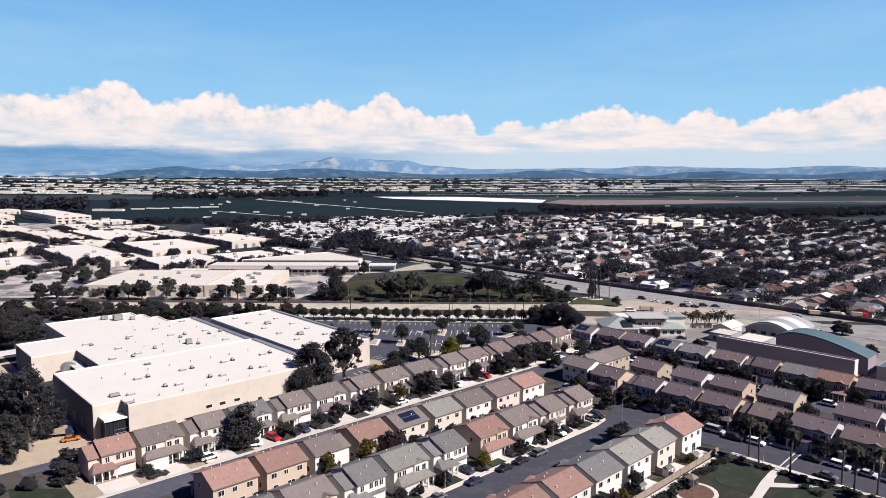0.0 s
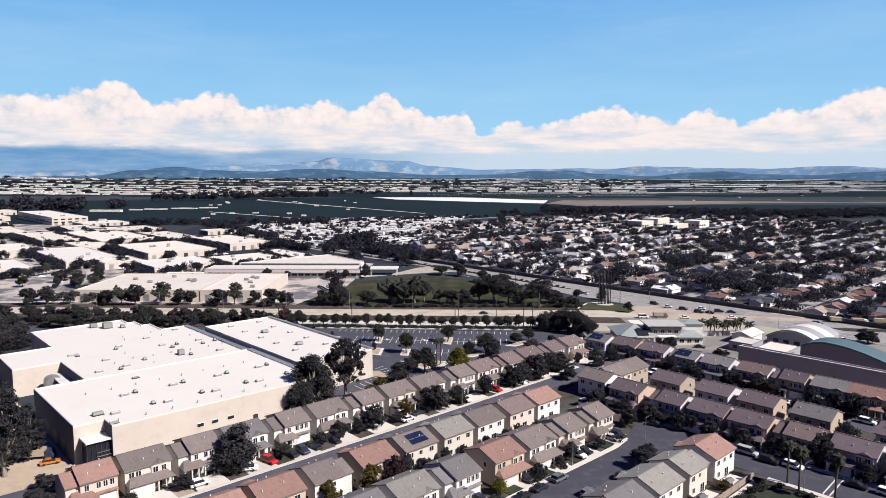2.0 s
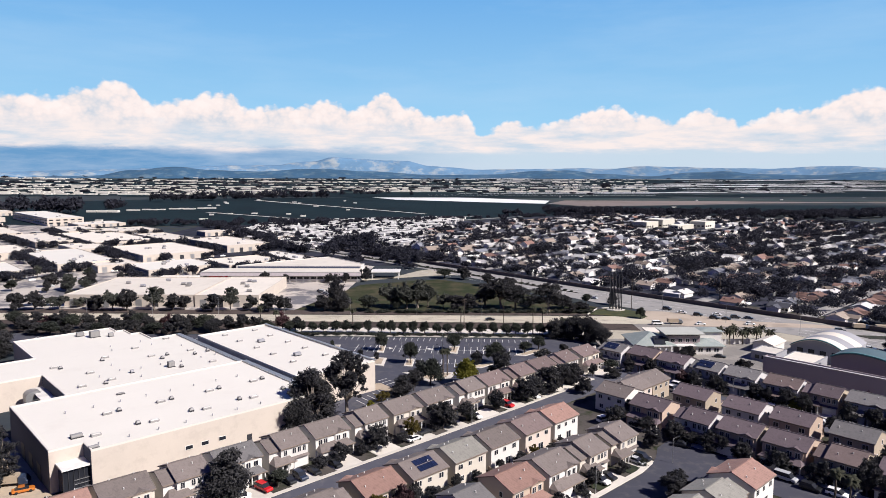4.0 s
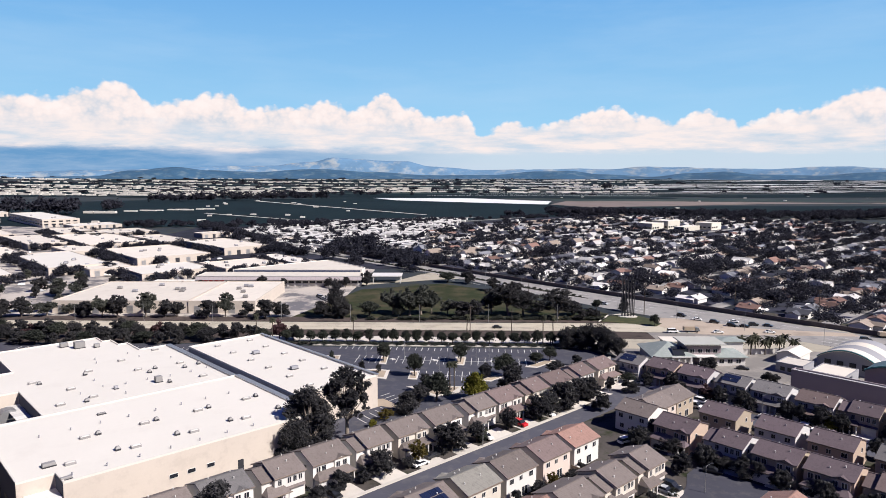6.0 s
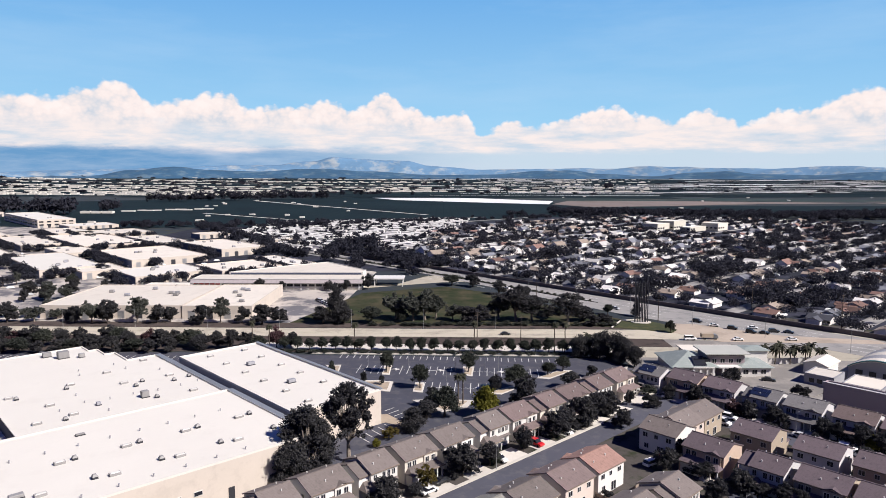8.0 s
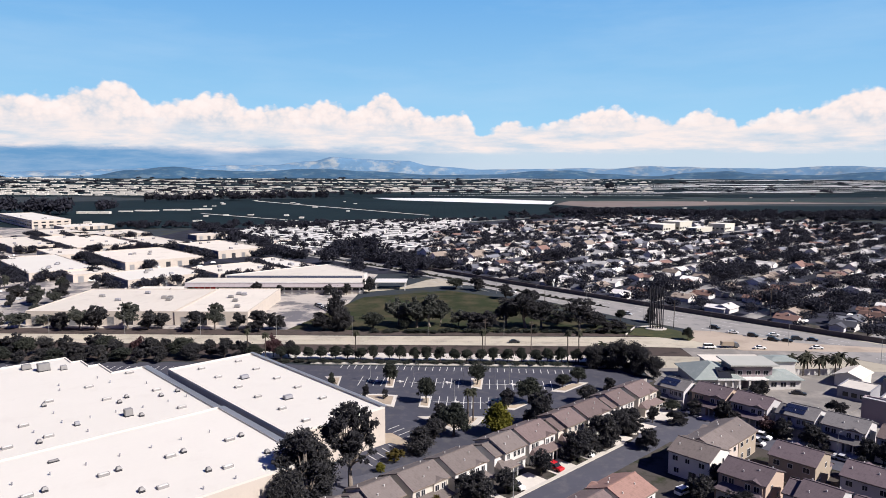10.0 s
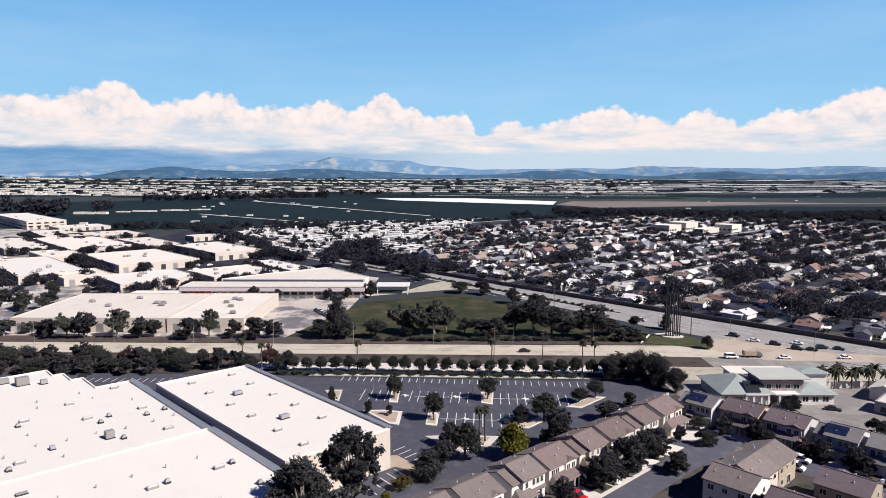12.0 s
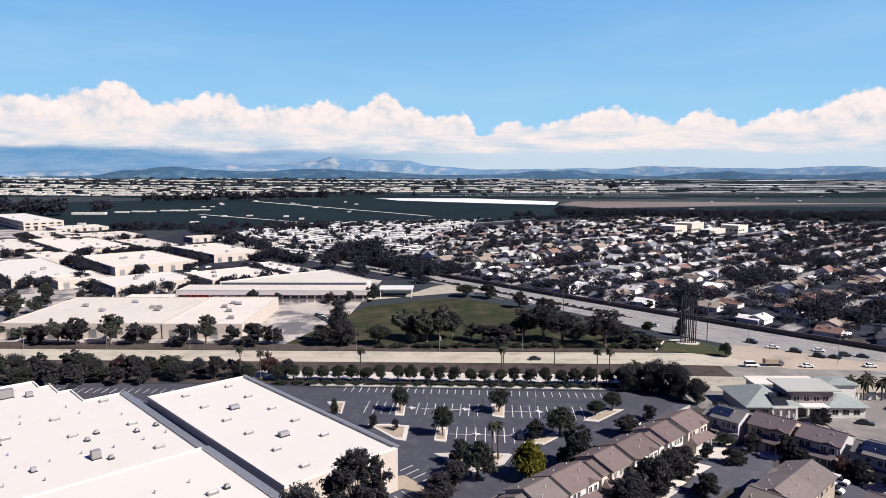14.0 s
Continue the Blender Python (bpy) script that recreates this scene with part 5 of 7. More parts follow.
for k, (x, y, h) in enumerate(((-79.5, 336, 13.5), (-72.7, 336, 11.5), (-37.4, 336, 12.6), (12.1, 336, 13.4), (44.4, 331, 14.2), (48.6, 331, 14.2), (58.5, 333, 8.6), (10.2, 327.5, 5.0))):
    tree("feather" if k == 6 else "palm", x, y, None, h, "beside the road")
# meadow
for k, x, y, r, h in (("column", -52.5, 386.5, 4.6, 21.0), ("dark", -59, 384.5, 5.4, 8.4), ("dark", -48.5, 385, 4.8, 8.4), ("round", -35.3, 385.5, 5.2, 9.2), ("grey", -24.5, 396, 6.6, 16.0), ("grey", -15.7, 391, 7.0, 17.6), ("round", -20.5, 388.6, 3.0, 6.0),
                      ("grey", -4.6, 396, 5.0, 13.5), ("grey", 4, 393, 4.4, 10.5), ("dark", 15.7, 386.5, 6.2, 8.6), ("tall", 35.6, 391, 8.6, 18.0), ("tall", 27, 396, 6.6, 13.5), ("tall", 59.5, 383.0, 8.0, 16.0), ("dark", 69, 392, 5.4, 7.6),
                      ("dark", 71, 381, 4.0, 5.2), ("dark", 78, 386, 4.2, 5.0), ("dark", 52, 398, 4.0, 6.5), ("round", 4.5, 499.6, 5.8, 7.6), ("dark", 18.1, 494.2, 5.2, 8.2), ("dark", 33.1, 466, 4.6, 8.6), ("dark", 45, 452, 5.0, 8.0),
                      ("grey", -9.6, 393, 7.2, 16.5), ("tall", 43, 391, 7.2, 13.5), ("dark", 10, 388, 5.2, 8.0),
                      ("round", 84.6, 407, 2.5, 6.0), ("round", 103.6, 367.2, 2.2, 6.0), ("column", 98.2, 403, 2.2, 9.0)):
    tree(k, x, y, r, h, "on the meadow", "meadow trees")
for k in range(26):
    tree("shrub", -34 + 4.6 * k + rt.uniform(-1, 1), 381.2 - 0.02 * k + rt.uniform(-.8, 1.2), 2.6, rt.uniform(1.2, 2.2), "along the meadow", "meadow shrubs")
# front of the industrial district
for k, x, y, r, h in (("grey", -229, 449, 5.4, 11), ("grey", -171.3, 384.5, 5.2, 13.6), ("dark", -163, 384, 5.6, 11.4), ("round", -166, 404, 2.4, 6), ("grey", -150, 387, 5.4, 13.6), ("dark", -139.5, 385.5, 4.8, 9.0), ("dark", -134, 387, 3.8, 7.6), ("dark", -117.5, 384, 6.0, 9.0),
                      ("grey", -109, 386, 4.4, 13.6), ("dark", -98.5, 386, 4.2, 8.0), ("dark", -88.5, 384, 6.2, 9.4), ("dark", -80.5, 386, 4.4, 8.0), ("grey", -193, 394, 4.0, 7), ("dark", -184.5, 389, 3.4, 6.6), ("dark", -179, 384.5, 3.6, 8.5), ("grey", -201, 388, 4.8, 9.5),
                      ("dark", -213, 386, 5.2, 10), ("dark", -222, 384, 5.0, 9.5), ("dark", -115.2, 478.5, 3.4, 7.4), ("dark", -101, 477.5, 2.8, 6), ("dark", -72, 477.5, 2.8, 6.4), ("dark", -61, 478.0, 2.6, 6.8), ("dark", -48, 484, 4.0, 10), ("round", -150, 466, 4.0, 7),
                      ("round", -137, 458, 4.2, 6), ("dark", -160, 459, 4.4, 6.5)):
    tree(k, x, y, r, h, "beside the pale halls", "trees of the industrial district")
for k in range(44):
    b = 268 + 5.2 * k
    gtree("shrub", 363.6 + (b - 268) * 0.043 if b < 420 else 370.9 + (b - 420) * 0.011, b, rt.uniform(1.2, 2.0), rt.uniform(1.0, 1.8), where="between the carriageways", group="median shrubs")
for k in range(16):
    tree(("dark", "grey", "round")[k % 3], rt.uniform(-285, -206), rt.uniform(392, 505), rt.uniform(2.8, 4.6), rt.uniform(6, 10), "in a paved lot", "trees of the industrial district")
# gardens of the estate
for k, a, b, r, h in (("dark", 151.3, 156.6, 4.2, 8.2), ("dark", 160.8, 156.4, 3.2, 5.6), ("bronze", 139.6, 156.8, 2.6, 6.6), ("dark", 128.6, 158.0, 3.8, 6.6), ("dark", 117, 157.6, 2.8, 5.0), ("dark", 87.6, 156.4, 3.2, 6.0), ("dark", 174, 156.6, 3.2, 6.2), ("dark", 187.5, 156.8, 4.2, 7.5),
                      ("dark", 193, 156.4, 3.4, 6.5), ("dark", 199.5, 156.0, 4.4, 8.6), ("dark", 206.5, 156.4, 4.0, 8.0), ("dark", 213.5, 157.0, 3.8, 7.0), ("dark", 205, 146, 3.0, 5.5), ("dark", 226.5, 150.0, 2.2, 4.2), ("dark", 227.8, 148.4, 2.0, 3.6),
                      ("bronze", 104.6, 127.2, 3.0, 6.6), ("dark", 114.8, 126.6, 2.0, 6.0), ("bronze", 93, 126.4, 2.4, 6.8), ("plum", 111.2, 125.8, 2.4, 7.4), ("dark", 120.5, 125.6, 2.6, 3.6), ("dark", 126.6, 125.4, 1.6, 4.6), ("bronze", 154.6, 126.0, 1.6, 3.8), ("dark", 149, 125.5, 2.0, 3.4),
                      ("yellow", 125.2, 106.2, 1.9, 3.6), ("dark", 152.0, 106.4, 2.2, 4.8), ("dark", 111.2, 105.8, 2.0, 3.2), ("dark", 138, 105.4, 2.2, 3.4), ("dark", 146.6, 105.2, 1.8, 3.0), ("dark", 163.6, 105.8, 1.8, 3.0), ("dark", 98, 105.6, 1.8, 3.4), ("dark", 103.2, 105.2, 1.4, 2.6)):
    gtree(k, a, b, r, h, where="in a front garden", group="garden trees")
for k, a, b, r, h in (("dark", 160.5, 91.0, 3.2, 5.0), ("dark", 165.4, 92.2, 3.0, 4.6), ("dark", 144.8, 88.5, 1.8, 3.4), ("dark", 140.2, 73.4, 2.2, 5.0), ("dark", 126.5, 72.6, 3.0, 4.4), ("plum", 130.5, 72.8, 2.2, 3.6), ("bronze", 164.6, 72.4, 1.6, 2.6), ("bronze", 134.4, 72.6, 1.8, 3.2),
                      ("dark", 183.5, 109.5, 2.6, 5.2), ("dark", 190.2, 106.8, 3.0, 5.8), ("dark", 191.4, 97.2, 2.8, 5.2), ("dark", 191.4, 88.5, 2.6, 4.6), ("dark", 191.6, 79, 2.8, 5.4), ("dark", 191.4, 71, 2.6, 4.8), ("dark", 192.6, 60.6, 3.0, 8.4), ("dark", 196.5, 59.6, 2.8, 7.6),
                      ("dark", 203.6, 56.2, 3.6, 8.4), ("dark", 208, 59.5, 3.4, 7.8), ("dark", 225.0, 90.2, 2.8, 5.4), ("dark", 237.6, 94.6, 3.2, 6.6), ("yellow", 238.6, 91.8, 2.2, 4.2), ("dark", 235.9, 64.2, 3.4, 7.6), ("dark", 237.4, 70, 3.0, 6.6), ("dark", 238.4, 104, 2.6, 5.8),
                      ("dark", 238.6, 117.5, 2.8, 5.8), ("plum", 238.8, 128.6, 2.4, 4.8), ("dark", 238.6, 141, 2.6, 6.4), ("dark", 224.8, 102, 2.6, 5.6), ("dark", 225, 76.5, 2.8, 5.8), ("dark", 196.8, 122.8, 2.8, 6.0), ("dark", 190, 124.5, 3.0, 6.0), ("dark", 206, 124.8, 1.8, 4.0)):
    gtree(k, a, b, r, h, where="between the houses", group="garden trees")
for k, (a, b) in enumerate(((179.4, 63.8), (177.0, 60.4), (177.3, 53.0), (179.6, 42.4), (177.8, 39.3), (180.0, 35.2), (176.5, 30))):
    gtree("palm", a - 0.6, b, None, 11.5 + 0.4 * (k % 3), where="beside the park", group="park palms")
for kind, b, r, w in EAST1:
    for k in range(2):
        gtree("dark", 191.9 + rt.uniform(-.4, .6), b + (3.2 if k else -1.5) + rt.uniform(-1.2, 1.2), rt.uniform(1.6, 2.6), rt.uniform(3.2, 6.0), where="in front of a house", group="garden trees")
for kind, b, r, w in EAST3:
    gtree("dark", 238.6 + rt.uniform(-.6, .8), b + 2.6 + rt.uniform(-1.2, 1.4), rt.uniform(1.8, 2.8), rt.uniform(3.6, 6.4), where="in front of a house", group="garden trees")
    gtree(rt.choice(("dark", "plum")), 256.6 + rt.uniform(-.6, .8), b + rt.uniform(-4, 4), rt.uniform(1.8, 2.8), rt.uniform(3.6, 5.4), where="behind a house", group="garden trees")
for b in (112.1, 96.7, 83.5, 68.5, 47.6, 35.0):
    gtree("dark", 206.4 + rt.uniform(-.6, .6), b + rt.uniform(-4, 4), rt.uniform(1.6, 2.4), rt.uniform(3.2, 5.0), where="behind a house", group="garden trees")
    gtree("dark", 224.6 + rt.uniform(-.6, .6), b + rt.uniform(-5, 5), rt.uniform(1.8, 2.6), rt.uniform(3.6, 5.6), where="in front of a house", group="garden trees")
for kind, a, r, w in ROW1:
    gtree(rt.choice(("dark", "dark", "round")), a + 5.6 + rt.uniform(-.6, .6), 157.0 + rt.uniform(-1.4, 1.0), rt.uniform(1.5, 2.4), rt.uniform(2.6, 5.0), where="in a front garden", group="garden trees")
    gtree("dark", a + rt.uniform(-5, 5), 175.4 + rt.uniform(-.6, .6), rt.uniform(1.4, 2.2), rt.uniform(3.0, 5.0), where="behind a house", group="garden trees")
for kind, a, r, w in ROW2:
    gtree("dark", a + rt.uniform(-5, 5), 125.8 + rt.uniform(-.6, .6), rt.uniform(1.2, 2.0), rt.uniform(2.2, 4.0), where="in a back garden", group="garden trees")
for x, y, r, h in ((-168, 276, 6, 12), (-172, 276, 6, 13), (-178, 262, 6, 12), (-186, 280, 6, 12), (-170, 292, 5.6, 10), (-182, 296, 6, 11), (-196, 300, 6, 12), (-196, 270, 6, 11)):
    tree("mass", x, y, r, h, "beside the works yard")
for k in range(24):
    a, b = rt.uniform(50, 176), rt.choice((71.4, 72.0, 125.0, 122.6, 104.9, 158.5))
    gtree("shrub", a, b, rt.uniform(1.0, 1.8), rt.uniform(0.8, 1.6), where="in a garden", group="garden shrubs")
for k in range(8):
    gtree("shrub", rt.uniform(158, 176), rt.uniform(30, 48), rt.uniform(1.0, 2.2), rt.uniform(0.8, 1.8), where="on the park lawn", group="park shrubs")
gtree("dark", 47, 166, 3.0, 4.6, where="beside the end house")
gtree("dark", 50.5, 178, 2.6, 4.0, where="beside the end house")
slab("lawn_end", gpts((34, 150), (49, 152), (49, 160), (36, 172)), -0.2, 0.05, LAWN, "green lawn beside the end house", "lawn")

# shrubs along the park's edge, the fence and the street
for k in range(16):
    gtree("shrub", 128 + 3.0 * k + rt.uniform(-1, 1), 67.4 + rt.uniform(-.7, .6), rt.uniform(1.1, 1.9), rt.uniform(1.0, 2.0), where="along the park fence", group="park shrubs")
for k in range(12):
    gtree("shrub", 175.2 + rt.uniform(-.5, .4), 28 + 3.2 * k + rt.uniform(-1, 1), rt.uniform(1.0, 1.8), rt.uniform(0.8, 1.6), where="along the park path", group="park shrubs")

# ---- clinic, halls and poles by the junction ----


def hip_roof(parent, x0, x1, y0, y1, z, ridge, over, material, name="roof"):
    x0, x1, y0, y1 = x0 - over, x1 + over, y0 - over, y1 + over
    bm = B()
    lo = [bm.verts.new(p) for p in ((x0, y0, z - .15), (x1, y0, z - .15), (x1, y1, z - .15), (x0, y1, z - .15))]
    mid = [bm.verts.new((v.co.x, v.co.y, z)) for v in lo]
    if x1 - x0 > y1 - y0:
        k = (y1 - y0) / 2
        tops = [(x0 + k, (y0 + y1) / 2), (x1 - k, (y0 + y1) / 2)]
        order = ((0, 1, 1, 0), (1, 2, 1), (2, 3, 0, 1), (3, 0, 0))
    else:
        k = (x1 - x0) / 2
        tops = [((x0 + x1) / 2, y0 + k), ((x0 + x1) / 2, y1 - k)]
        order = ((0, 1, 0), (1, 2, 1, 0), (2, 3, 1), (3, 0, 0, 1))
    t = [bm.verts.new((*p, ridge)) for p in tops]
    bm.faces.new(lo[::-1])
    for i in range(4):
        bm.faces.new((lo[i], lo[(i + 1) % 4], mid[(i + 1) % 4], mid[i]))
        bm.faces.new([mid[order[i][0]], mid[order[i][1]], *[t[j] for j in order[i][2:]]])
    return part(name, bm, material, parent)


clinic = thing("clinic", pose(0, 0, 0), "white clinic with pale green hipped metal roofs", "building")
part("wall", box(B(), 82, 97, 299, 317, -0.3, 3.7), WALLS[1], clinic)
hip_roof(clinic, 82, 97, 299, 317, 3.7, 7.2, 1.2, GREEN_ROOF)
# mauve here puts shade into the pavilion's wall colour; the rest is pale
part("pavilion_wall", box(B(), 95, 108.5, 301.5, 311, -0.3, 7.0), MAUVE_WALL, clinic)
part("pavilion_roof", box(B(), 93.6, 110, 299.8, 312.4, 7.7, 8.1), mat("pale_grey_roof", (0.40, 0.40, 0.36), 0.8, 0.1, 0.2), clinic, "pale flat overhanging roof")
part("clerestory", box(B(), 95.4, 108.1, 301.9, 310.6, 7.0, 7.7), PANE, clinic, "dark clerestory glazing")
part("wing_wall", box(B(), 106, 117, 299, 311, -0.3, 3.5), WALLS[1], clinic)
hip_roof(clinic, 106, 117, 299, 311, 3.5, 5.2, 1.0, GREEN_ROOF, "wing_roof")
part("rear_wall", box(B(), 112.5, 121.5, 311.5, 319, -0.3, 6.4), WALLS[1], clinic)
hip_roof(clinic, 112.5, 121.5, 311.5, 319, 6.4, 7.2, 0.8, GREEN_ROOF, "rear_roof")
part("entrance_glass", box(B(), 90.2, 95.6, 300.8, 303.4, 0, 6.0), PANE, clinic, "dark glazed entrance")
part("porch_roof", box(B(), 88.6, 96.2, 297.6, 301.2, 3.4, 3.8), TRIM, clinic)
for x in (89, 91.4, 93.8, 96, 99.5, 103.5):
    part("column", box(B(), x - .3, x + .3, 298, 298.6 if x < 97 else 298.8, 0, 3.5), TRIM, clinic)
part("band_roof", box(B(), 97, 106, 298, 301.5, 3.3, 3.7), TRIM, clinic)
part("dark_glazing", hull(B(), [(89.2, 298.4, 4.2), (93.8, 298.4, 4.2), (93.8, 298.6, 4.2), (89.2, 298.6, 4.2)], [(89.4, 302.6, 6.6), (93.6, 302.6, 6.6), (93.6, 302.9, 6.6), (89.4, 302.9, 6.6)]), PANE, clinic, "dark sloping roof glazing")
for x in (83.6, 85.4, 87.2, 108, 111.2, 114.4):
    window_part(clinic, x, 299, 1.0, 1.8, 1.5, -1)
for x in (97.5, 100.5, 103.5, 106.3):
    window_part(clinic, x, 301.5, 4.4, 1.6, 1.4, -1)
part("annex_wall", box(B(), 92, 112, 316, 323, -0.3, 5.0), WALLS[0], clinic)
part("annex_roof", box(B(), 91.2, 112.8, 315.2, 323.8, 5.0, 5.4), ROOF_PALE, clinic, "pale flat roof")

store = thing("long_hall", GRID, "long narrow mauve windowless hall with a white coping", "hall")
block(store, [(271.5, 66.5), (275.0, 66.5), (275.0, 116), (271.5, 116)], 6.6, 0.5, MAUVE_WALL, TILT_GREY)
part("end_wall", box(B(), 271.4, 275.2, 66.3, 66.49, -0.2, 7.1), TRIM, store, "white end wall")
part("coping", box(B(), 271.3, 271.75, 66.4, 116.1, 7.1, 7.28), TRIM, store, "thin white coping")


def vaulted(name, a0, a1, b0, b1, eave, rise, wall_mat, label, crest=0.5):
    """A hall under a barrel vault whose axis runs along a; crest is where it is highest, across b."""
    h = thing(name, GRID, label, "hall")
    n = 14
    if crest == 0.5:
        arc = [(b0 + (b1 - b0) * i / n, eave + rise * math.sin(math.pi * i / n) ** 0.85) for i in range(n + 1)]
    else:
        arc = [(b0 + (b1 - b0) * i / n, eave + rise * (math.sin(math.pi / 2 * (i / n) / crest) if i / n < crest else math.cos((i / n - crest) / (1 - crest) * 1.0))) for i in range(n + 1)]
    ring = [(b0, -0.3), *arc, (b1, -0.3)]
    bm = hull(B(), [(a0, b, z) for b, z in ring], [(a1, b, z) for b, z in ring])
    bmesh.ops.recalc_face_normals(bm, faces=bm.faces[:])
    part("wall", bm, wall_mat, h)
    cover = [(b, z + 0.05) for b, z in arc] + [(b, z + 0.4) for b, z in arc[::-1]]
    bays = 4
    for k in range(bays):
        s, e = a0 - 1.0 + (a1 - a0 + 2) * k / bays, a0 - 1.0 + (a1 - a0 + 2) * (k + 1) / bays
        bm = hull(B(), [(s, b, z) for b, z in cover], [(e, b, z) for b, z in cover])
        bmesh.ops.recalc_face_normals(bm, faces=bm.faces[:])
        part("roof_bay", bm, ((ROOF_PALE, TILT_GREY)[k % 2] if wall_mat is TILT_GREY else DARK_TEAL), h, ("pale curved roof bay", "grey curved roof bay")[k % 2])
    edge = [(b, z + 0.35) for b, z in arc] + [(b, z + 0.75) for b, z in arc[::-1]]
    bm = hull(B(), [(a0 - 1.3, b, z) for b, z in edge], [(a0 - 0.6, b, z) for b, z in edge])
    bmesh.ops.recalc_face_normals(bm, faces=bm.faces[:])
    part("roof_edge", bm, TEAL_ROOF, h, "teal curved roof edge")
    for k in range(4):
        b = b0 + (b1 - b0) * (k + 0.7) / 4.8
        part("window", box(B(), a0 - 0.08, a0 + 0.02, b, b + 2.2, 2.2, 4.4), PANE, h)
    return h


vaulted("vaulted_hall", 306, 330, 99, 119, 4.6, 3.6, TILT_GREY, "grey hall with a curved striped roof")
vaulted("vaulted_hall", 282, 292, 65, 97.0, 6.0, 5.2, MAUVE_WALL, "mauve hall under a lopsided curved teal roof", 0.74)


def low_building(a0, a1, b0, b1, z, wall, roof, label):
    h = thing("low_building", GRID, label, "building")
    block(h, [(a0, b0), (a1, b0), (a1, b1), (a0, b1)], z, 0.3, wall, roof)
    for k in range(3):
        part("window", box(B(), a0 - 0.08, a0 - 0.01, b0 + 1.2 + k * (b1 - b0 - 2) / 3, b0 + 2.8 + k * (b1 - b0 - 2) / 3, 1.0, 2.4), PANE, h)


low_building(284, 298, 103, 114.5, 4.4, TILT_GREY, ROOF_PALE, "low building with a white flat roof")
slab("lot_hall", [tuple(GRID.to_3x3() @ Vector((a, b, 0)))[:2] for a, b in ((270, 121), (286, 119), (292, 130), (288, 141), (276, 146), (267, 136))], -0.2, 0.22, FORECOURT, "raised grey paved lot beside the clinic", "pavement")
low_building(290, 301, 118.5, 128, 3.6, TILT_GREY, CONCRETE, "low grey building with a pale roof")
low_building(277, 300, 28, 61, 5.2, MAUVE_WALL, DARK_TEAL, "low mauve building with a teal flat roof")
fence_run("garden_fence", (302.4, 148.6), (320.4, 134.7), 2.2, 0.1, TRIM, "white fence behind the palms", 2.5)
gtree("dark", 268.3, 121.5, 3.0, 5.4, where="beside the long hall")
annex = thing("gabled_annex", GRID, "white gabled building beside the halls", "building")
gable_b = B()
hull(gable_b, [(304, 125, -0.3), (304, 133, -0.3), (304, 133, 3.6), (304, 129, 5.0), (304, 125, 3.6)], [(316, 125, -0.3), (316, 133, -0.3), (316, 133, 3.6), (316, 129, 5.0), (316, 125, 3.6)])
bmesh.ops.recalc_face_normals(gable_b, faces=gable_b.faces[:])
part("wall", gable_b, WALLS[1], annex)
gr = B()
lid = [(124.4, 3.45), (129, 5.05), (133.6, 3.45), (133.6, 3.7), (129, 5.35), (124.4, 3.7)]
hull(gr, [(303.4, b, z) for b, z in lid], [(316.6, b, z) for b, z in lid])
bmesh.ops.recalc_face_normals(gr, faces=gr.faces[:])
part("roof", gr, ROOF_PALE, annex)
for k in range(9):
    tree("feather", 120.5 + 2.9 * k, 315.0 + (k % 2) * 2.5, None, 7.4 + (k % 4) * 0.5, "beside the clinic", "palms beside the clinic")
for x, y, r, h in ((102, 295, 2.6, 4.4), (99, 293, 2.2, 3.6), (86, 294, 2.4, 3.4), (80, 297, 2.0, 3.0), (76, 304, 2.2, 3.2)):
    tree("dark", x, y, r, h, "beside the clinic")

slab("planter_strip", [(190, 331.5), (232, 325.0), (232, 319.5), (193, 324.5)], -0.3, 0.2, MULCH, "dark planted strip beside the road", "planter")
tree("dark", 188.9, 301.9, 4.6, 6.4, "beside the halls")
tree("dark", 176.0, 262.0, 4.0, 6.0, "beside the halls")
# open canopy at the back of the warehouse yard
canopy = thing("yard_canopy", pose(-157, 256, 0, 0, 0, 43), "white flat canopy on posts in the works yard", "canopy")
part("canopy_roof", box(B(), -5, 5, -3.5, 3.5, 3.6, 3.9), TRIM, canopy)
for px in (-4.5, 4.5):
    for py in (-3, 3):
        part("canopy_post", box(B(), px - .15, px + .15, py - .15, py + .15, -0.2, 3.6), TRIM, canopy)

# cluster of tall poles on the grassy tip
mast = thing("pole_cluster", pose(96.2, 388.0, 0.16), "cluster of tall dark steel poles on a white base", "mast")
part("base_slab", prism(B(), [(5.0 * math.cos(k * math.tau / 10), 3.2 * math.sin(k * math.tau / 10)) for k in range(10)], -0.3, 0.35), CONCRETE, mast, "white concrete base")
for k in range(9):
    x, y, top = -3.2 + 0.76 * k, 0.35 * (k % 2) - 0.1 * k, 19.6 + 0.9 * (k % 2)
    p = part("pole", tube(B(), (x, y, 0.3), (x, y, top), 0.26, 0.22, 6), DARK_METAL, mast)
    for j in range(3):
        part("crossarm", box(B(), x - 0.4, x + 0.4, y - .09, y + .09, top - 0.5 - 1.4 * j, top - 0.3 - 1.4 * j), DARK_METAL, p)


def street_lamp(x, y, height, arm=2.0, turn=0.0, label="tall grey street lamp with one arm"):
    s = thing("street_lamp", pose(x, y, 0, 0, 0, turn), label, "street lamp", "street lamps")
    part("pole", tube(B(), (0, 0, -0.2), (0, 0, height), 0.10, 0.055, 7), METAL, s)
    part("arm", tube(B(), (0, 0, height - 0.2), (arm, 0, height + 0.25), 0.06, 0.05, 5), METAL, s)
    part("head", box(B(), arm - 0.2, arm + 0.6, -.16, .16, height + 0.16, height + 0.32), DARK_METAL, s)
    return s


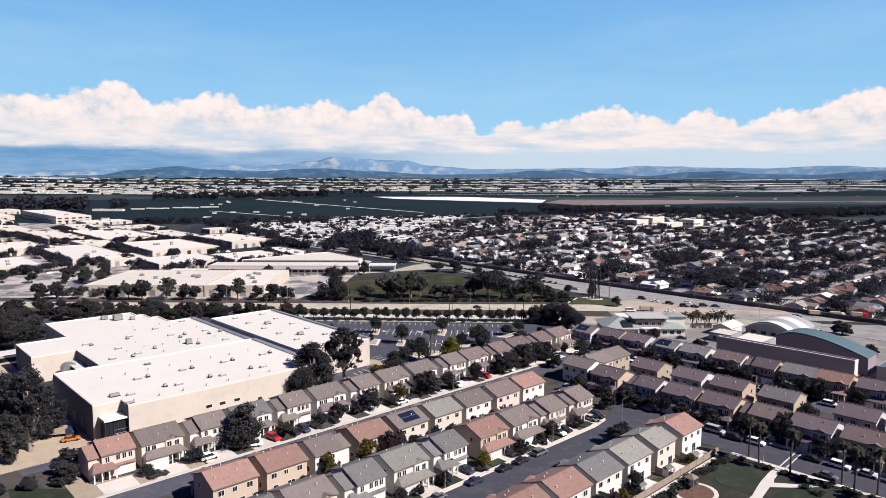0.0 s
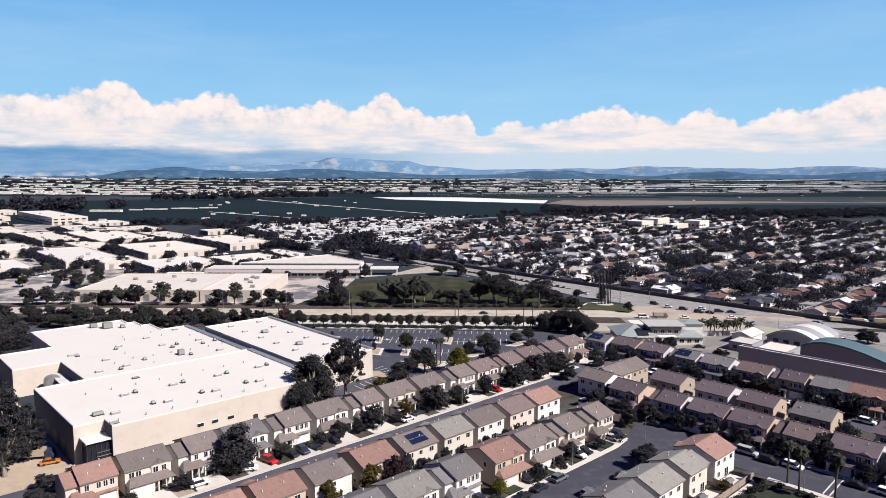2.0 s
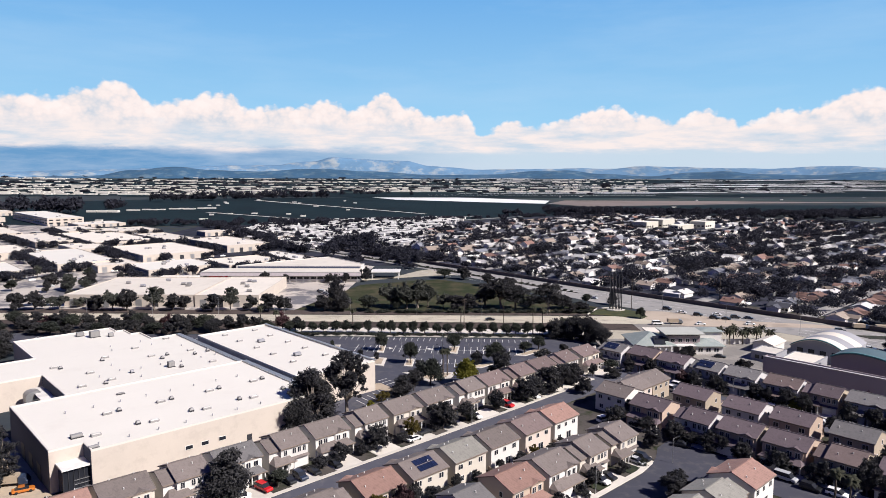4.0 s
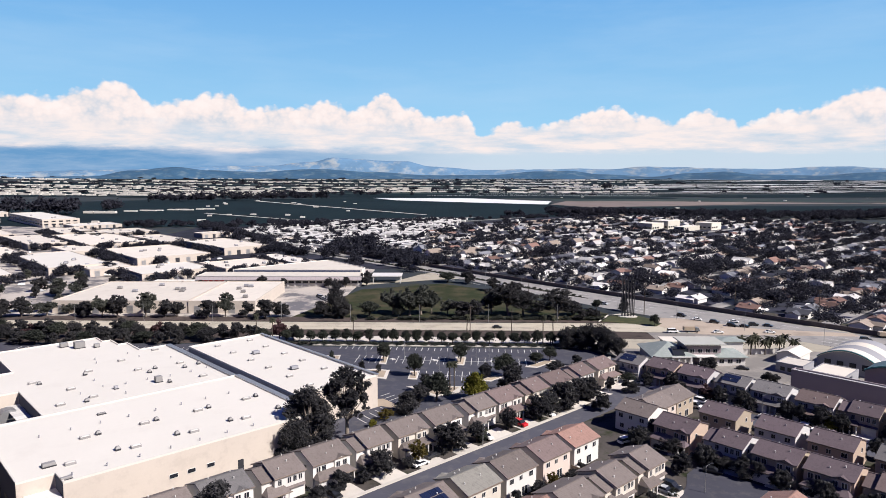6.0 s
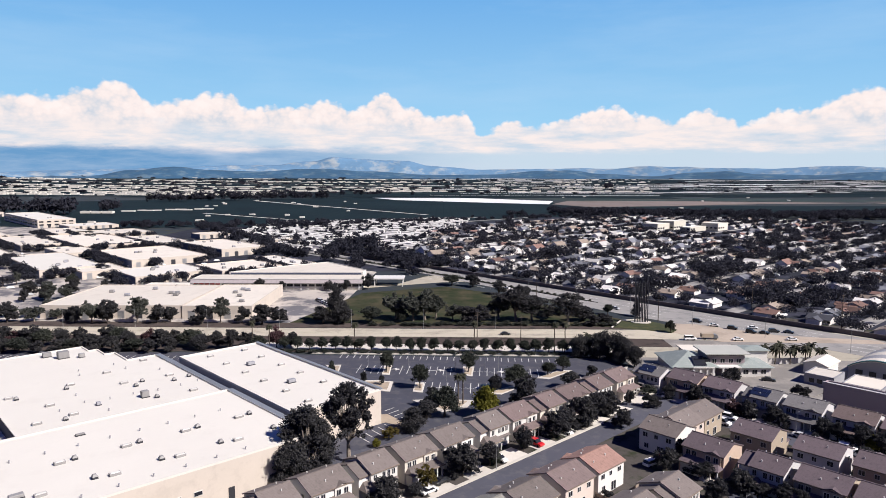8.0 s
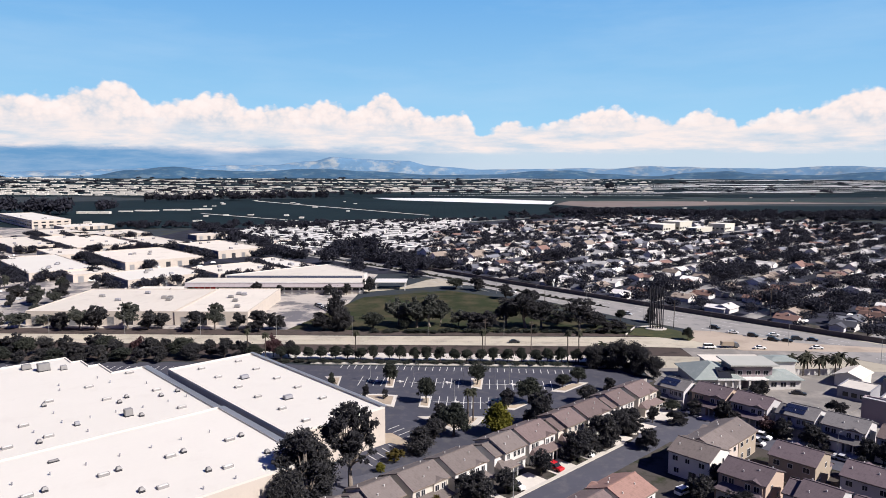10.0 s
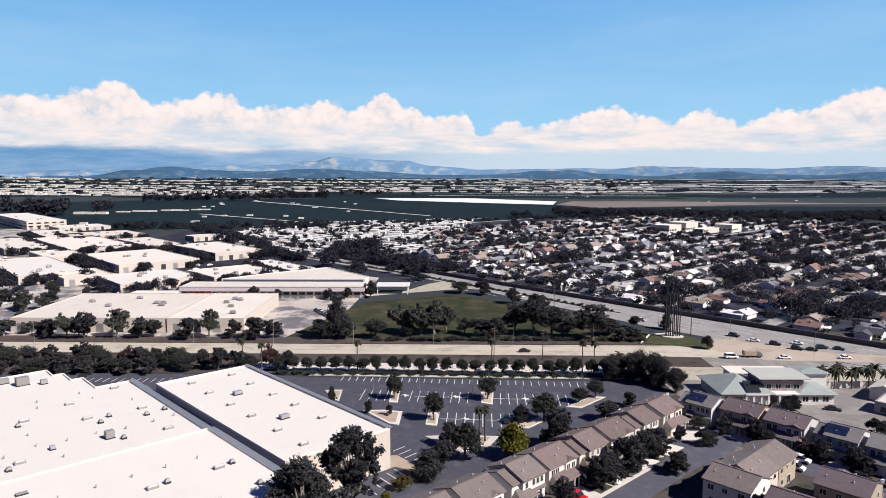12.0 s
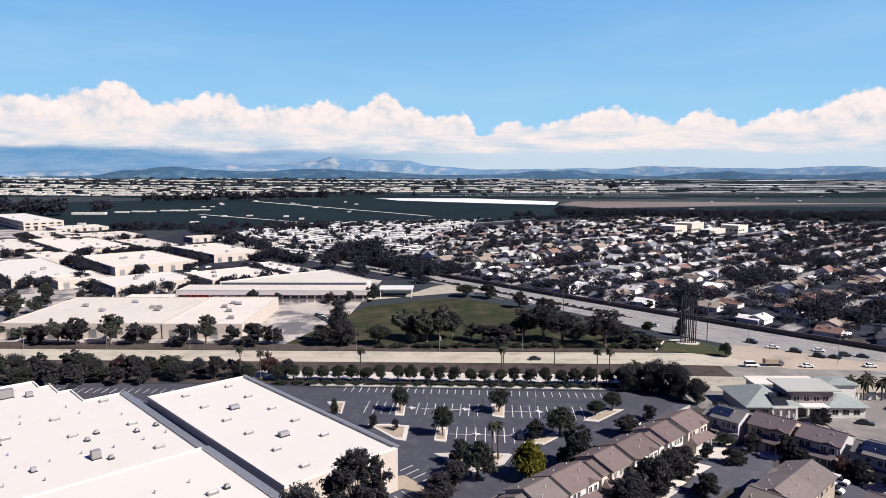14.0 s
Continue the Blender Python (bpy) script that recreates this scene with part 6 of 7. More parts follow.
def utility_pole(x, y, height):
    s = thing("utility_pole", pose(x, y, 0, 0, 0, 30), "tall brown wooden utility pole with crossarms", "utility pole", "utility poles")
    part("pole", tube(B(), (0, 0, -0.2), (0, 0, height), 0.2, 0.13, 7), BARK, s)
    for z in (0.6, 1.6):
        part("crossarm", box(B(), -1.3, 1.3, -.08, .08, height - z, height - z + 0.16), BARK, s)


for x, y, h in ((105.5, 391, 16.5), (33, 350.8, 12), (14.0, 350.5, 13), (52, 440, 15), (185, 372, 17), (164, 418, 14)):
    utility_pole(x, y, h)
for x, y in ((-13.5, 306), (-28.6, 306.5), (3.6, 305.4), (19.5, 304), (0.2, 285.6), (14.5, 304.2)):
    street_lamp(x, y, 7.0, 1.0, 0, "white car park lamp post")
for a, b in ((178, 100.5), (150, 104.2), (110, 104.2), (236.4, 110), (160, 153.6), (200, 154), (178.2, 60)):
    street_lamp(*G(a, b), 6.5, 1.4, 20)
for k in range(9):
    street_lamp(*G(347.5 + max(0, k - 5) * 4, 130 + 34 * k), 9.5, 2.5, 43)
for k in range(8):
    street_lamp(-180 + 34 * k, 375.5 - 0.02 * k, 9.0, 2.4, -90)

# ---- car park markings, islands ----
LINE_ME = None


def bay_line(x, y, length, turn, parent):
    global LINE_ME
    if LINE_ME is None:
        first = part("bay_line", box(B(), -0.09, 0.09, -0.5, 0.5, 0, 0.02), PAINT, parent)
        LINE_ME = first.data
        ob = first
    else:
        ob = piece("bay_line", LINE_ME, parent, Matrix())
    ob.matrix_basis = pose(x, y, 0.045, 0, 0, turn) @ Matrix.Diagonal((1.35, length, 1, 1))
    return ob


LOT = bpy.data.objects["car_park"]


def lot(u, v):
    """Along the rows of bays and away from the town."""
    c, s = math.cos(radians(-4.6)), math.sin(radians(-4.6))
    return (-5.2 + u * c - v * s, 280.5 + u * s + v * c)


for k in range(-1, 9):
    bay_line(*lot(2.65 * k, 5.6), 10.8, -3.5, LOT)
for k in list(range(-11, -6)) + list(range(-5, 3)) + list(range(5, 15)):
    bay_line(*lot(2.65 * k, 25.2), 10.6, -4, LOT)
for u0, u1 in ((-30, -17.5), (-12, 6), (12.5, 36)):
    bay_line(*lot((u0 + u1) / 2, 25.2), u1 - u0, 86, LOT)
bay_line(*lot(10, 5.6), 24, 86, LOT)
for k in range(-15, 19):
    bay_line(*lot(2.65 * k, 42.0), 4.8, -4, LOT)
for k in range(4):
    bay_line(-17.5 + 1.65 * k, 264.1 - 2.15 * k, 4.3, -42, LOT)
for k in range(5):
    bay_line(-16.4 - 1.5 * k, 249.8 - 2.4 * k, 5.0, 39, LOT)
for k in range(30):
    bay_line(-176 + 2.75 * k, 324.5 - 0.05 * k, 4.6, -3, bpy.data.objects["car_park_west"])
for u, v in ((-23.2, 25), (-15.2, 25.2), (1.2, 25.2), (23.6, 25.0), (5.3, 5.6), (16, 5.6)):
    x, y = lot(u, v)
    slab("lamp_base", [(x - 1.3, y), (x - .35, y - .35), (x, y - 1.3), (x + .35, y - .35), (x + 1.3, y), (x + .35, y + .35), (x, y + 1.3), (x - .35, y + .35)], 0, 0.4, TRIM, "white concrete lamp base in the car park", "lamp base")

ISLANDS = (((-23.0, 300.6), (-23.0, 311.6), (-20.2, 312.0), (-20.2, 300.0)), ((6.2, 299.8), (6.6, 310.8), (10.9, 310.6), (9.6, 298.2)), ((-11.0, 281.2), (-10.5, 291), (-7.4, 291), (-7.7, 280.2)), ((13.3, 279.4), (18.3, 278.4), (25.8, 286.6), (22.8, 287.4)),
           ((32.4, 296.4), (36.6, 295.2), (47.0, 305.8), (42.4, 306.4)), ((-45.4, 312.5), (-39.5, 312.8), (-39.0, 301.4), (-40.6, 302.6)), ((-30.4, 293.2), (-23.9, 293.4), (-18.2, 292), (-18.6, 280.8), (-21.6, 282)), ((-11.0, 272.6), (-0.4, 273.4), (9.4, 272.4), (6.6, 266), (-1.4, 261.6)))
for pts in ISLANDS:
    isl = slab("planting_island", list(pts), -0.2, 0.2, CONCRETE, "pale raised kerb island in the car park", "kerb")
    c = sum((Vector(p) for p in pts), Vector((0, 0))) / len(pts)
    part("planting_bed", prism(B(), [tuple(c + (Vector(p) - c) * 0.72) for p in pts], 0.0, 0.235), TAN_PAVE, isl, "tan bark planting bed")

# ---- industrial district ----


def works(name, x, y, w, d, turn, height, roof, label, doors=0, left=SHADE_AND_LINK_SLATE, units=4):
    """A flat-roofed hall, with its own origin at the middle of its floor."""
    h = thing(name, pose(x, y, 0, 0, 0, turn), label, "industrial building", "halls of the industrial district")
    block(h, [(-w / 2, -d / 2), (w / 2, -d / 2), (w / 2, d / 2), (-w / 2, d / 2)], height - 0.5, 0.5, TILT_UP, roof)
    # slate sheet paints in the shade of the wall turned from the sun
    part("side_cladding", box(B(), -w / 2 - 0.12, -w / 2, -d / 2 + 0.5, d / 2 - 0.5, 0, height - 1.0), left, h, "sheet with painted-in shade on the side wall")
    for k in range(units):
        roof_unit(h, rt.uniform(-.35, .35) * w, rt.uniform(-.35, .35) * d, height - 0.38, 2.4, 2.0, 1.4, k % 3 == 0)
    n = int(w // 9)
    for k in range(n):
        part("loading_door", box(B(), -w / 2 + 3 + 9 * k, -w / 2 + 6.4 + 9 * k, -d / 2 - 0.1, -d / 2, 0, 4), DARK_METAL if k % 2 else METAL, h)
    return h


works("industrial_hall", -167.5, 428, 71, 64, 0, 6.6, ROOF_PALE, "broad pale hall with a flat cream roof", units=6)
works("industrial_hall", -114, 428.5, 35, 66, 0, 6.6, ROOF_PALE, "pale hall with a flat cream roof", units=5)
for x, y, w, d, h, m in ((-196, 527, 50, 46, 6.1, ROOF_WHITE), (-150, 553, 46, 44, 6.1, ROOF_PALE), (-126, 590, 20, 62, 5.3, ROOF_WHITE), (-208, 696, 44, 90, 6.8, ROOF_PALE), (-249, 632, 60, 92, 6.1, ROOF_PALE), (-300, 577, 42, 110, 6.1, ROOF_WHITE),
                         (-357, 750, 56, 140, 6.1, ROOF_PALE), (-414, 735, 36, 110, 6.1, ROOF_PALE), (-292, 752, 32, 92, 6.1, ROOF_PALE), (-250, 545, 30, 40, 5.3, ROOF_PALE), (-320, 500, 44, 60, 6.1, ROOF_WHITE)):
    works("industrial_hall", x, y, w, d, 43, h, m, "pale industrial hall with flat roof and shade-toned side wall")
for x, y, w, d, h, m in ((-475, 968, 60, 50, 4.6, ROOF_WHITE), (-380, 838, 70, 60, 6.1, ROOF_PALE), (-440, 850, 40, 80, 6.1, ROOF_PALE), (-470, 690, 40, 120, 6.1, ROOF_PALE), (-520, 800, 60, 100, 6.8, ROOF_PALE), (-640, 940, 70, 120, 6.8, ROOF_WHITE), (-720, 1060, 80, 120, 6.8, ROOF_PALE),
                         (-330, 660, 30, 60, 5.3, ROOF_PALE), (-385, 620, 40, 70, 6.1, ROOF_PALE), (-560, 700, 60, 80, 6.1, ROOF_PALE), (-660, 790, 70, 70, 6.1, ROOF_PALE), (-800, 1200, 90, 90, 7.6, ROOF_WHITE), (-260, 836, 50, 24, 5.3, ROOF_PALE), (-180, 780, 20, 40, 4.6, ROOF_WHITE)):
    works("industrial_hall", x, y, w, d, 43, h, m, "far pale industrial hall with a flat roof", units=2)
office = works("office_block", -592, 1050, 46, 210, 43, 11.0, ROOF_WHITE, "long white two-storey office block with dark windows", left=WALLS[1], units=3)
for z in (3.0, 7.0):
    for k in range(15):
        part("window", box(B(), -23.25, -23.1, -102 + 14 * k, -92 + 14 * k, z, z + 1.8), PANE, office)
        if k < 5:
            part("window", box(B(), -21 + 9 * k, -16 + 9 * k, -105.2, -105.05, z, z + 1.8), PANE, office)

# long depot with red doors and a banded front
depot = thing("depot", pose(0, 0, 0), "long low depot with cream roof and red doors", "industrial building")
block(depot, [(-158, 482), (-52, 482), (-51.5, 499), (-158, 499)], 6.6, 0.3, WALLS[1], ROOF_PALE)
block(depot, [(-140, 499.3), (-53, 499.3), (-52, 510), (-84, 551), (-116, 524)], 8.2, 0.5, WALLS[1], ROOF_PALE, ("upper_wall", "upper_roof"))
part("clerestory", box(B(), -139, -54, 499.05, 499.28, 7.0, 8.1), SHADE_AND_STRIP_SLATE, depot, "dark clerestory strip between the roofs")
part("eave_band", hull(B(), [(-158.6, 479.6, 4.3), (-51.2, 479.6, 4.3), (-51.2, 481.9, 4.3), (-158.6, 481.9, 4.3)], [(-158.6, 481.2, 6.5), (-51.2, 481.2, 6.5), (-51.2, 481.9, 6.5), (-158.6, 481.9, 6.5)]), mat("pink_band", (0.36, 0.32, 0.325), 0.8, 0.1, streaks=(0, 3.0, 0.15)), depot, "sloping dull pink fascia")
part("eave_cap", box(B(), -158.8, -51.0, 480.9, 481.95, 6.5, 6.75), TRIM, depot, "white eave cap")
part("sill_band", box(B(), -158.2, -51.6, 481.5, 481.95, 0.9, 1.9), TRIM, depot, "white wall band under the windows")
part("window_band", box(B(), -140, -52, 481.7, 481.95, 2.0, 3.4), PANE, depot, "dark window band")
for k in range(20):
    part("pier", box(B(), -140.4 + 4.55 * k, -139.6 + 4.55 * k, 481.4, 481.75, 0, 4.4), TRIM, depot)
for k in range(5):
    part("red_door", box(B(), -157 + 3.4 * k, -154.2 + 3.4 * k, 481.5, 481.9, 0.3, 4.2), RED_PAINT, depot, "bright red roller door")
shed = thing("depot_annex", pose(-160, 470, 0, 0, 0, 0), "low cream store with red doors", "industrial building")
block(shed, [(-22, -4), (2, -4), (2, 8), (-22, 8)], 4.6, 0.4, WALLS[1], ROOF_PALE)
for k in range(4):
    part("red_door", box(B(), -14 + 3.8 * k, -11.4 + 3.8 * k, -4.12, -4.0, 0.3, 3.6), RED_PAINT, shed, "bright red roller door")
part("canopy_roof", box(B(), -46, -26, 494, 508, 4.6, 5.2), TRIM, thing("fuel_canopy", pose(0, 0, 0), "white flat canopy beside the depot", "canopy"))
for x in (-45, -27):
    for y in (495, 507):
        part("canopy_post", box(B(), x - .25, x + .25, y - .25, y + .25, -0.2, 4.6), TRIM, bpy.data.objects["fuel_canopy"])

# school on the far side of the houses
school = thing("school", pose(314, 942, 0, 0, 0, 43), "cream two-storey school blocks with flat roofs", "school")
for x0, x1, y0, y1, h in ((-44, -14, 14, 36, 9), (-10, 22, 10, 34, 11), (22, 50, -34, -12, 9), (-24, 18, -20, -6, 5.5)):
    block(school, [(x0, y0), (x1, y0), (x1, y1), (x0, y1)], h, 0.5, mat("school_cream", (0.56, 0.53, 0.45), 0.9, 0.08, 0.2), ROOF_WHITE)
    for k in range(int((y1 - y0) // 6)):
        part("window", box(B(), x0 - 0.12, x0 - 0.02, y0 + 1.5 + 6 * k, y0 + 5 + 6 * k, 2.5, 4.5), PANE, school)
        part("window", box(B(), x0 + 1.5 + 6 * k, x0 + 5 + 6 * k, y0 - 0.12, y0 - 0.02, 2.5, 4.5), PANE, school)
slab("field_school", gpts((850, 520), (930, 520), (930, 600), (850, 600)), -0.5, 0.0, MEADOW, "dry green school playing field", "field")

# ---- housing quarter beyond the main road ----


def bungalow_proto(kind):
    h = new("bungalow")
    w, d, e, r = 7.0, 4.6, 2.9, 4.9
    gable_body(h, -w, w - 3, d, e, r)
    gable_roof(h, -w, w - 3, d, e, r, 0.6, 0.5, plain=True)
    wing = gable_body(h, -d - 4.2, 2.4, 3.3, 2.7, 4.2, "wing_wall")
    wroof = gable_roof(h, -d - 4.2, 2.4, 3.3, 2.7, 4.2, 0.5, 0.5, name="wing_roof", plain=True)
    for o in (wing, wroof):
        o.matrix_basis = pose(w - 4.6 if kind else -w + 4.4, 0, 0, 0, 0, 90)
    gx = w - 4.6 if kind else -w + 4.4
    part("garage_door", box(B(), gx - 2.3, gx + 2.3, -d - 4.3, -d - 4.2, 0, 2.2), TRIM, h)
    part("chimney", box(B(), -w * .3 - .4, -w * .3 + .4, 0.8, 1.6, 2.5, 5.6), BLOCK_WALL, h)
    for x in ((-4.6, -2.0) if kind else (0.4, 2.6)):
        part("window", box(B(), x, x + 1.7, -d - 0.08, -d + .01, 1.0, 2.2), PANE, h)
    return h


BUNGALOWS = [bungalow_proto(k) for k in (0, 1)]
FAR_NAMES = ("pale shingle", "grey shingle", "buff shingle", "rust tile", "dark shingle")
spots = []
rb = random.Random(77)
a = 396.0
for row in range(46):
    b_street = 84 + 58.0 * (row // 2)
    b = b_street + (14 if row % 2 else -14)
    a = 394 + rb.uniform(0, 8)
    while a < 1130:
        x, y = G(a, b)
        edge = min(1190 + 60 * math.sin(x / 130), 1095 + 0.45 * max(x, 0))
        in_school = 820 < a < 935 and 400 < b < 520
        if -20 + (y - 560) * -0.06 + max(0, y - 780) * 0.24 < x < 0.70 * y + 30 and y < edge and b < 700 and not in_school and rb.random() > 0.04 and a > 392 + max(0, b - 240) * 0.03:
            spots.append((*G(a, b + rb.uniform(-3, 3)), a, b, 180 if row % 2 else 0))
        a += rb.uniform(14.5, 20.0)
spots.sort(key=lambda s: s[1] + 0.25 * abs(s[0]))
mixw = (0, 0, 0, 0, 1, 1, 2, 2, 3, 4)
for n, (x, y, a, b, turn) in enumerate(spots[:110]):
    h = copy_thing(BUNGALOWS[rb.randrange(2)], pose(x, y, 0, 0, 0, 43 + turn + rb.choice((0, 0, 0, 90)) + rb.uniform(-2, 2)))
    h.scale = (0.95, 0.95, 0.82)
    r = rb.choice(mixw if b > 230 else (0, 2, 3, 3, 2, 1, 0, 4))
    tagged(h, f"single-storey house with {FAR_NAMES[r]} roof and garage wing", "house", "houses beyond the main road")
    for o in h.children:
        if o.name.startswith(("roof.", "wing_roof")):
            paint(o, FAR_ROOFS[r])
        elif o.name.startswith(("wall", "wing_wall")):
            paint(o, FAR_WALL)


def stack(templates, rows, lift=False):
    """Copies a small mesh (verts, faces) to many poses, as one set of verts and faces."""
    verts, faces, n = [], [], 0
    v0, f0 = templates
    v0 = np.array(v0, float)
    for x, y, turn, sx, sy, sz in rows:
        c, s = math.cos(radians(turn)), math.sin(radians(turn))
        v = v0 * (sx, sy, sz)
        verts.append(np.stack([x + c * v[:, 0] - s * v[:, 1], y + s * v[:, 0] + c * v[:, 1], v[:, 2] + (rise(x, y) if lift else 0)], 1))
        faces += [tuple(i + n for i in f) for f in f0]
        n += len(v0)
    return np.concatenate(verts).tolist(), faces


def stuff(name, data, material, label, category):
    me = bpy.data.meshes.new(name)
    me.from_pydata(data[0], [], data[1])
    me.materials.append(material)
    return tagged(new(name, me), label, category, "", "stuff")


BODY = ([(-6, -4.4, -.3), (6, -4.4, -.3), (6, 4.4, -.3), (-6, 4.4, -.3), (-6, -4.4, 2.9), (6, -4.4, 2.9), (6, 4.4, 2.9), (-6, 4.4, 2.9), (-6, 0, 4.8), (6, 0, 4.8), (1, -9, -.3), (5.5, -9, -.3), (5.5, -9, 2.7), (1, -9, 2.7), (3.2, -9, 3.9), (1, -4.4, -.3), (5.5, -4.4, -.3), (5.5, -4.4, 2.7), (1, -4.4, 2.7)],
        [(0, 1, 5, 4), (2, 3, 7, 6), (1, 2, 6, 9, 5), (3, 0, 4, 8, 7), (10, 11, 12, 14, 13), (11, 16, 17, 12), (15, 10, 13, 18)])
ROOF = ([(-6.5, -5.1, 2.75), (6.5, -5.1, 2.75), (6.5, 0, 5.0), (-6.5, 0, 5.0), (-6.5, 5.1, 2.75), (6.5, 5.1, 2.75), (0.5, -9.6, 2.65), (3.25, -9.6, 4.1), (6.0, -9.6, 2.65), (0.5, -2, 2.65), (3.25, -2, 4.1), (6.0, -2, 2.65)],
        [(0, 1, 2, 3), (3, 2, 5, 4), (6, 7, 10, 9), (7, 8, 11, 10)])
far = [(x, y, 43 + turn + rb.choice((0, 0, 0, 90)), rb.uniform(.9, 1.2), rb.uniform(.85, 1.1), rb.uniform(.72, .95) if rb.random() > .08 else 1.5) for x, y, a, b, turn in spots[110:]]
stuff("far_house_wall", stack(BODY, far), FAR_WALL, "walls of many far single-storey houses", "house")
for k, r in enumerate(FAR_ROOFS):
    rows = [row for i, row in enumerate(far) if mixw[(i * 7) % 10] == k]
    stuff("far_house_roof", stack(ROOF, rows), r, f"many far {FAR_NAMES[k]} roofs", "roof")

# streets of the quarter, seen between the roofs
for k in range(14):
    b = 84 + 58 * k
    a1 = min(1130, (1210 - b * CG) / SG)
    if a1 > 420:
        slab("street_quarter", gpts((384, b - 4), (a1, b - 4), (a1, b + 4), (384, b + 4)), -0.4, 0.0, ROAD_MAIN, "pale residential street", "road")

# mobile homes with white roofs
homes = []
for j in range(48):
    y0 = 640 + 11.6 * j
    for i in range(26):
        x, y = -300 + 18.6 * i + 7.0 * (j % 3) + rb.uniform(-2, 2), y0 + rb.uniform(-1.5, 1.5)
        west = -104 - (y - 640) * 0.78 if y < 850 else -266 + (y - 850) * 0.15
        north = 1060 + 0.36 * (x + 232)
        if west < x < -16 + max(0, y - 800) * 0.16 and y < north and rb.random() > 0.22 and not (-120 < x < -10 and y < 700):
            homes.append((x, y, 74 + rb.uniform(-5, 5)))
homes.sort(key=lambda s: s[1])


def mobile_home():
    h = new("mobile_home")
    part("wall", box(B(), -2.3, 2.3, -7, 7, -0.3, 2.9), FAR_WALL, h)
    bm = hull(B(), [(-2.6, -7.3, 2.9), (2.6, -7.3, 2.9), (2.6, 7.3, 2.9), (-2.6, 7.3, 2.9)], [(-0.1, -7.3, 3.5), (0.1, -7.3, 3.5), (0.1, 7.3, 3.5), (-0.1, 7.3, 3.5)])
    part("roof", bm, MOBILE_ROOF, h)
    return h


MOBILE_ROOF = mat("mobile_home_roof", (0.58, 0.565, 0.535), 0.7, 0.2, 0.05, 0.6, rnd=0.3)
MOBILE = mobile_home()
for x, y, turn in homes[:50]:
    tagged(copy_thing(MOBILE, pose(x, y, 0, 0, 0, turn)), "white mobile home with a low pitched metal roof", "mobile home", "mobile homes")
HOME_T = ([(-2.5, -7, -.3), (2.5, -7, -.3), (2.5, 7, -.3), (-2.5, 7, -.3), (-2.5, -7, 2.9), (2.5, -7, 2.9), (2.5, 7, 2.9), (-2.5, 7, 2.9), (0, -7, 3.5), (0, 7, 3.5)],
          [(0, 1, 5, 8, 4), (2, 3, 7, 9, 6), (1, 2, 6, 5), (3, 0, 4, 7), (4, 8, 9, 7), (8, 5, 6, 9)])
stuff("far_mobile_home", stack(HOME_T, [(x, y, t, 1, 1, 1) for x, y, t in homes[50:]]), MOBILE_ROOF, "many far white mobile homes", "mobile home")

# far buildings across the plain
BOX_T = ([(-1, -1, -.3), (1, -1, -.3), (1, 1, -.3), (-1, 1, -.3), (-1, -1, 1), (1, -1, 1), (1, 1, 1), (-1, 1, 1)], [(0, 1, 5, 4), (1, 2, 6, 5), (2, 3, 7, 6), (3, 0, 4, 7), (4, 5, 6, 7)])
rows = []
for k in range(1700):
    y = rb.choice((2290, 2380, 2520, 2680, 2700, 2900, 3060, 3100, 3400, 3700, 3780, 4100)) + rb.uniform(-22, 22)
    x = rb.uniform(-0.72, -0.02) * y if k % 5 else rb.uniform(-0.1, 0.30) * y
    if y < 2550 and x > -560:
        continue
    rows.append((x, y, rb.uniform(-8, 8), rb.uniform(3, 16) * (2.2 if k % 9 == 0 else 1), rb.uniform(2.5, 7), rb.uniform(2.5, 6.5)))
stuff("far_building", stack(BOX_T, rows, True), ROOF_WHITE, "many far white buildings across the plain", "building")
rows = [(rb.uniform(-560, -180) if k < 18 else rb.uniform(200, 1500), rb.uniform(1050, 1900) if k < 18 else rb.uniform(1500, 2300), 0, rb.uniform(2, 6), rb.uniform(2, 4), rb.uniform(1.5, 2.5)) for k in range(26)]
stuff("far_shed", stack(BOX_T, rows), ROOF_WHITE, "small white sheds in the fields", "shed")
rows = [(-600 + 15 * k, 1365 + 9 * k + rb.uniform(-14, 14), 0, rb.uniform(6, 13), 3, 2.2) for k in range(9)] + [(-650 + 20 * k, 1297, 0, 9, 5, 4) for k in range(3)]
stuff("far_shed_row", stack(BOX_T, rows), ROOF_WHITE, "long white farm sheds in the field", "shed")

# ---- far woods and garden trees ----


def woods(name, rows, leaf, count, material, label, seed):
    """Crowns of leaf sprays on short trunks: x, y, radius, height."""
    r = np.random.RandomState(seed)
    vv = []
    for x, y, rad, h in rows:
        n = int(count * 1.7)
        lobes = r.normal(size=(6, 3)) * [0.42, 0.42, 0.24]
        c = lobes[r.randint(0, 6, n)]
        w = r.normal(size=(n, 3))
        w /= np.linalg.norm(w, axis=1)[:, None]
        p = (c + w * (0.22 + 0.40 * r.rand(n, 1) ** 0.7)) * [rad, rad, h * 0.42] + [x, y, h * 0.56 + rise(x, y)]
        p[:, 2] = np.maximum(p[:, 2], 0.4 + rise(x, y))
        a, b = r.normal(size=(n, 3)), r.normal(size=(n, 3))
        a *= (leaf * rad * 0.26 / np.linalg.norm(a, axis=1))[:, None]
        b *= (leaf * rad * 0.19 / np.linalg.norm(b, axis=1))[:, None]
        vv.append(np.stack([p - a, p + a * 0.5 - b, p + a * 0.5 + b], 1).reshape(-1, 3))
    v = np.concatenate(vv)
    return stuff(name, (v.tolist(), np.arange(len(v)).reshape(-1, 3).tolist()), material, label, "trees")


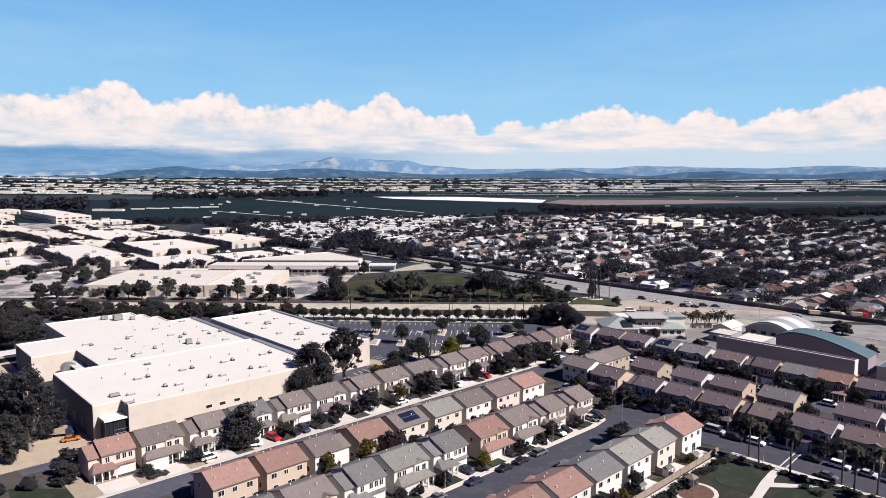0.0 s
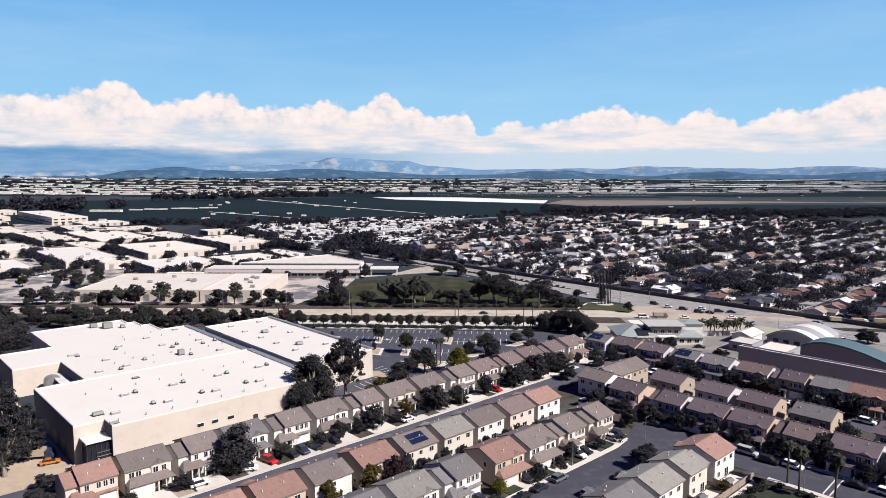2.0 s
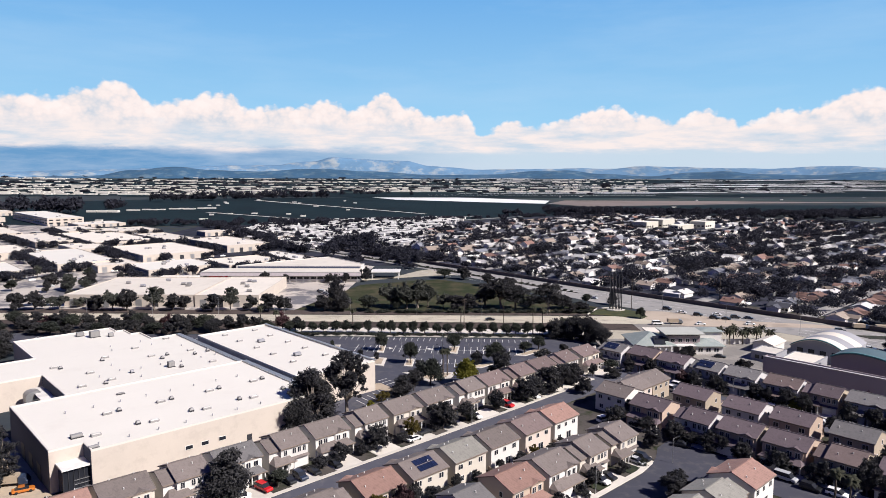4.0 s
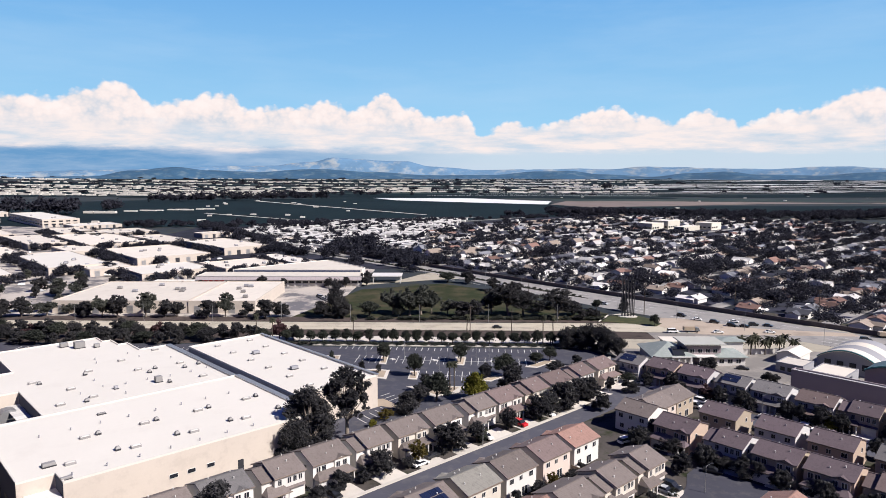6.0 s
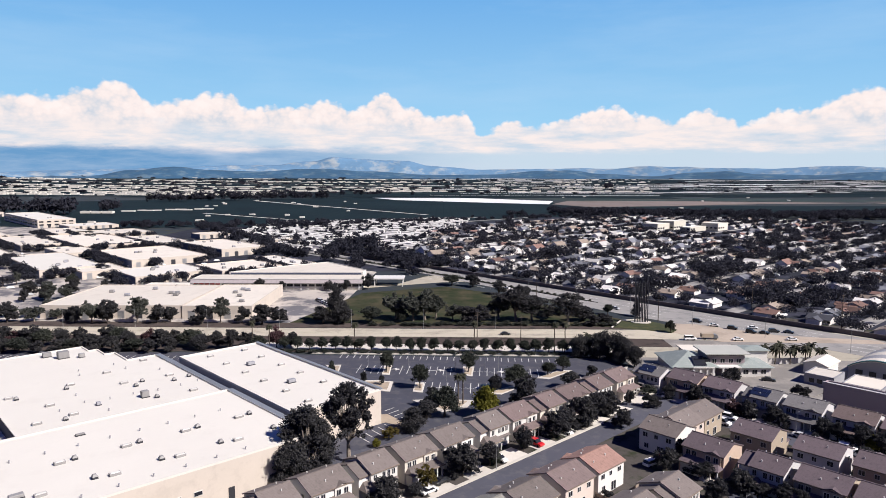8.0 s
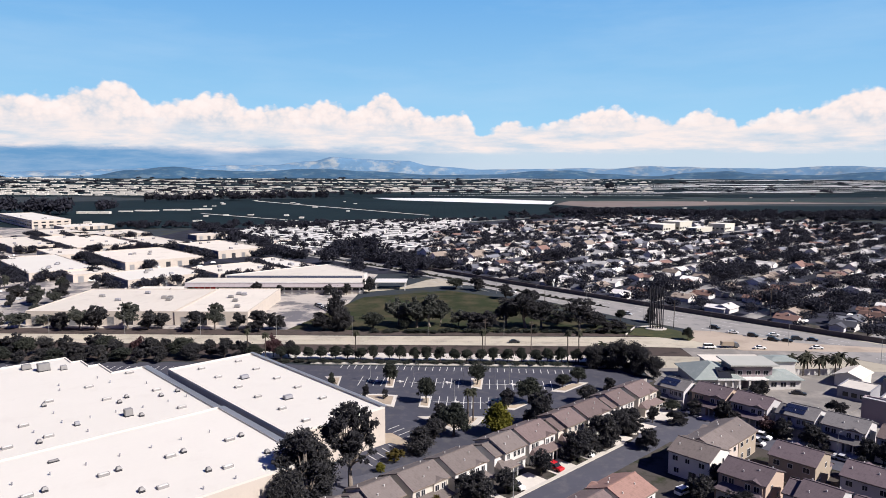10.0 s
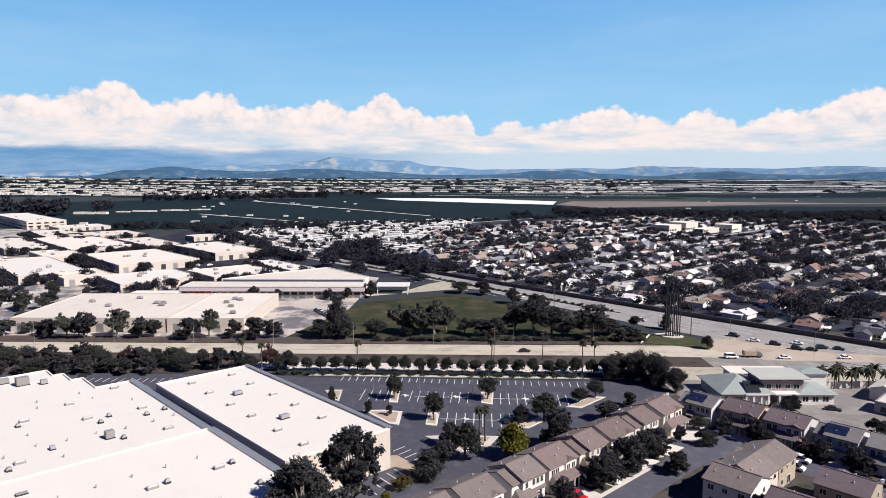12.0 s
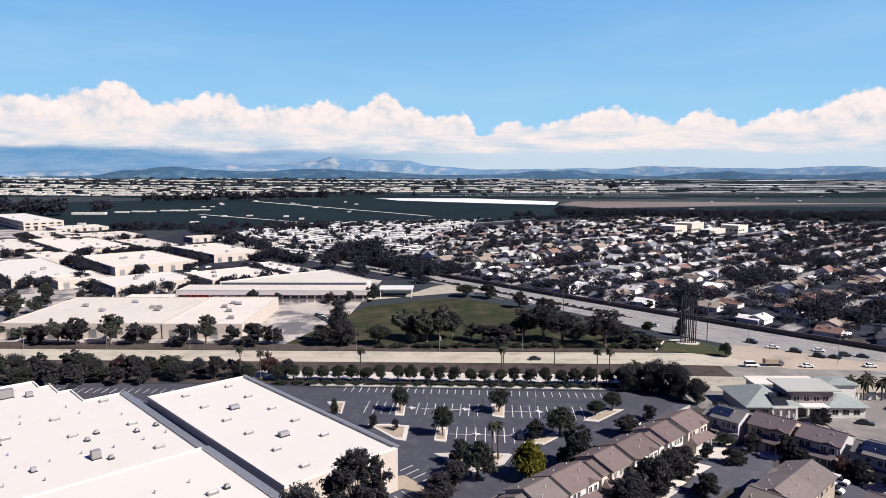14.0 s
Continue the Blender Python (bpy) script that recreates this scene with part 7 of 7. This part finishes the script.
rows = []
for n, (x, y, a, b, turn) in enumerate(spots):
    for k in range(2):
        da, db = rb.uniform(-9, 9), rb.choice((-11, 11, -8)) + rb.uniform(-2.5, 2.5)
        xx, yy = G(a + da, b + db)
        if a + da > 389:
            rows.append((xx, yy, rb.uniform(2.2, 4.8), rb.uniform(3.6, 7.8)))
for k in range(210):
    x, y, a, b, turn = spots[rb.randrange(len(spots))]
    xx, yy = G(a + rb.uniform(-10, 10), b + rb.choice((-14, 14)) + rb.uniform(-3, 3))
    if a > 402:
        rows.append((xx, yy, rb.uniform(4.0, 7.5), rb.uniform(7, 12.5)))
for cx, cy, sx, sy, n in ((178, 430, 14, 10, 10), (204, 436, 12, 12, 9), (200, 548, 20, 16, 14), (272, 628, 26, 20, 16), (136, 482, 10, 8, 6), (128, 1250, 14, 10, 8), (262, 486, 24, 10, 6), (330, 560, 30, 20, 8), (300, 720, 40, 24, 8), (96, 640, 16, 12, 8), (60, 760, 20, 12, 8), (390, 800, 40, 30, 18)):
    for k in range(n):
        rows.append((cx + rb.uniform(-sx, sx), cy + rb.uniform(-sy, sy), rb.uniform(4.5, 8), rb.uniform(8, 13.5)))
right = [s for s in spots if s[0] > 0.33 * s[1]]
for k in range(60):
    x, y, a, b, turn = right[rb.randrange(len(right))]
    rows.append((*G(a + rb.uniform(-10, 10), b + rb.choice((-13, 13)) + rb.uniform(-3, 3)), rb.uniform(3.5, 6.5), rb.uniform(6, 11)))
rows.sort(key=lambda t: t[1])
cut = len(rows) // 2
woods("garden_wood", rows[:cut], 0.46, 280, LEAF_FAR_HAZE, "dark garden trees among the nearer houses", 5)
woods("garden_wood_far", rows[cut:], 0.95, 95, LEAF_FAR_HAZE, "dark garden trees among the far houses", 6)
rows = []
for k in range(420):
    x = rb.uniform(200, 900)
    rows.append((x, 1215 + 60 * math.sin(x / 130) + rb.uniform(-20, 90), rb.uniform(5, 9), rb.uniform(9, 15)))
for k in range(50):
    b = 240 + 10 * k
    rows.append((*G(392 + max(0, b - 240) * .02 + rb.uniform(-2, 3), b), rb.uniform(2.5, 5), rb.uniform(4, 9)))
for k in range(34):
    rows.append((rb.uniform(-108, -62), rb.uniform(612, 760), rb.uniform(4, 7), rb.uniform(9, 15)))
for k in range(40):
    f = rb.random()
    rows.append((-62 + 62 * f + rb.uniform(-6, 6), 640 - 62 * f + rb.uniform(-12, 16), rb.uniform(3.5, 6), rb.uniform(6, 9.5)))
for k in range(45):
    f = rb.random()
    rows.append((-120 - 190 * f + rb.uniform(-8, 8), 618 + 330 * f + rb.uniform(-8, 8), rb.uniform(4, 7), rb.uniform(8, 14)))
for k in range(60):
    rows.append((rb.uniform(-430, -150), 985 + rb.uniform(-40, 25) + (rb.random() < .3) * 20, rb.uniform(4, 8), rb.uniform(6, 12)))
for k in range(14):
    rows.append((rb.uniform(-75, 8), rb.uniform(545, 612), rb.uniform(3, 5.5), rb.uniform(5, 10)))
for k in range(90):
    x = rb.uniform(-160, 330)
    rows.append((x, 1100 + 0.5 * x + rb.uniform(-30, 25), rb.uniform(3, 6), rb.uniform(5, 9)))
woods("roadside_wood", rows, 0.75, 190, LEAF_FAR_HAZE, "dark belts of trees along roads and fields", 7)
rows = []
halls = [(-158, 418, 40), (-109, 417, 35), (-196, 527, 36), (-150, 553, 34), (-208, 696, 48), (-249, 632, 50), (-300, 577, 50), (-357, 750, 60), (-414, 735, 50), (-292, 752, 40), (-100, 510, 50)]
# trees stand along the fronts of the halls and the lanes between them
works_spots = [(-196, 527, 50, 46), (-150, 553, 46, 44), (-126, 590, 20, 62), (-208, 696, 44, 90), (-249, 632, 60, 92), (-300, 577, 42, 110), (-357, 750, 56, 140), (-414, 735, 36, 110), (-292, 752, 32, 92), (-320, 500, 44, 60),
               (-380, 838, 70, 60), (-440, 850, 40, 80), (-470, 690, 40, 120), (-520, 800, 60, 100), (-640, 940, 70, 120), (-385, 620, 40, 70), (-560, 700, 60, 80), (-660, 790, 70, 70)]
for hx, hy, w, d in works_spots:
    for k in range(int((w + d) / 5)):
        f = rb.random()
        lx, ly = (-w / 2 - 6, (f - .5) * d) if rb.random() < d / (w + d) else ((f - .5) * w, -d / 2 - 6)
        if rb.random() < 0.7:
            rows.append((hx + CG * lx - SG * ly, hy + SG * lx + CG * ly, rb.uniform(3.0, 5.6), rb.uniform(5.5, 10.5)))
for k in range(60):
    y = rb.uniform(455, 900)
    x = rb.uniform(-0.75, -0.42) * y
    if all(math.hypot(x - hx, y - hy) > hr for hx, hy, hr in halls):
        rows.append((x, y, rb.uniform(2.6, 5.0), rb.uniform(4.5, 9)))
woods("works_wood", rows, 0.62, 330, LEAF_FAR_HAZE, "dark trees between the industrial halls", 8)
rows = [(-730 + rb.uniform(-70, 70), 1275 + rb.uniform(-40, 40), rb.uniform(9, 15), rb.uniform(22, 36)) for k in range(34)] + [(-617 + rb.uniform(-16, 16), 1314 + rb.uniform(-16, 16), 11, 26) for k in range(7)]
rows += [(-740 + 390 * f + rb.uniform(-8, 8), 1783 + 264 * f + rb.uniform(-14, 14), rb.uniform(7, 12), rb.uniform(16, 32)) for f in [rb.random() ** 1.2 for k in range(90)]]
rows += [(-300 + rb.uniform(-60, 240), 2290 + rb.uniform(-20, 20), rb.uniform(6, 10), rb.uniform(14, 26)) for k in range(10)]
rows += [(rb.uniform(-0.72, 0.1) * y, y, rb.uniform(8, 20), rb.uniform(6, 10)) for y in [rb.uniform(2300, 4300) for k in range(200)]]
rows += [(rb.uniform(0.1, 0.7) * y, y, rb.uniform(8, 18), rb.uniform(5, 8)) for y in [rb.uniform(2350, 4400) for k in range(60)]]
rows += [(700 + rb.uniform(-12, 12), 2950 + rb.uniform(-20, 20), 12, 30) for k in range(5)]
woods("plain_wood", rows, 1.2, 60, LEAF_FAR_HAZE, "dark windbreaks and groves across the plain", 9)
rows = []
for k in range(560):
    x, y = rb.uniform(-270, 40), rb.uniform(660, 1150)
    if (-104 - (y - 640) * 0.78 if y < 850 else -266 + (y - 850) * 0.15) < x and y < 1060 + 0.36 * (x + 232):
        rows.append((x, y, rb.uniform(2.0, 4.0), rb.uniform(4, 7.5)))
woods("park_home_wood", rows, 1.1, 70, LEAF_FAR_HAZE, "dark trees among the mobile homes", 10)

# ---- vehicles ----


def car_proto(kind):
    """A car along y, nose towards -y, on its wheels at the origin."""
    c = new("car" if kind != "truck" else "truck")
    ln, wd = {"sedan": (2.3, 0.90), "suv": (2.35, 0.96), "van": (2.6, 1.0), "truck": (3.6, 1.2)}[kind]
    bm = B()
    if kind == "sedan":
        prof = [(-ln, 0.32), (ln, 0.32), (ln, 0.86), (1.75, 0.96), (0.95, 0.98), (-1.0, 0.92), (-2.1, 0.80), (-ln, 0.62)]
        cab = [(1.75, 0.94), (1.0, 1.40), (-0.25, 1.44), (-1.15, 0.90)]
    elif kind == "suv":
        prof = [(-ln, 0.38), (ln, 0.38), (ln, 1.0), (2.2, 1.08), (0.9, 1.1), (-1.1, 1.06), (-2.15, 0.96), (-ln, 0.74)]
        cab = [(2.25, 1.06), (1.9, 1.68), (-0.35, 1.74), (-1.2, 1.04)]
    elif kind == "van":
        prof = [(-ln, 0.4), (ln, 0.4), (ln, 1.15), (2.4, 1.2), (0.9, 1.2), (-1.5, 1.16), (-2.4, 1.0), (-ln, 0.8)]
        cab = [(2.55, 1.16), (2.4, 2.05), (-0.9, 2.05), (-1.7, 1.14)]
    else:
        prof = [(-ln, 0.5), (-1.6, 0.5), (-1.6, 2.2), (-2.2, 2.3), (-3.0, 2.2), (-3.4, 1.4), (-ln, 1.3)]
        cab = [(-1.75, 1.5), (-1.8, 2.12), (-3.0, 2.12), (-3.3, 1.5)]
    hull(bm, [(-wd, y, z) for y, z in prof], [(wd, y, z) for y, z in prof])
    bmesh.ops.recalc_face_normals(bm, faces=bm.faces[:])
    bmesh.ops.bevel(bm, geom=[e for e in bm.edges if abs(e.verts[0].co.x - e.verts[1].co.x) < 0.01], offset=0.09, segments=1, affect="EDGES")
    part("body", bm, CARS[0], c)
    bm = hull(B(), [(-wd + .06, y, z) for y, z in cab], [(wd - .06, y, z) for y, z in cab])
    bmesh.ops.recalc_face_normals(bm, faces=bm.faces[:])
    part("glazing", bm, PANE, c)
    if kind == "truck":
        part("cargo_bed", box(B(), -1.2, 1.2, -1.4, 3.6, 0.9, 2.6), TAN_PAVE, c, "tan cargo bed")
    else:
        top = max(z for _, z in cab)
        y0, y1 = sorted(y for y, z in cab if z > top - 0.1)[0], sorted(y for y, z in cab if z > top - 0.1)[-1]
        part("roof_panel", box(B(), -wd + .14, wd - .14, y0 - .05, y1 + .05, top - 0.02, top + 0.05), CARS[0], c)
    bm = tube(B(), (-0.12, 0, 0), (0.12, 0, 0), 0.33, 0.33, 12)
    me = None
    for sx in (-1, 1):
        for wy in ((-1.4, 1.4) if kind != "truck" else (-2.6, 2.2)):
            if me is None:
                o = part("wheel", bm, TYRE, c)
                me = o.data
            else:
                o = piece("wheel", me, c, Matrix())
            o.matrix_basis = pose(sx * (wd - 0.1), wy, 0.33)
    return c


CAR_P = {k: car_proto(k) for k in ("sedan", "suv", "van", "truck")}
CAR_WORDS = ("white", "silver", "black", "dark blue", "red", "grey", "orange")


def car(kind, x, y, turn, colour, where, z=0.05):
    c = copy_thing(CAR_P[kind], pose(x, y, z, 0, 0, turn))
    tagged(c, f"{CAR_WORDS[colour]} {kind} {where}", "truck" if kind == "truck" else "car", "parked and stopped cars")
    for o in c.children:
        if o.name.startswith(("body", "roof_panel")):
            paint(o, CARS[colour])
    return c


def gcar(kind, a, b, turn, colour, where, z=0.12):
    return car(kind, *G(a, b), 43 + turn, colour, where, z)


for kind, a, b, t, col in (("suv", 76.9, 156.2, 90, 0), ("sedan", 63.8, 155.0, 90, 2), ("suv", 95.2, 156.8, 10, 4), ("sedan", 101.6, 156.6, 0, 2), ("suv", 104.6, 156.4, 0, 3), ("sedan", 108.6, 156.8, 0, 2), ("van", 88.9, 156.2, 60, 0), ("sedan", 114.6, 156.6, 0, 2),
                           ("sedan", 139.6, 155.6, 90, 0), ("sedan", 145.0, 157.2, 90, 2), ("sedan", 164.4, 156.6, 0, 0), ("suv", 178.8, 156.6, 0, 4), ("sedan", 191.2, 156.2, 0, 0), ("suv", 216.2, 158.6, 0, 2), ("sedan", 237.5, 160.8, 40, 0), ("suv", 239.6, 151.0, 90, 0),
                           ("suv", 155.2, 106.4, 0, 0), ("sedan", 158.4, 106.6, 0, 2), ("suv", 134.6, 106.8, 0, 2), ("sedan", 147.6, 106.6, 0, 0), ("sedan", 171.2, 106.6, 0, 1), ("suv", 174.0, 106.6, 0, 2), ("sedan", 119.4, 106.8, 0, 3)):
    gcar(kind, a, b, t, col, "parked on a driveway", 0.14)
for kind, a, b, t, col in (("sedan", 127.5, 101.2, 90, 2), ("sedan", 133.6, 101.2, 90, 2), ("suv", 140.8, 101.2, 90, 5), ("sedan", 116.8, 101.2, 90, 3), ("sedan", 105, 101.2, 90, 5), ("sedan", 152.6, 92.0, 90, 2), ("suv", 139.6, 92.0, 90, 5),
                           ("van", 188.6, 77.2, 0, 1), ("suv", 187.6, 71.4, 0, 2), ("suv", 188.6, 66.0, 0, 0), ("sedan", 189.2, 103.8, 20, 2), ("sedan", 188.4, 52.0, 0, 2), ("suv", 188.8, 45.6, 0, 0), ("sedan", 188.6, 39.6, 0, 1), ("sedan", 180.6, 46.0, 0, 5), ("suv", 188.6, 33.4, 0, 0),
                           ("suv", 189.8, 128.5, 80, 0), ("suv", 234.4, 128.0, 0, 0), ("van", 228.6, 127.6, 0, 0), ("sedan", 228.8, 118, 0, 2), ("sedan", 234.4, 108, 0, 1), ("suv", 234.4, 96.6, 0, 0), ("sedan", 234.6, 84, 0, 0), ("sedan", 228.6, 70, 0, 2), ("suv", 234.4, 60.8, 0, 0)):
    gcar(kind, a, b, t, col, "parked at the kerb", 0.04)
for kind, x, y, t, col in (("suv", 124.1, 389.0, 43, 2), ("sedan", 128.8, 379.9, 70, 0), ("suv", 134.9, 373.6, 60, 2), ("sedan", 145.1, 375.0, 70, 0), ("suv", 140.4, 366.2, 50, 2), ("sedan", 145.6, 364.6, 55, 2), ("suv", 151.6, 367.8, 80, 2), ("sedan", 157.5, 366.0, 60, 3),
                           ("van", 107.6, 353.0, 90, 0), ("truck", 116.6, 354.6, 90, 5), ("truck", 200.4, 343.7, 78, 3), ("truck", 209.5, 340.9, 78, 0), ("truck", 219.8, 340.0, 78, 4), ("suv", 187.4, 338.2, 78, 2), ("sedan", 181.2, 306.3, 60, 0), ("sedan", 128.3, 352.2, 85, 0), ("sedan", 152.1, 352.4, 85, 0), ("sedan", 27.3, 361.8, 92, 2), ("sedan", 92.0, 421.0, 43, 1), ("sedan", 40.0, 486.0, 35, 0)):
    car(kind, x, y, t, col, "on the road", 0.085)
for kind, x, y, t, col in (("sedan", 12.6, 283.6, -4, 2), ("suv", 15.2, 283.0, -4, 2), ("sedan", 27.5, 303.4, -4, 1), ("sedan", 113.6, 293.4, 70, 2), ("sedan", 47, 293.0, 45, 0), ("suv", -150, 326, 0, 0), ("sedan", -141.5, 326, 0, 1), ("sedan", -133.5, 325.6, 0, 2)):
    car(kind, x, y, t, col, "parked in a marked bay", 0.06)
rc = random.Random(8)
for k in range(14):
    car(rc.choice(("sedan", "suv")), -72 + 1.8 * (k % 7) + 9 * (k // 7), 444 - 3.2 * (k % 7) - 10 * (k // 7), 43, rc.choice((0, 1, 2, 5)), "parked beside the pale halls", 0.0)
gcar("sedan", 54.7, 193.4, 80, 6, "in the works yard", 0.02)
gcar("truck", 53.6, 199.0, 60, 3, "in the works yard", 0.02)
gcar("van", 52.5, 262, 20, 0, "in the works yard", 0.02)
gcar("van", 51.0, 252, 20, 0, "in the works yard", 0.02)
gcar("truck", 50, 272, 20, 0, "in the works yard", 0.02)

# far parked cars
CAR_T = ([(-.9, -2.2, .3), (.9, -2.2, .3), (.9, 2.2, .3), (-.9, 2.2, .3), (-.9, -2.2, .9), (.9, -2.2, .9), (.9, 2.2, .9), (-.9, 2.2, .9), (-.75, -.9, 1.45), (.75, -.9, 1.45), (.75, 1.1, 1.45), (-.75, 1.1, 1.45)],
         [(0, 1, 5, 4), (1, 2, 6, 5), (2, 3, 7, 6), (3, 0, 4, 7), (4, 5, 9, 8), (5, 6, 10, 9), (6, 7, 11, 10), (7, 4, 8, 11), (8, 9, 10, 11)])
for colour, count in ((0, 170), (1, 90), (2, 110)):
    rows = []
    for k in range(count):
        if k % 5 < 3:
            x, y, a, b, turn = spots[int(len(spots) * rc.random() ** 1.5)]
            x, y = G(a + rc.uniform(-8, 8), b + (-9.5 if turn == 0 else 9.5) + rc.uniform(-1, 1))
            rows.append((x, y, 43 + rc.choice((0, 90)), 1, 1, 1))
        else:
            y = rc.uniform(455, 800)
            x = rc.uniform(-0.62, -0.3) * y
            rows.append((x, y, 43 + rc.choice((0, 90)), 1, 1, 1))
    stuff("far_parked_car", stack(CAR_T, rows), CARS[colour], f"many far parked {CAR_WORDS[colour]} cars", "car")

# play equipment
play = thing("play_tower", grid_pose(151.5, 65.5), "red and grey climbing tower in the play area", "play equipment")
for x in (-1, 1):
    for y in (-1, 1):
        part("post", tube(B(), (x, y, 0), (x, y, 2.8), 0.07, 0.07, 6), METAL, play)
part("deck", box(B(), -1.1, 1.1, -1.1, 1.1, 1.2, 1.32), DARK_METAL, play)
part("canopy", hull(B(), [(-1.3, -1.3, 2.8), (1.3, -1.3, 2.8), (1.3, 1.3, 2.8), (-1.3, 1.3, 2.8)], [(-.1, -.1, 3.6), (.1, -.1, 3.6), (.1, .1, 3.6), (-.1, .1, 3.6)]), FASCIA, play, "brown pyramid canopy")
part("slide", hull(B(), [(1.0, -.4, 1.25), (3.4, -.4, 0.1), (3.4, .4, 0.1), (1.0, .4, 1.25)], [(1.0, -.4, 1.35), (3.4, -.4, 0.2), (3.4, .4, 0.2), (1.0, .4, 1.35)]), RED_PAINT, play, "red slide")

for protos in (list(PROTOS.values()), BUNGALOWS, [MOBILE], list(CAR_P.values()), *TREES.values()):
    for p in protos:
        for o in (*p.children_recursive, p):
            bpy.data.objects.remove(o)
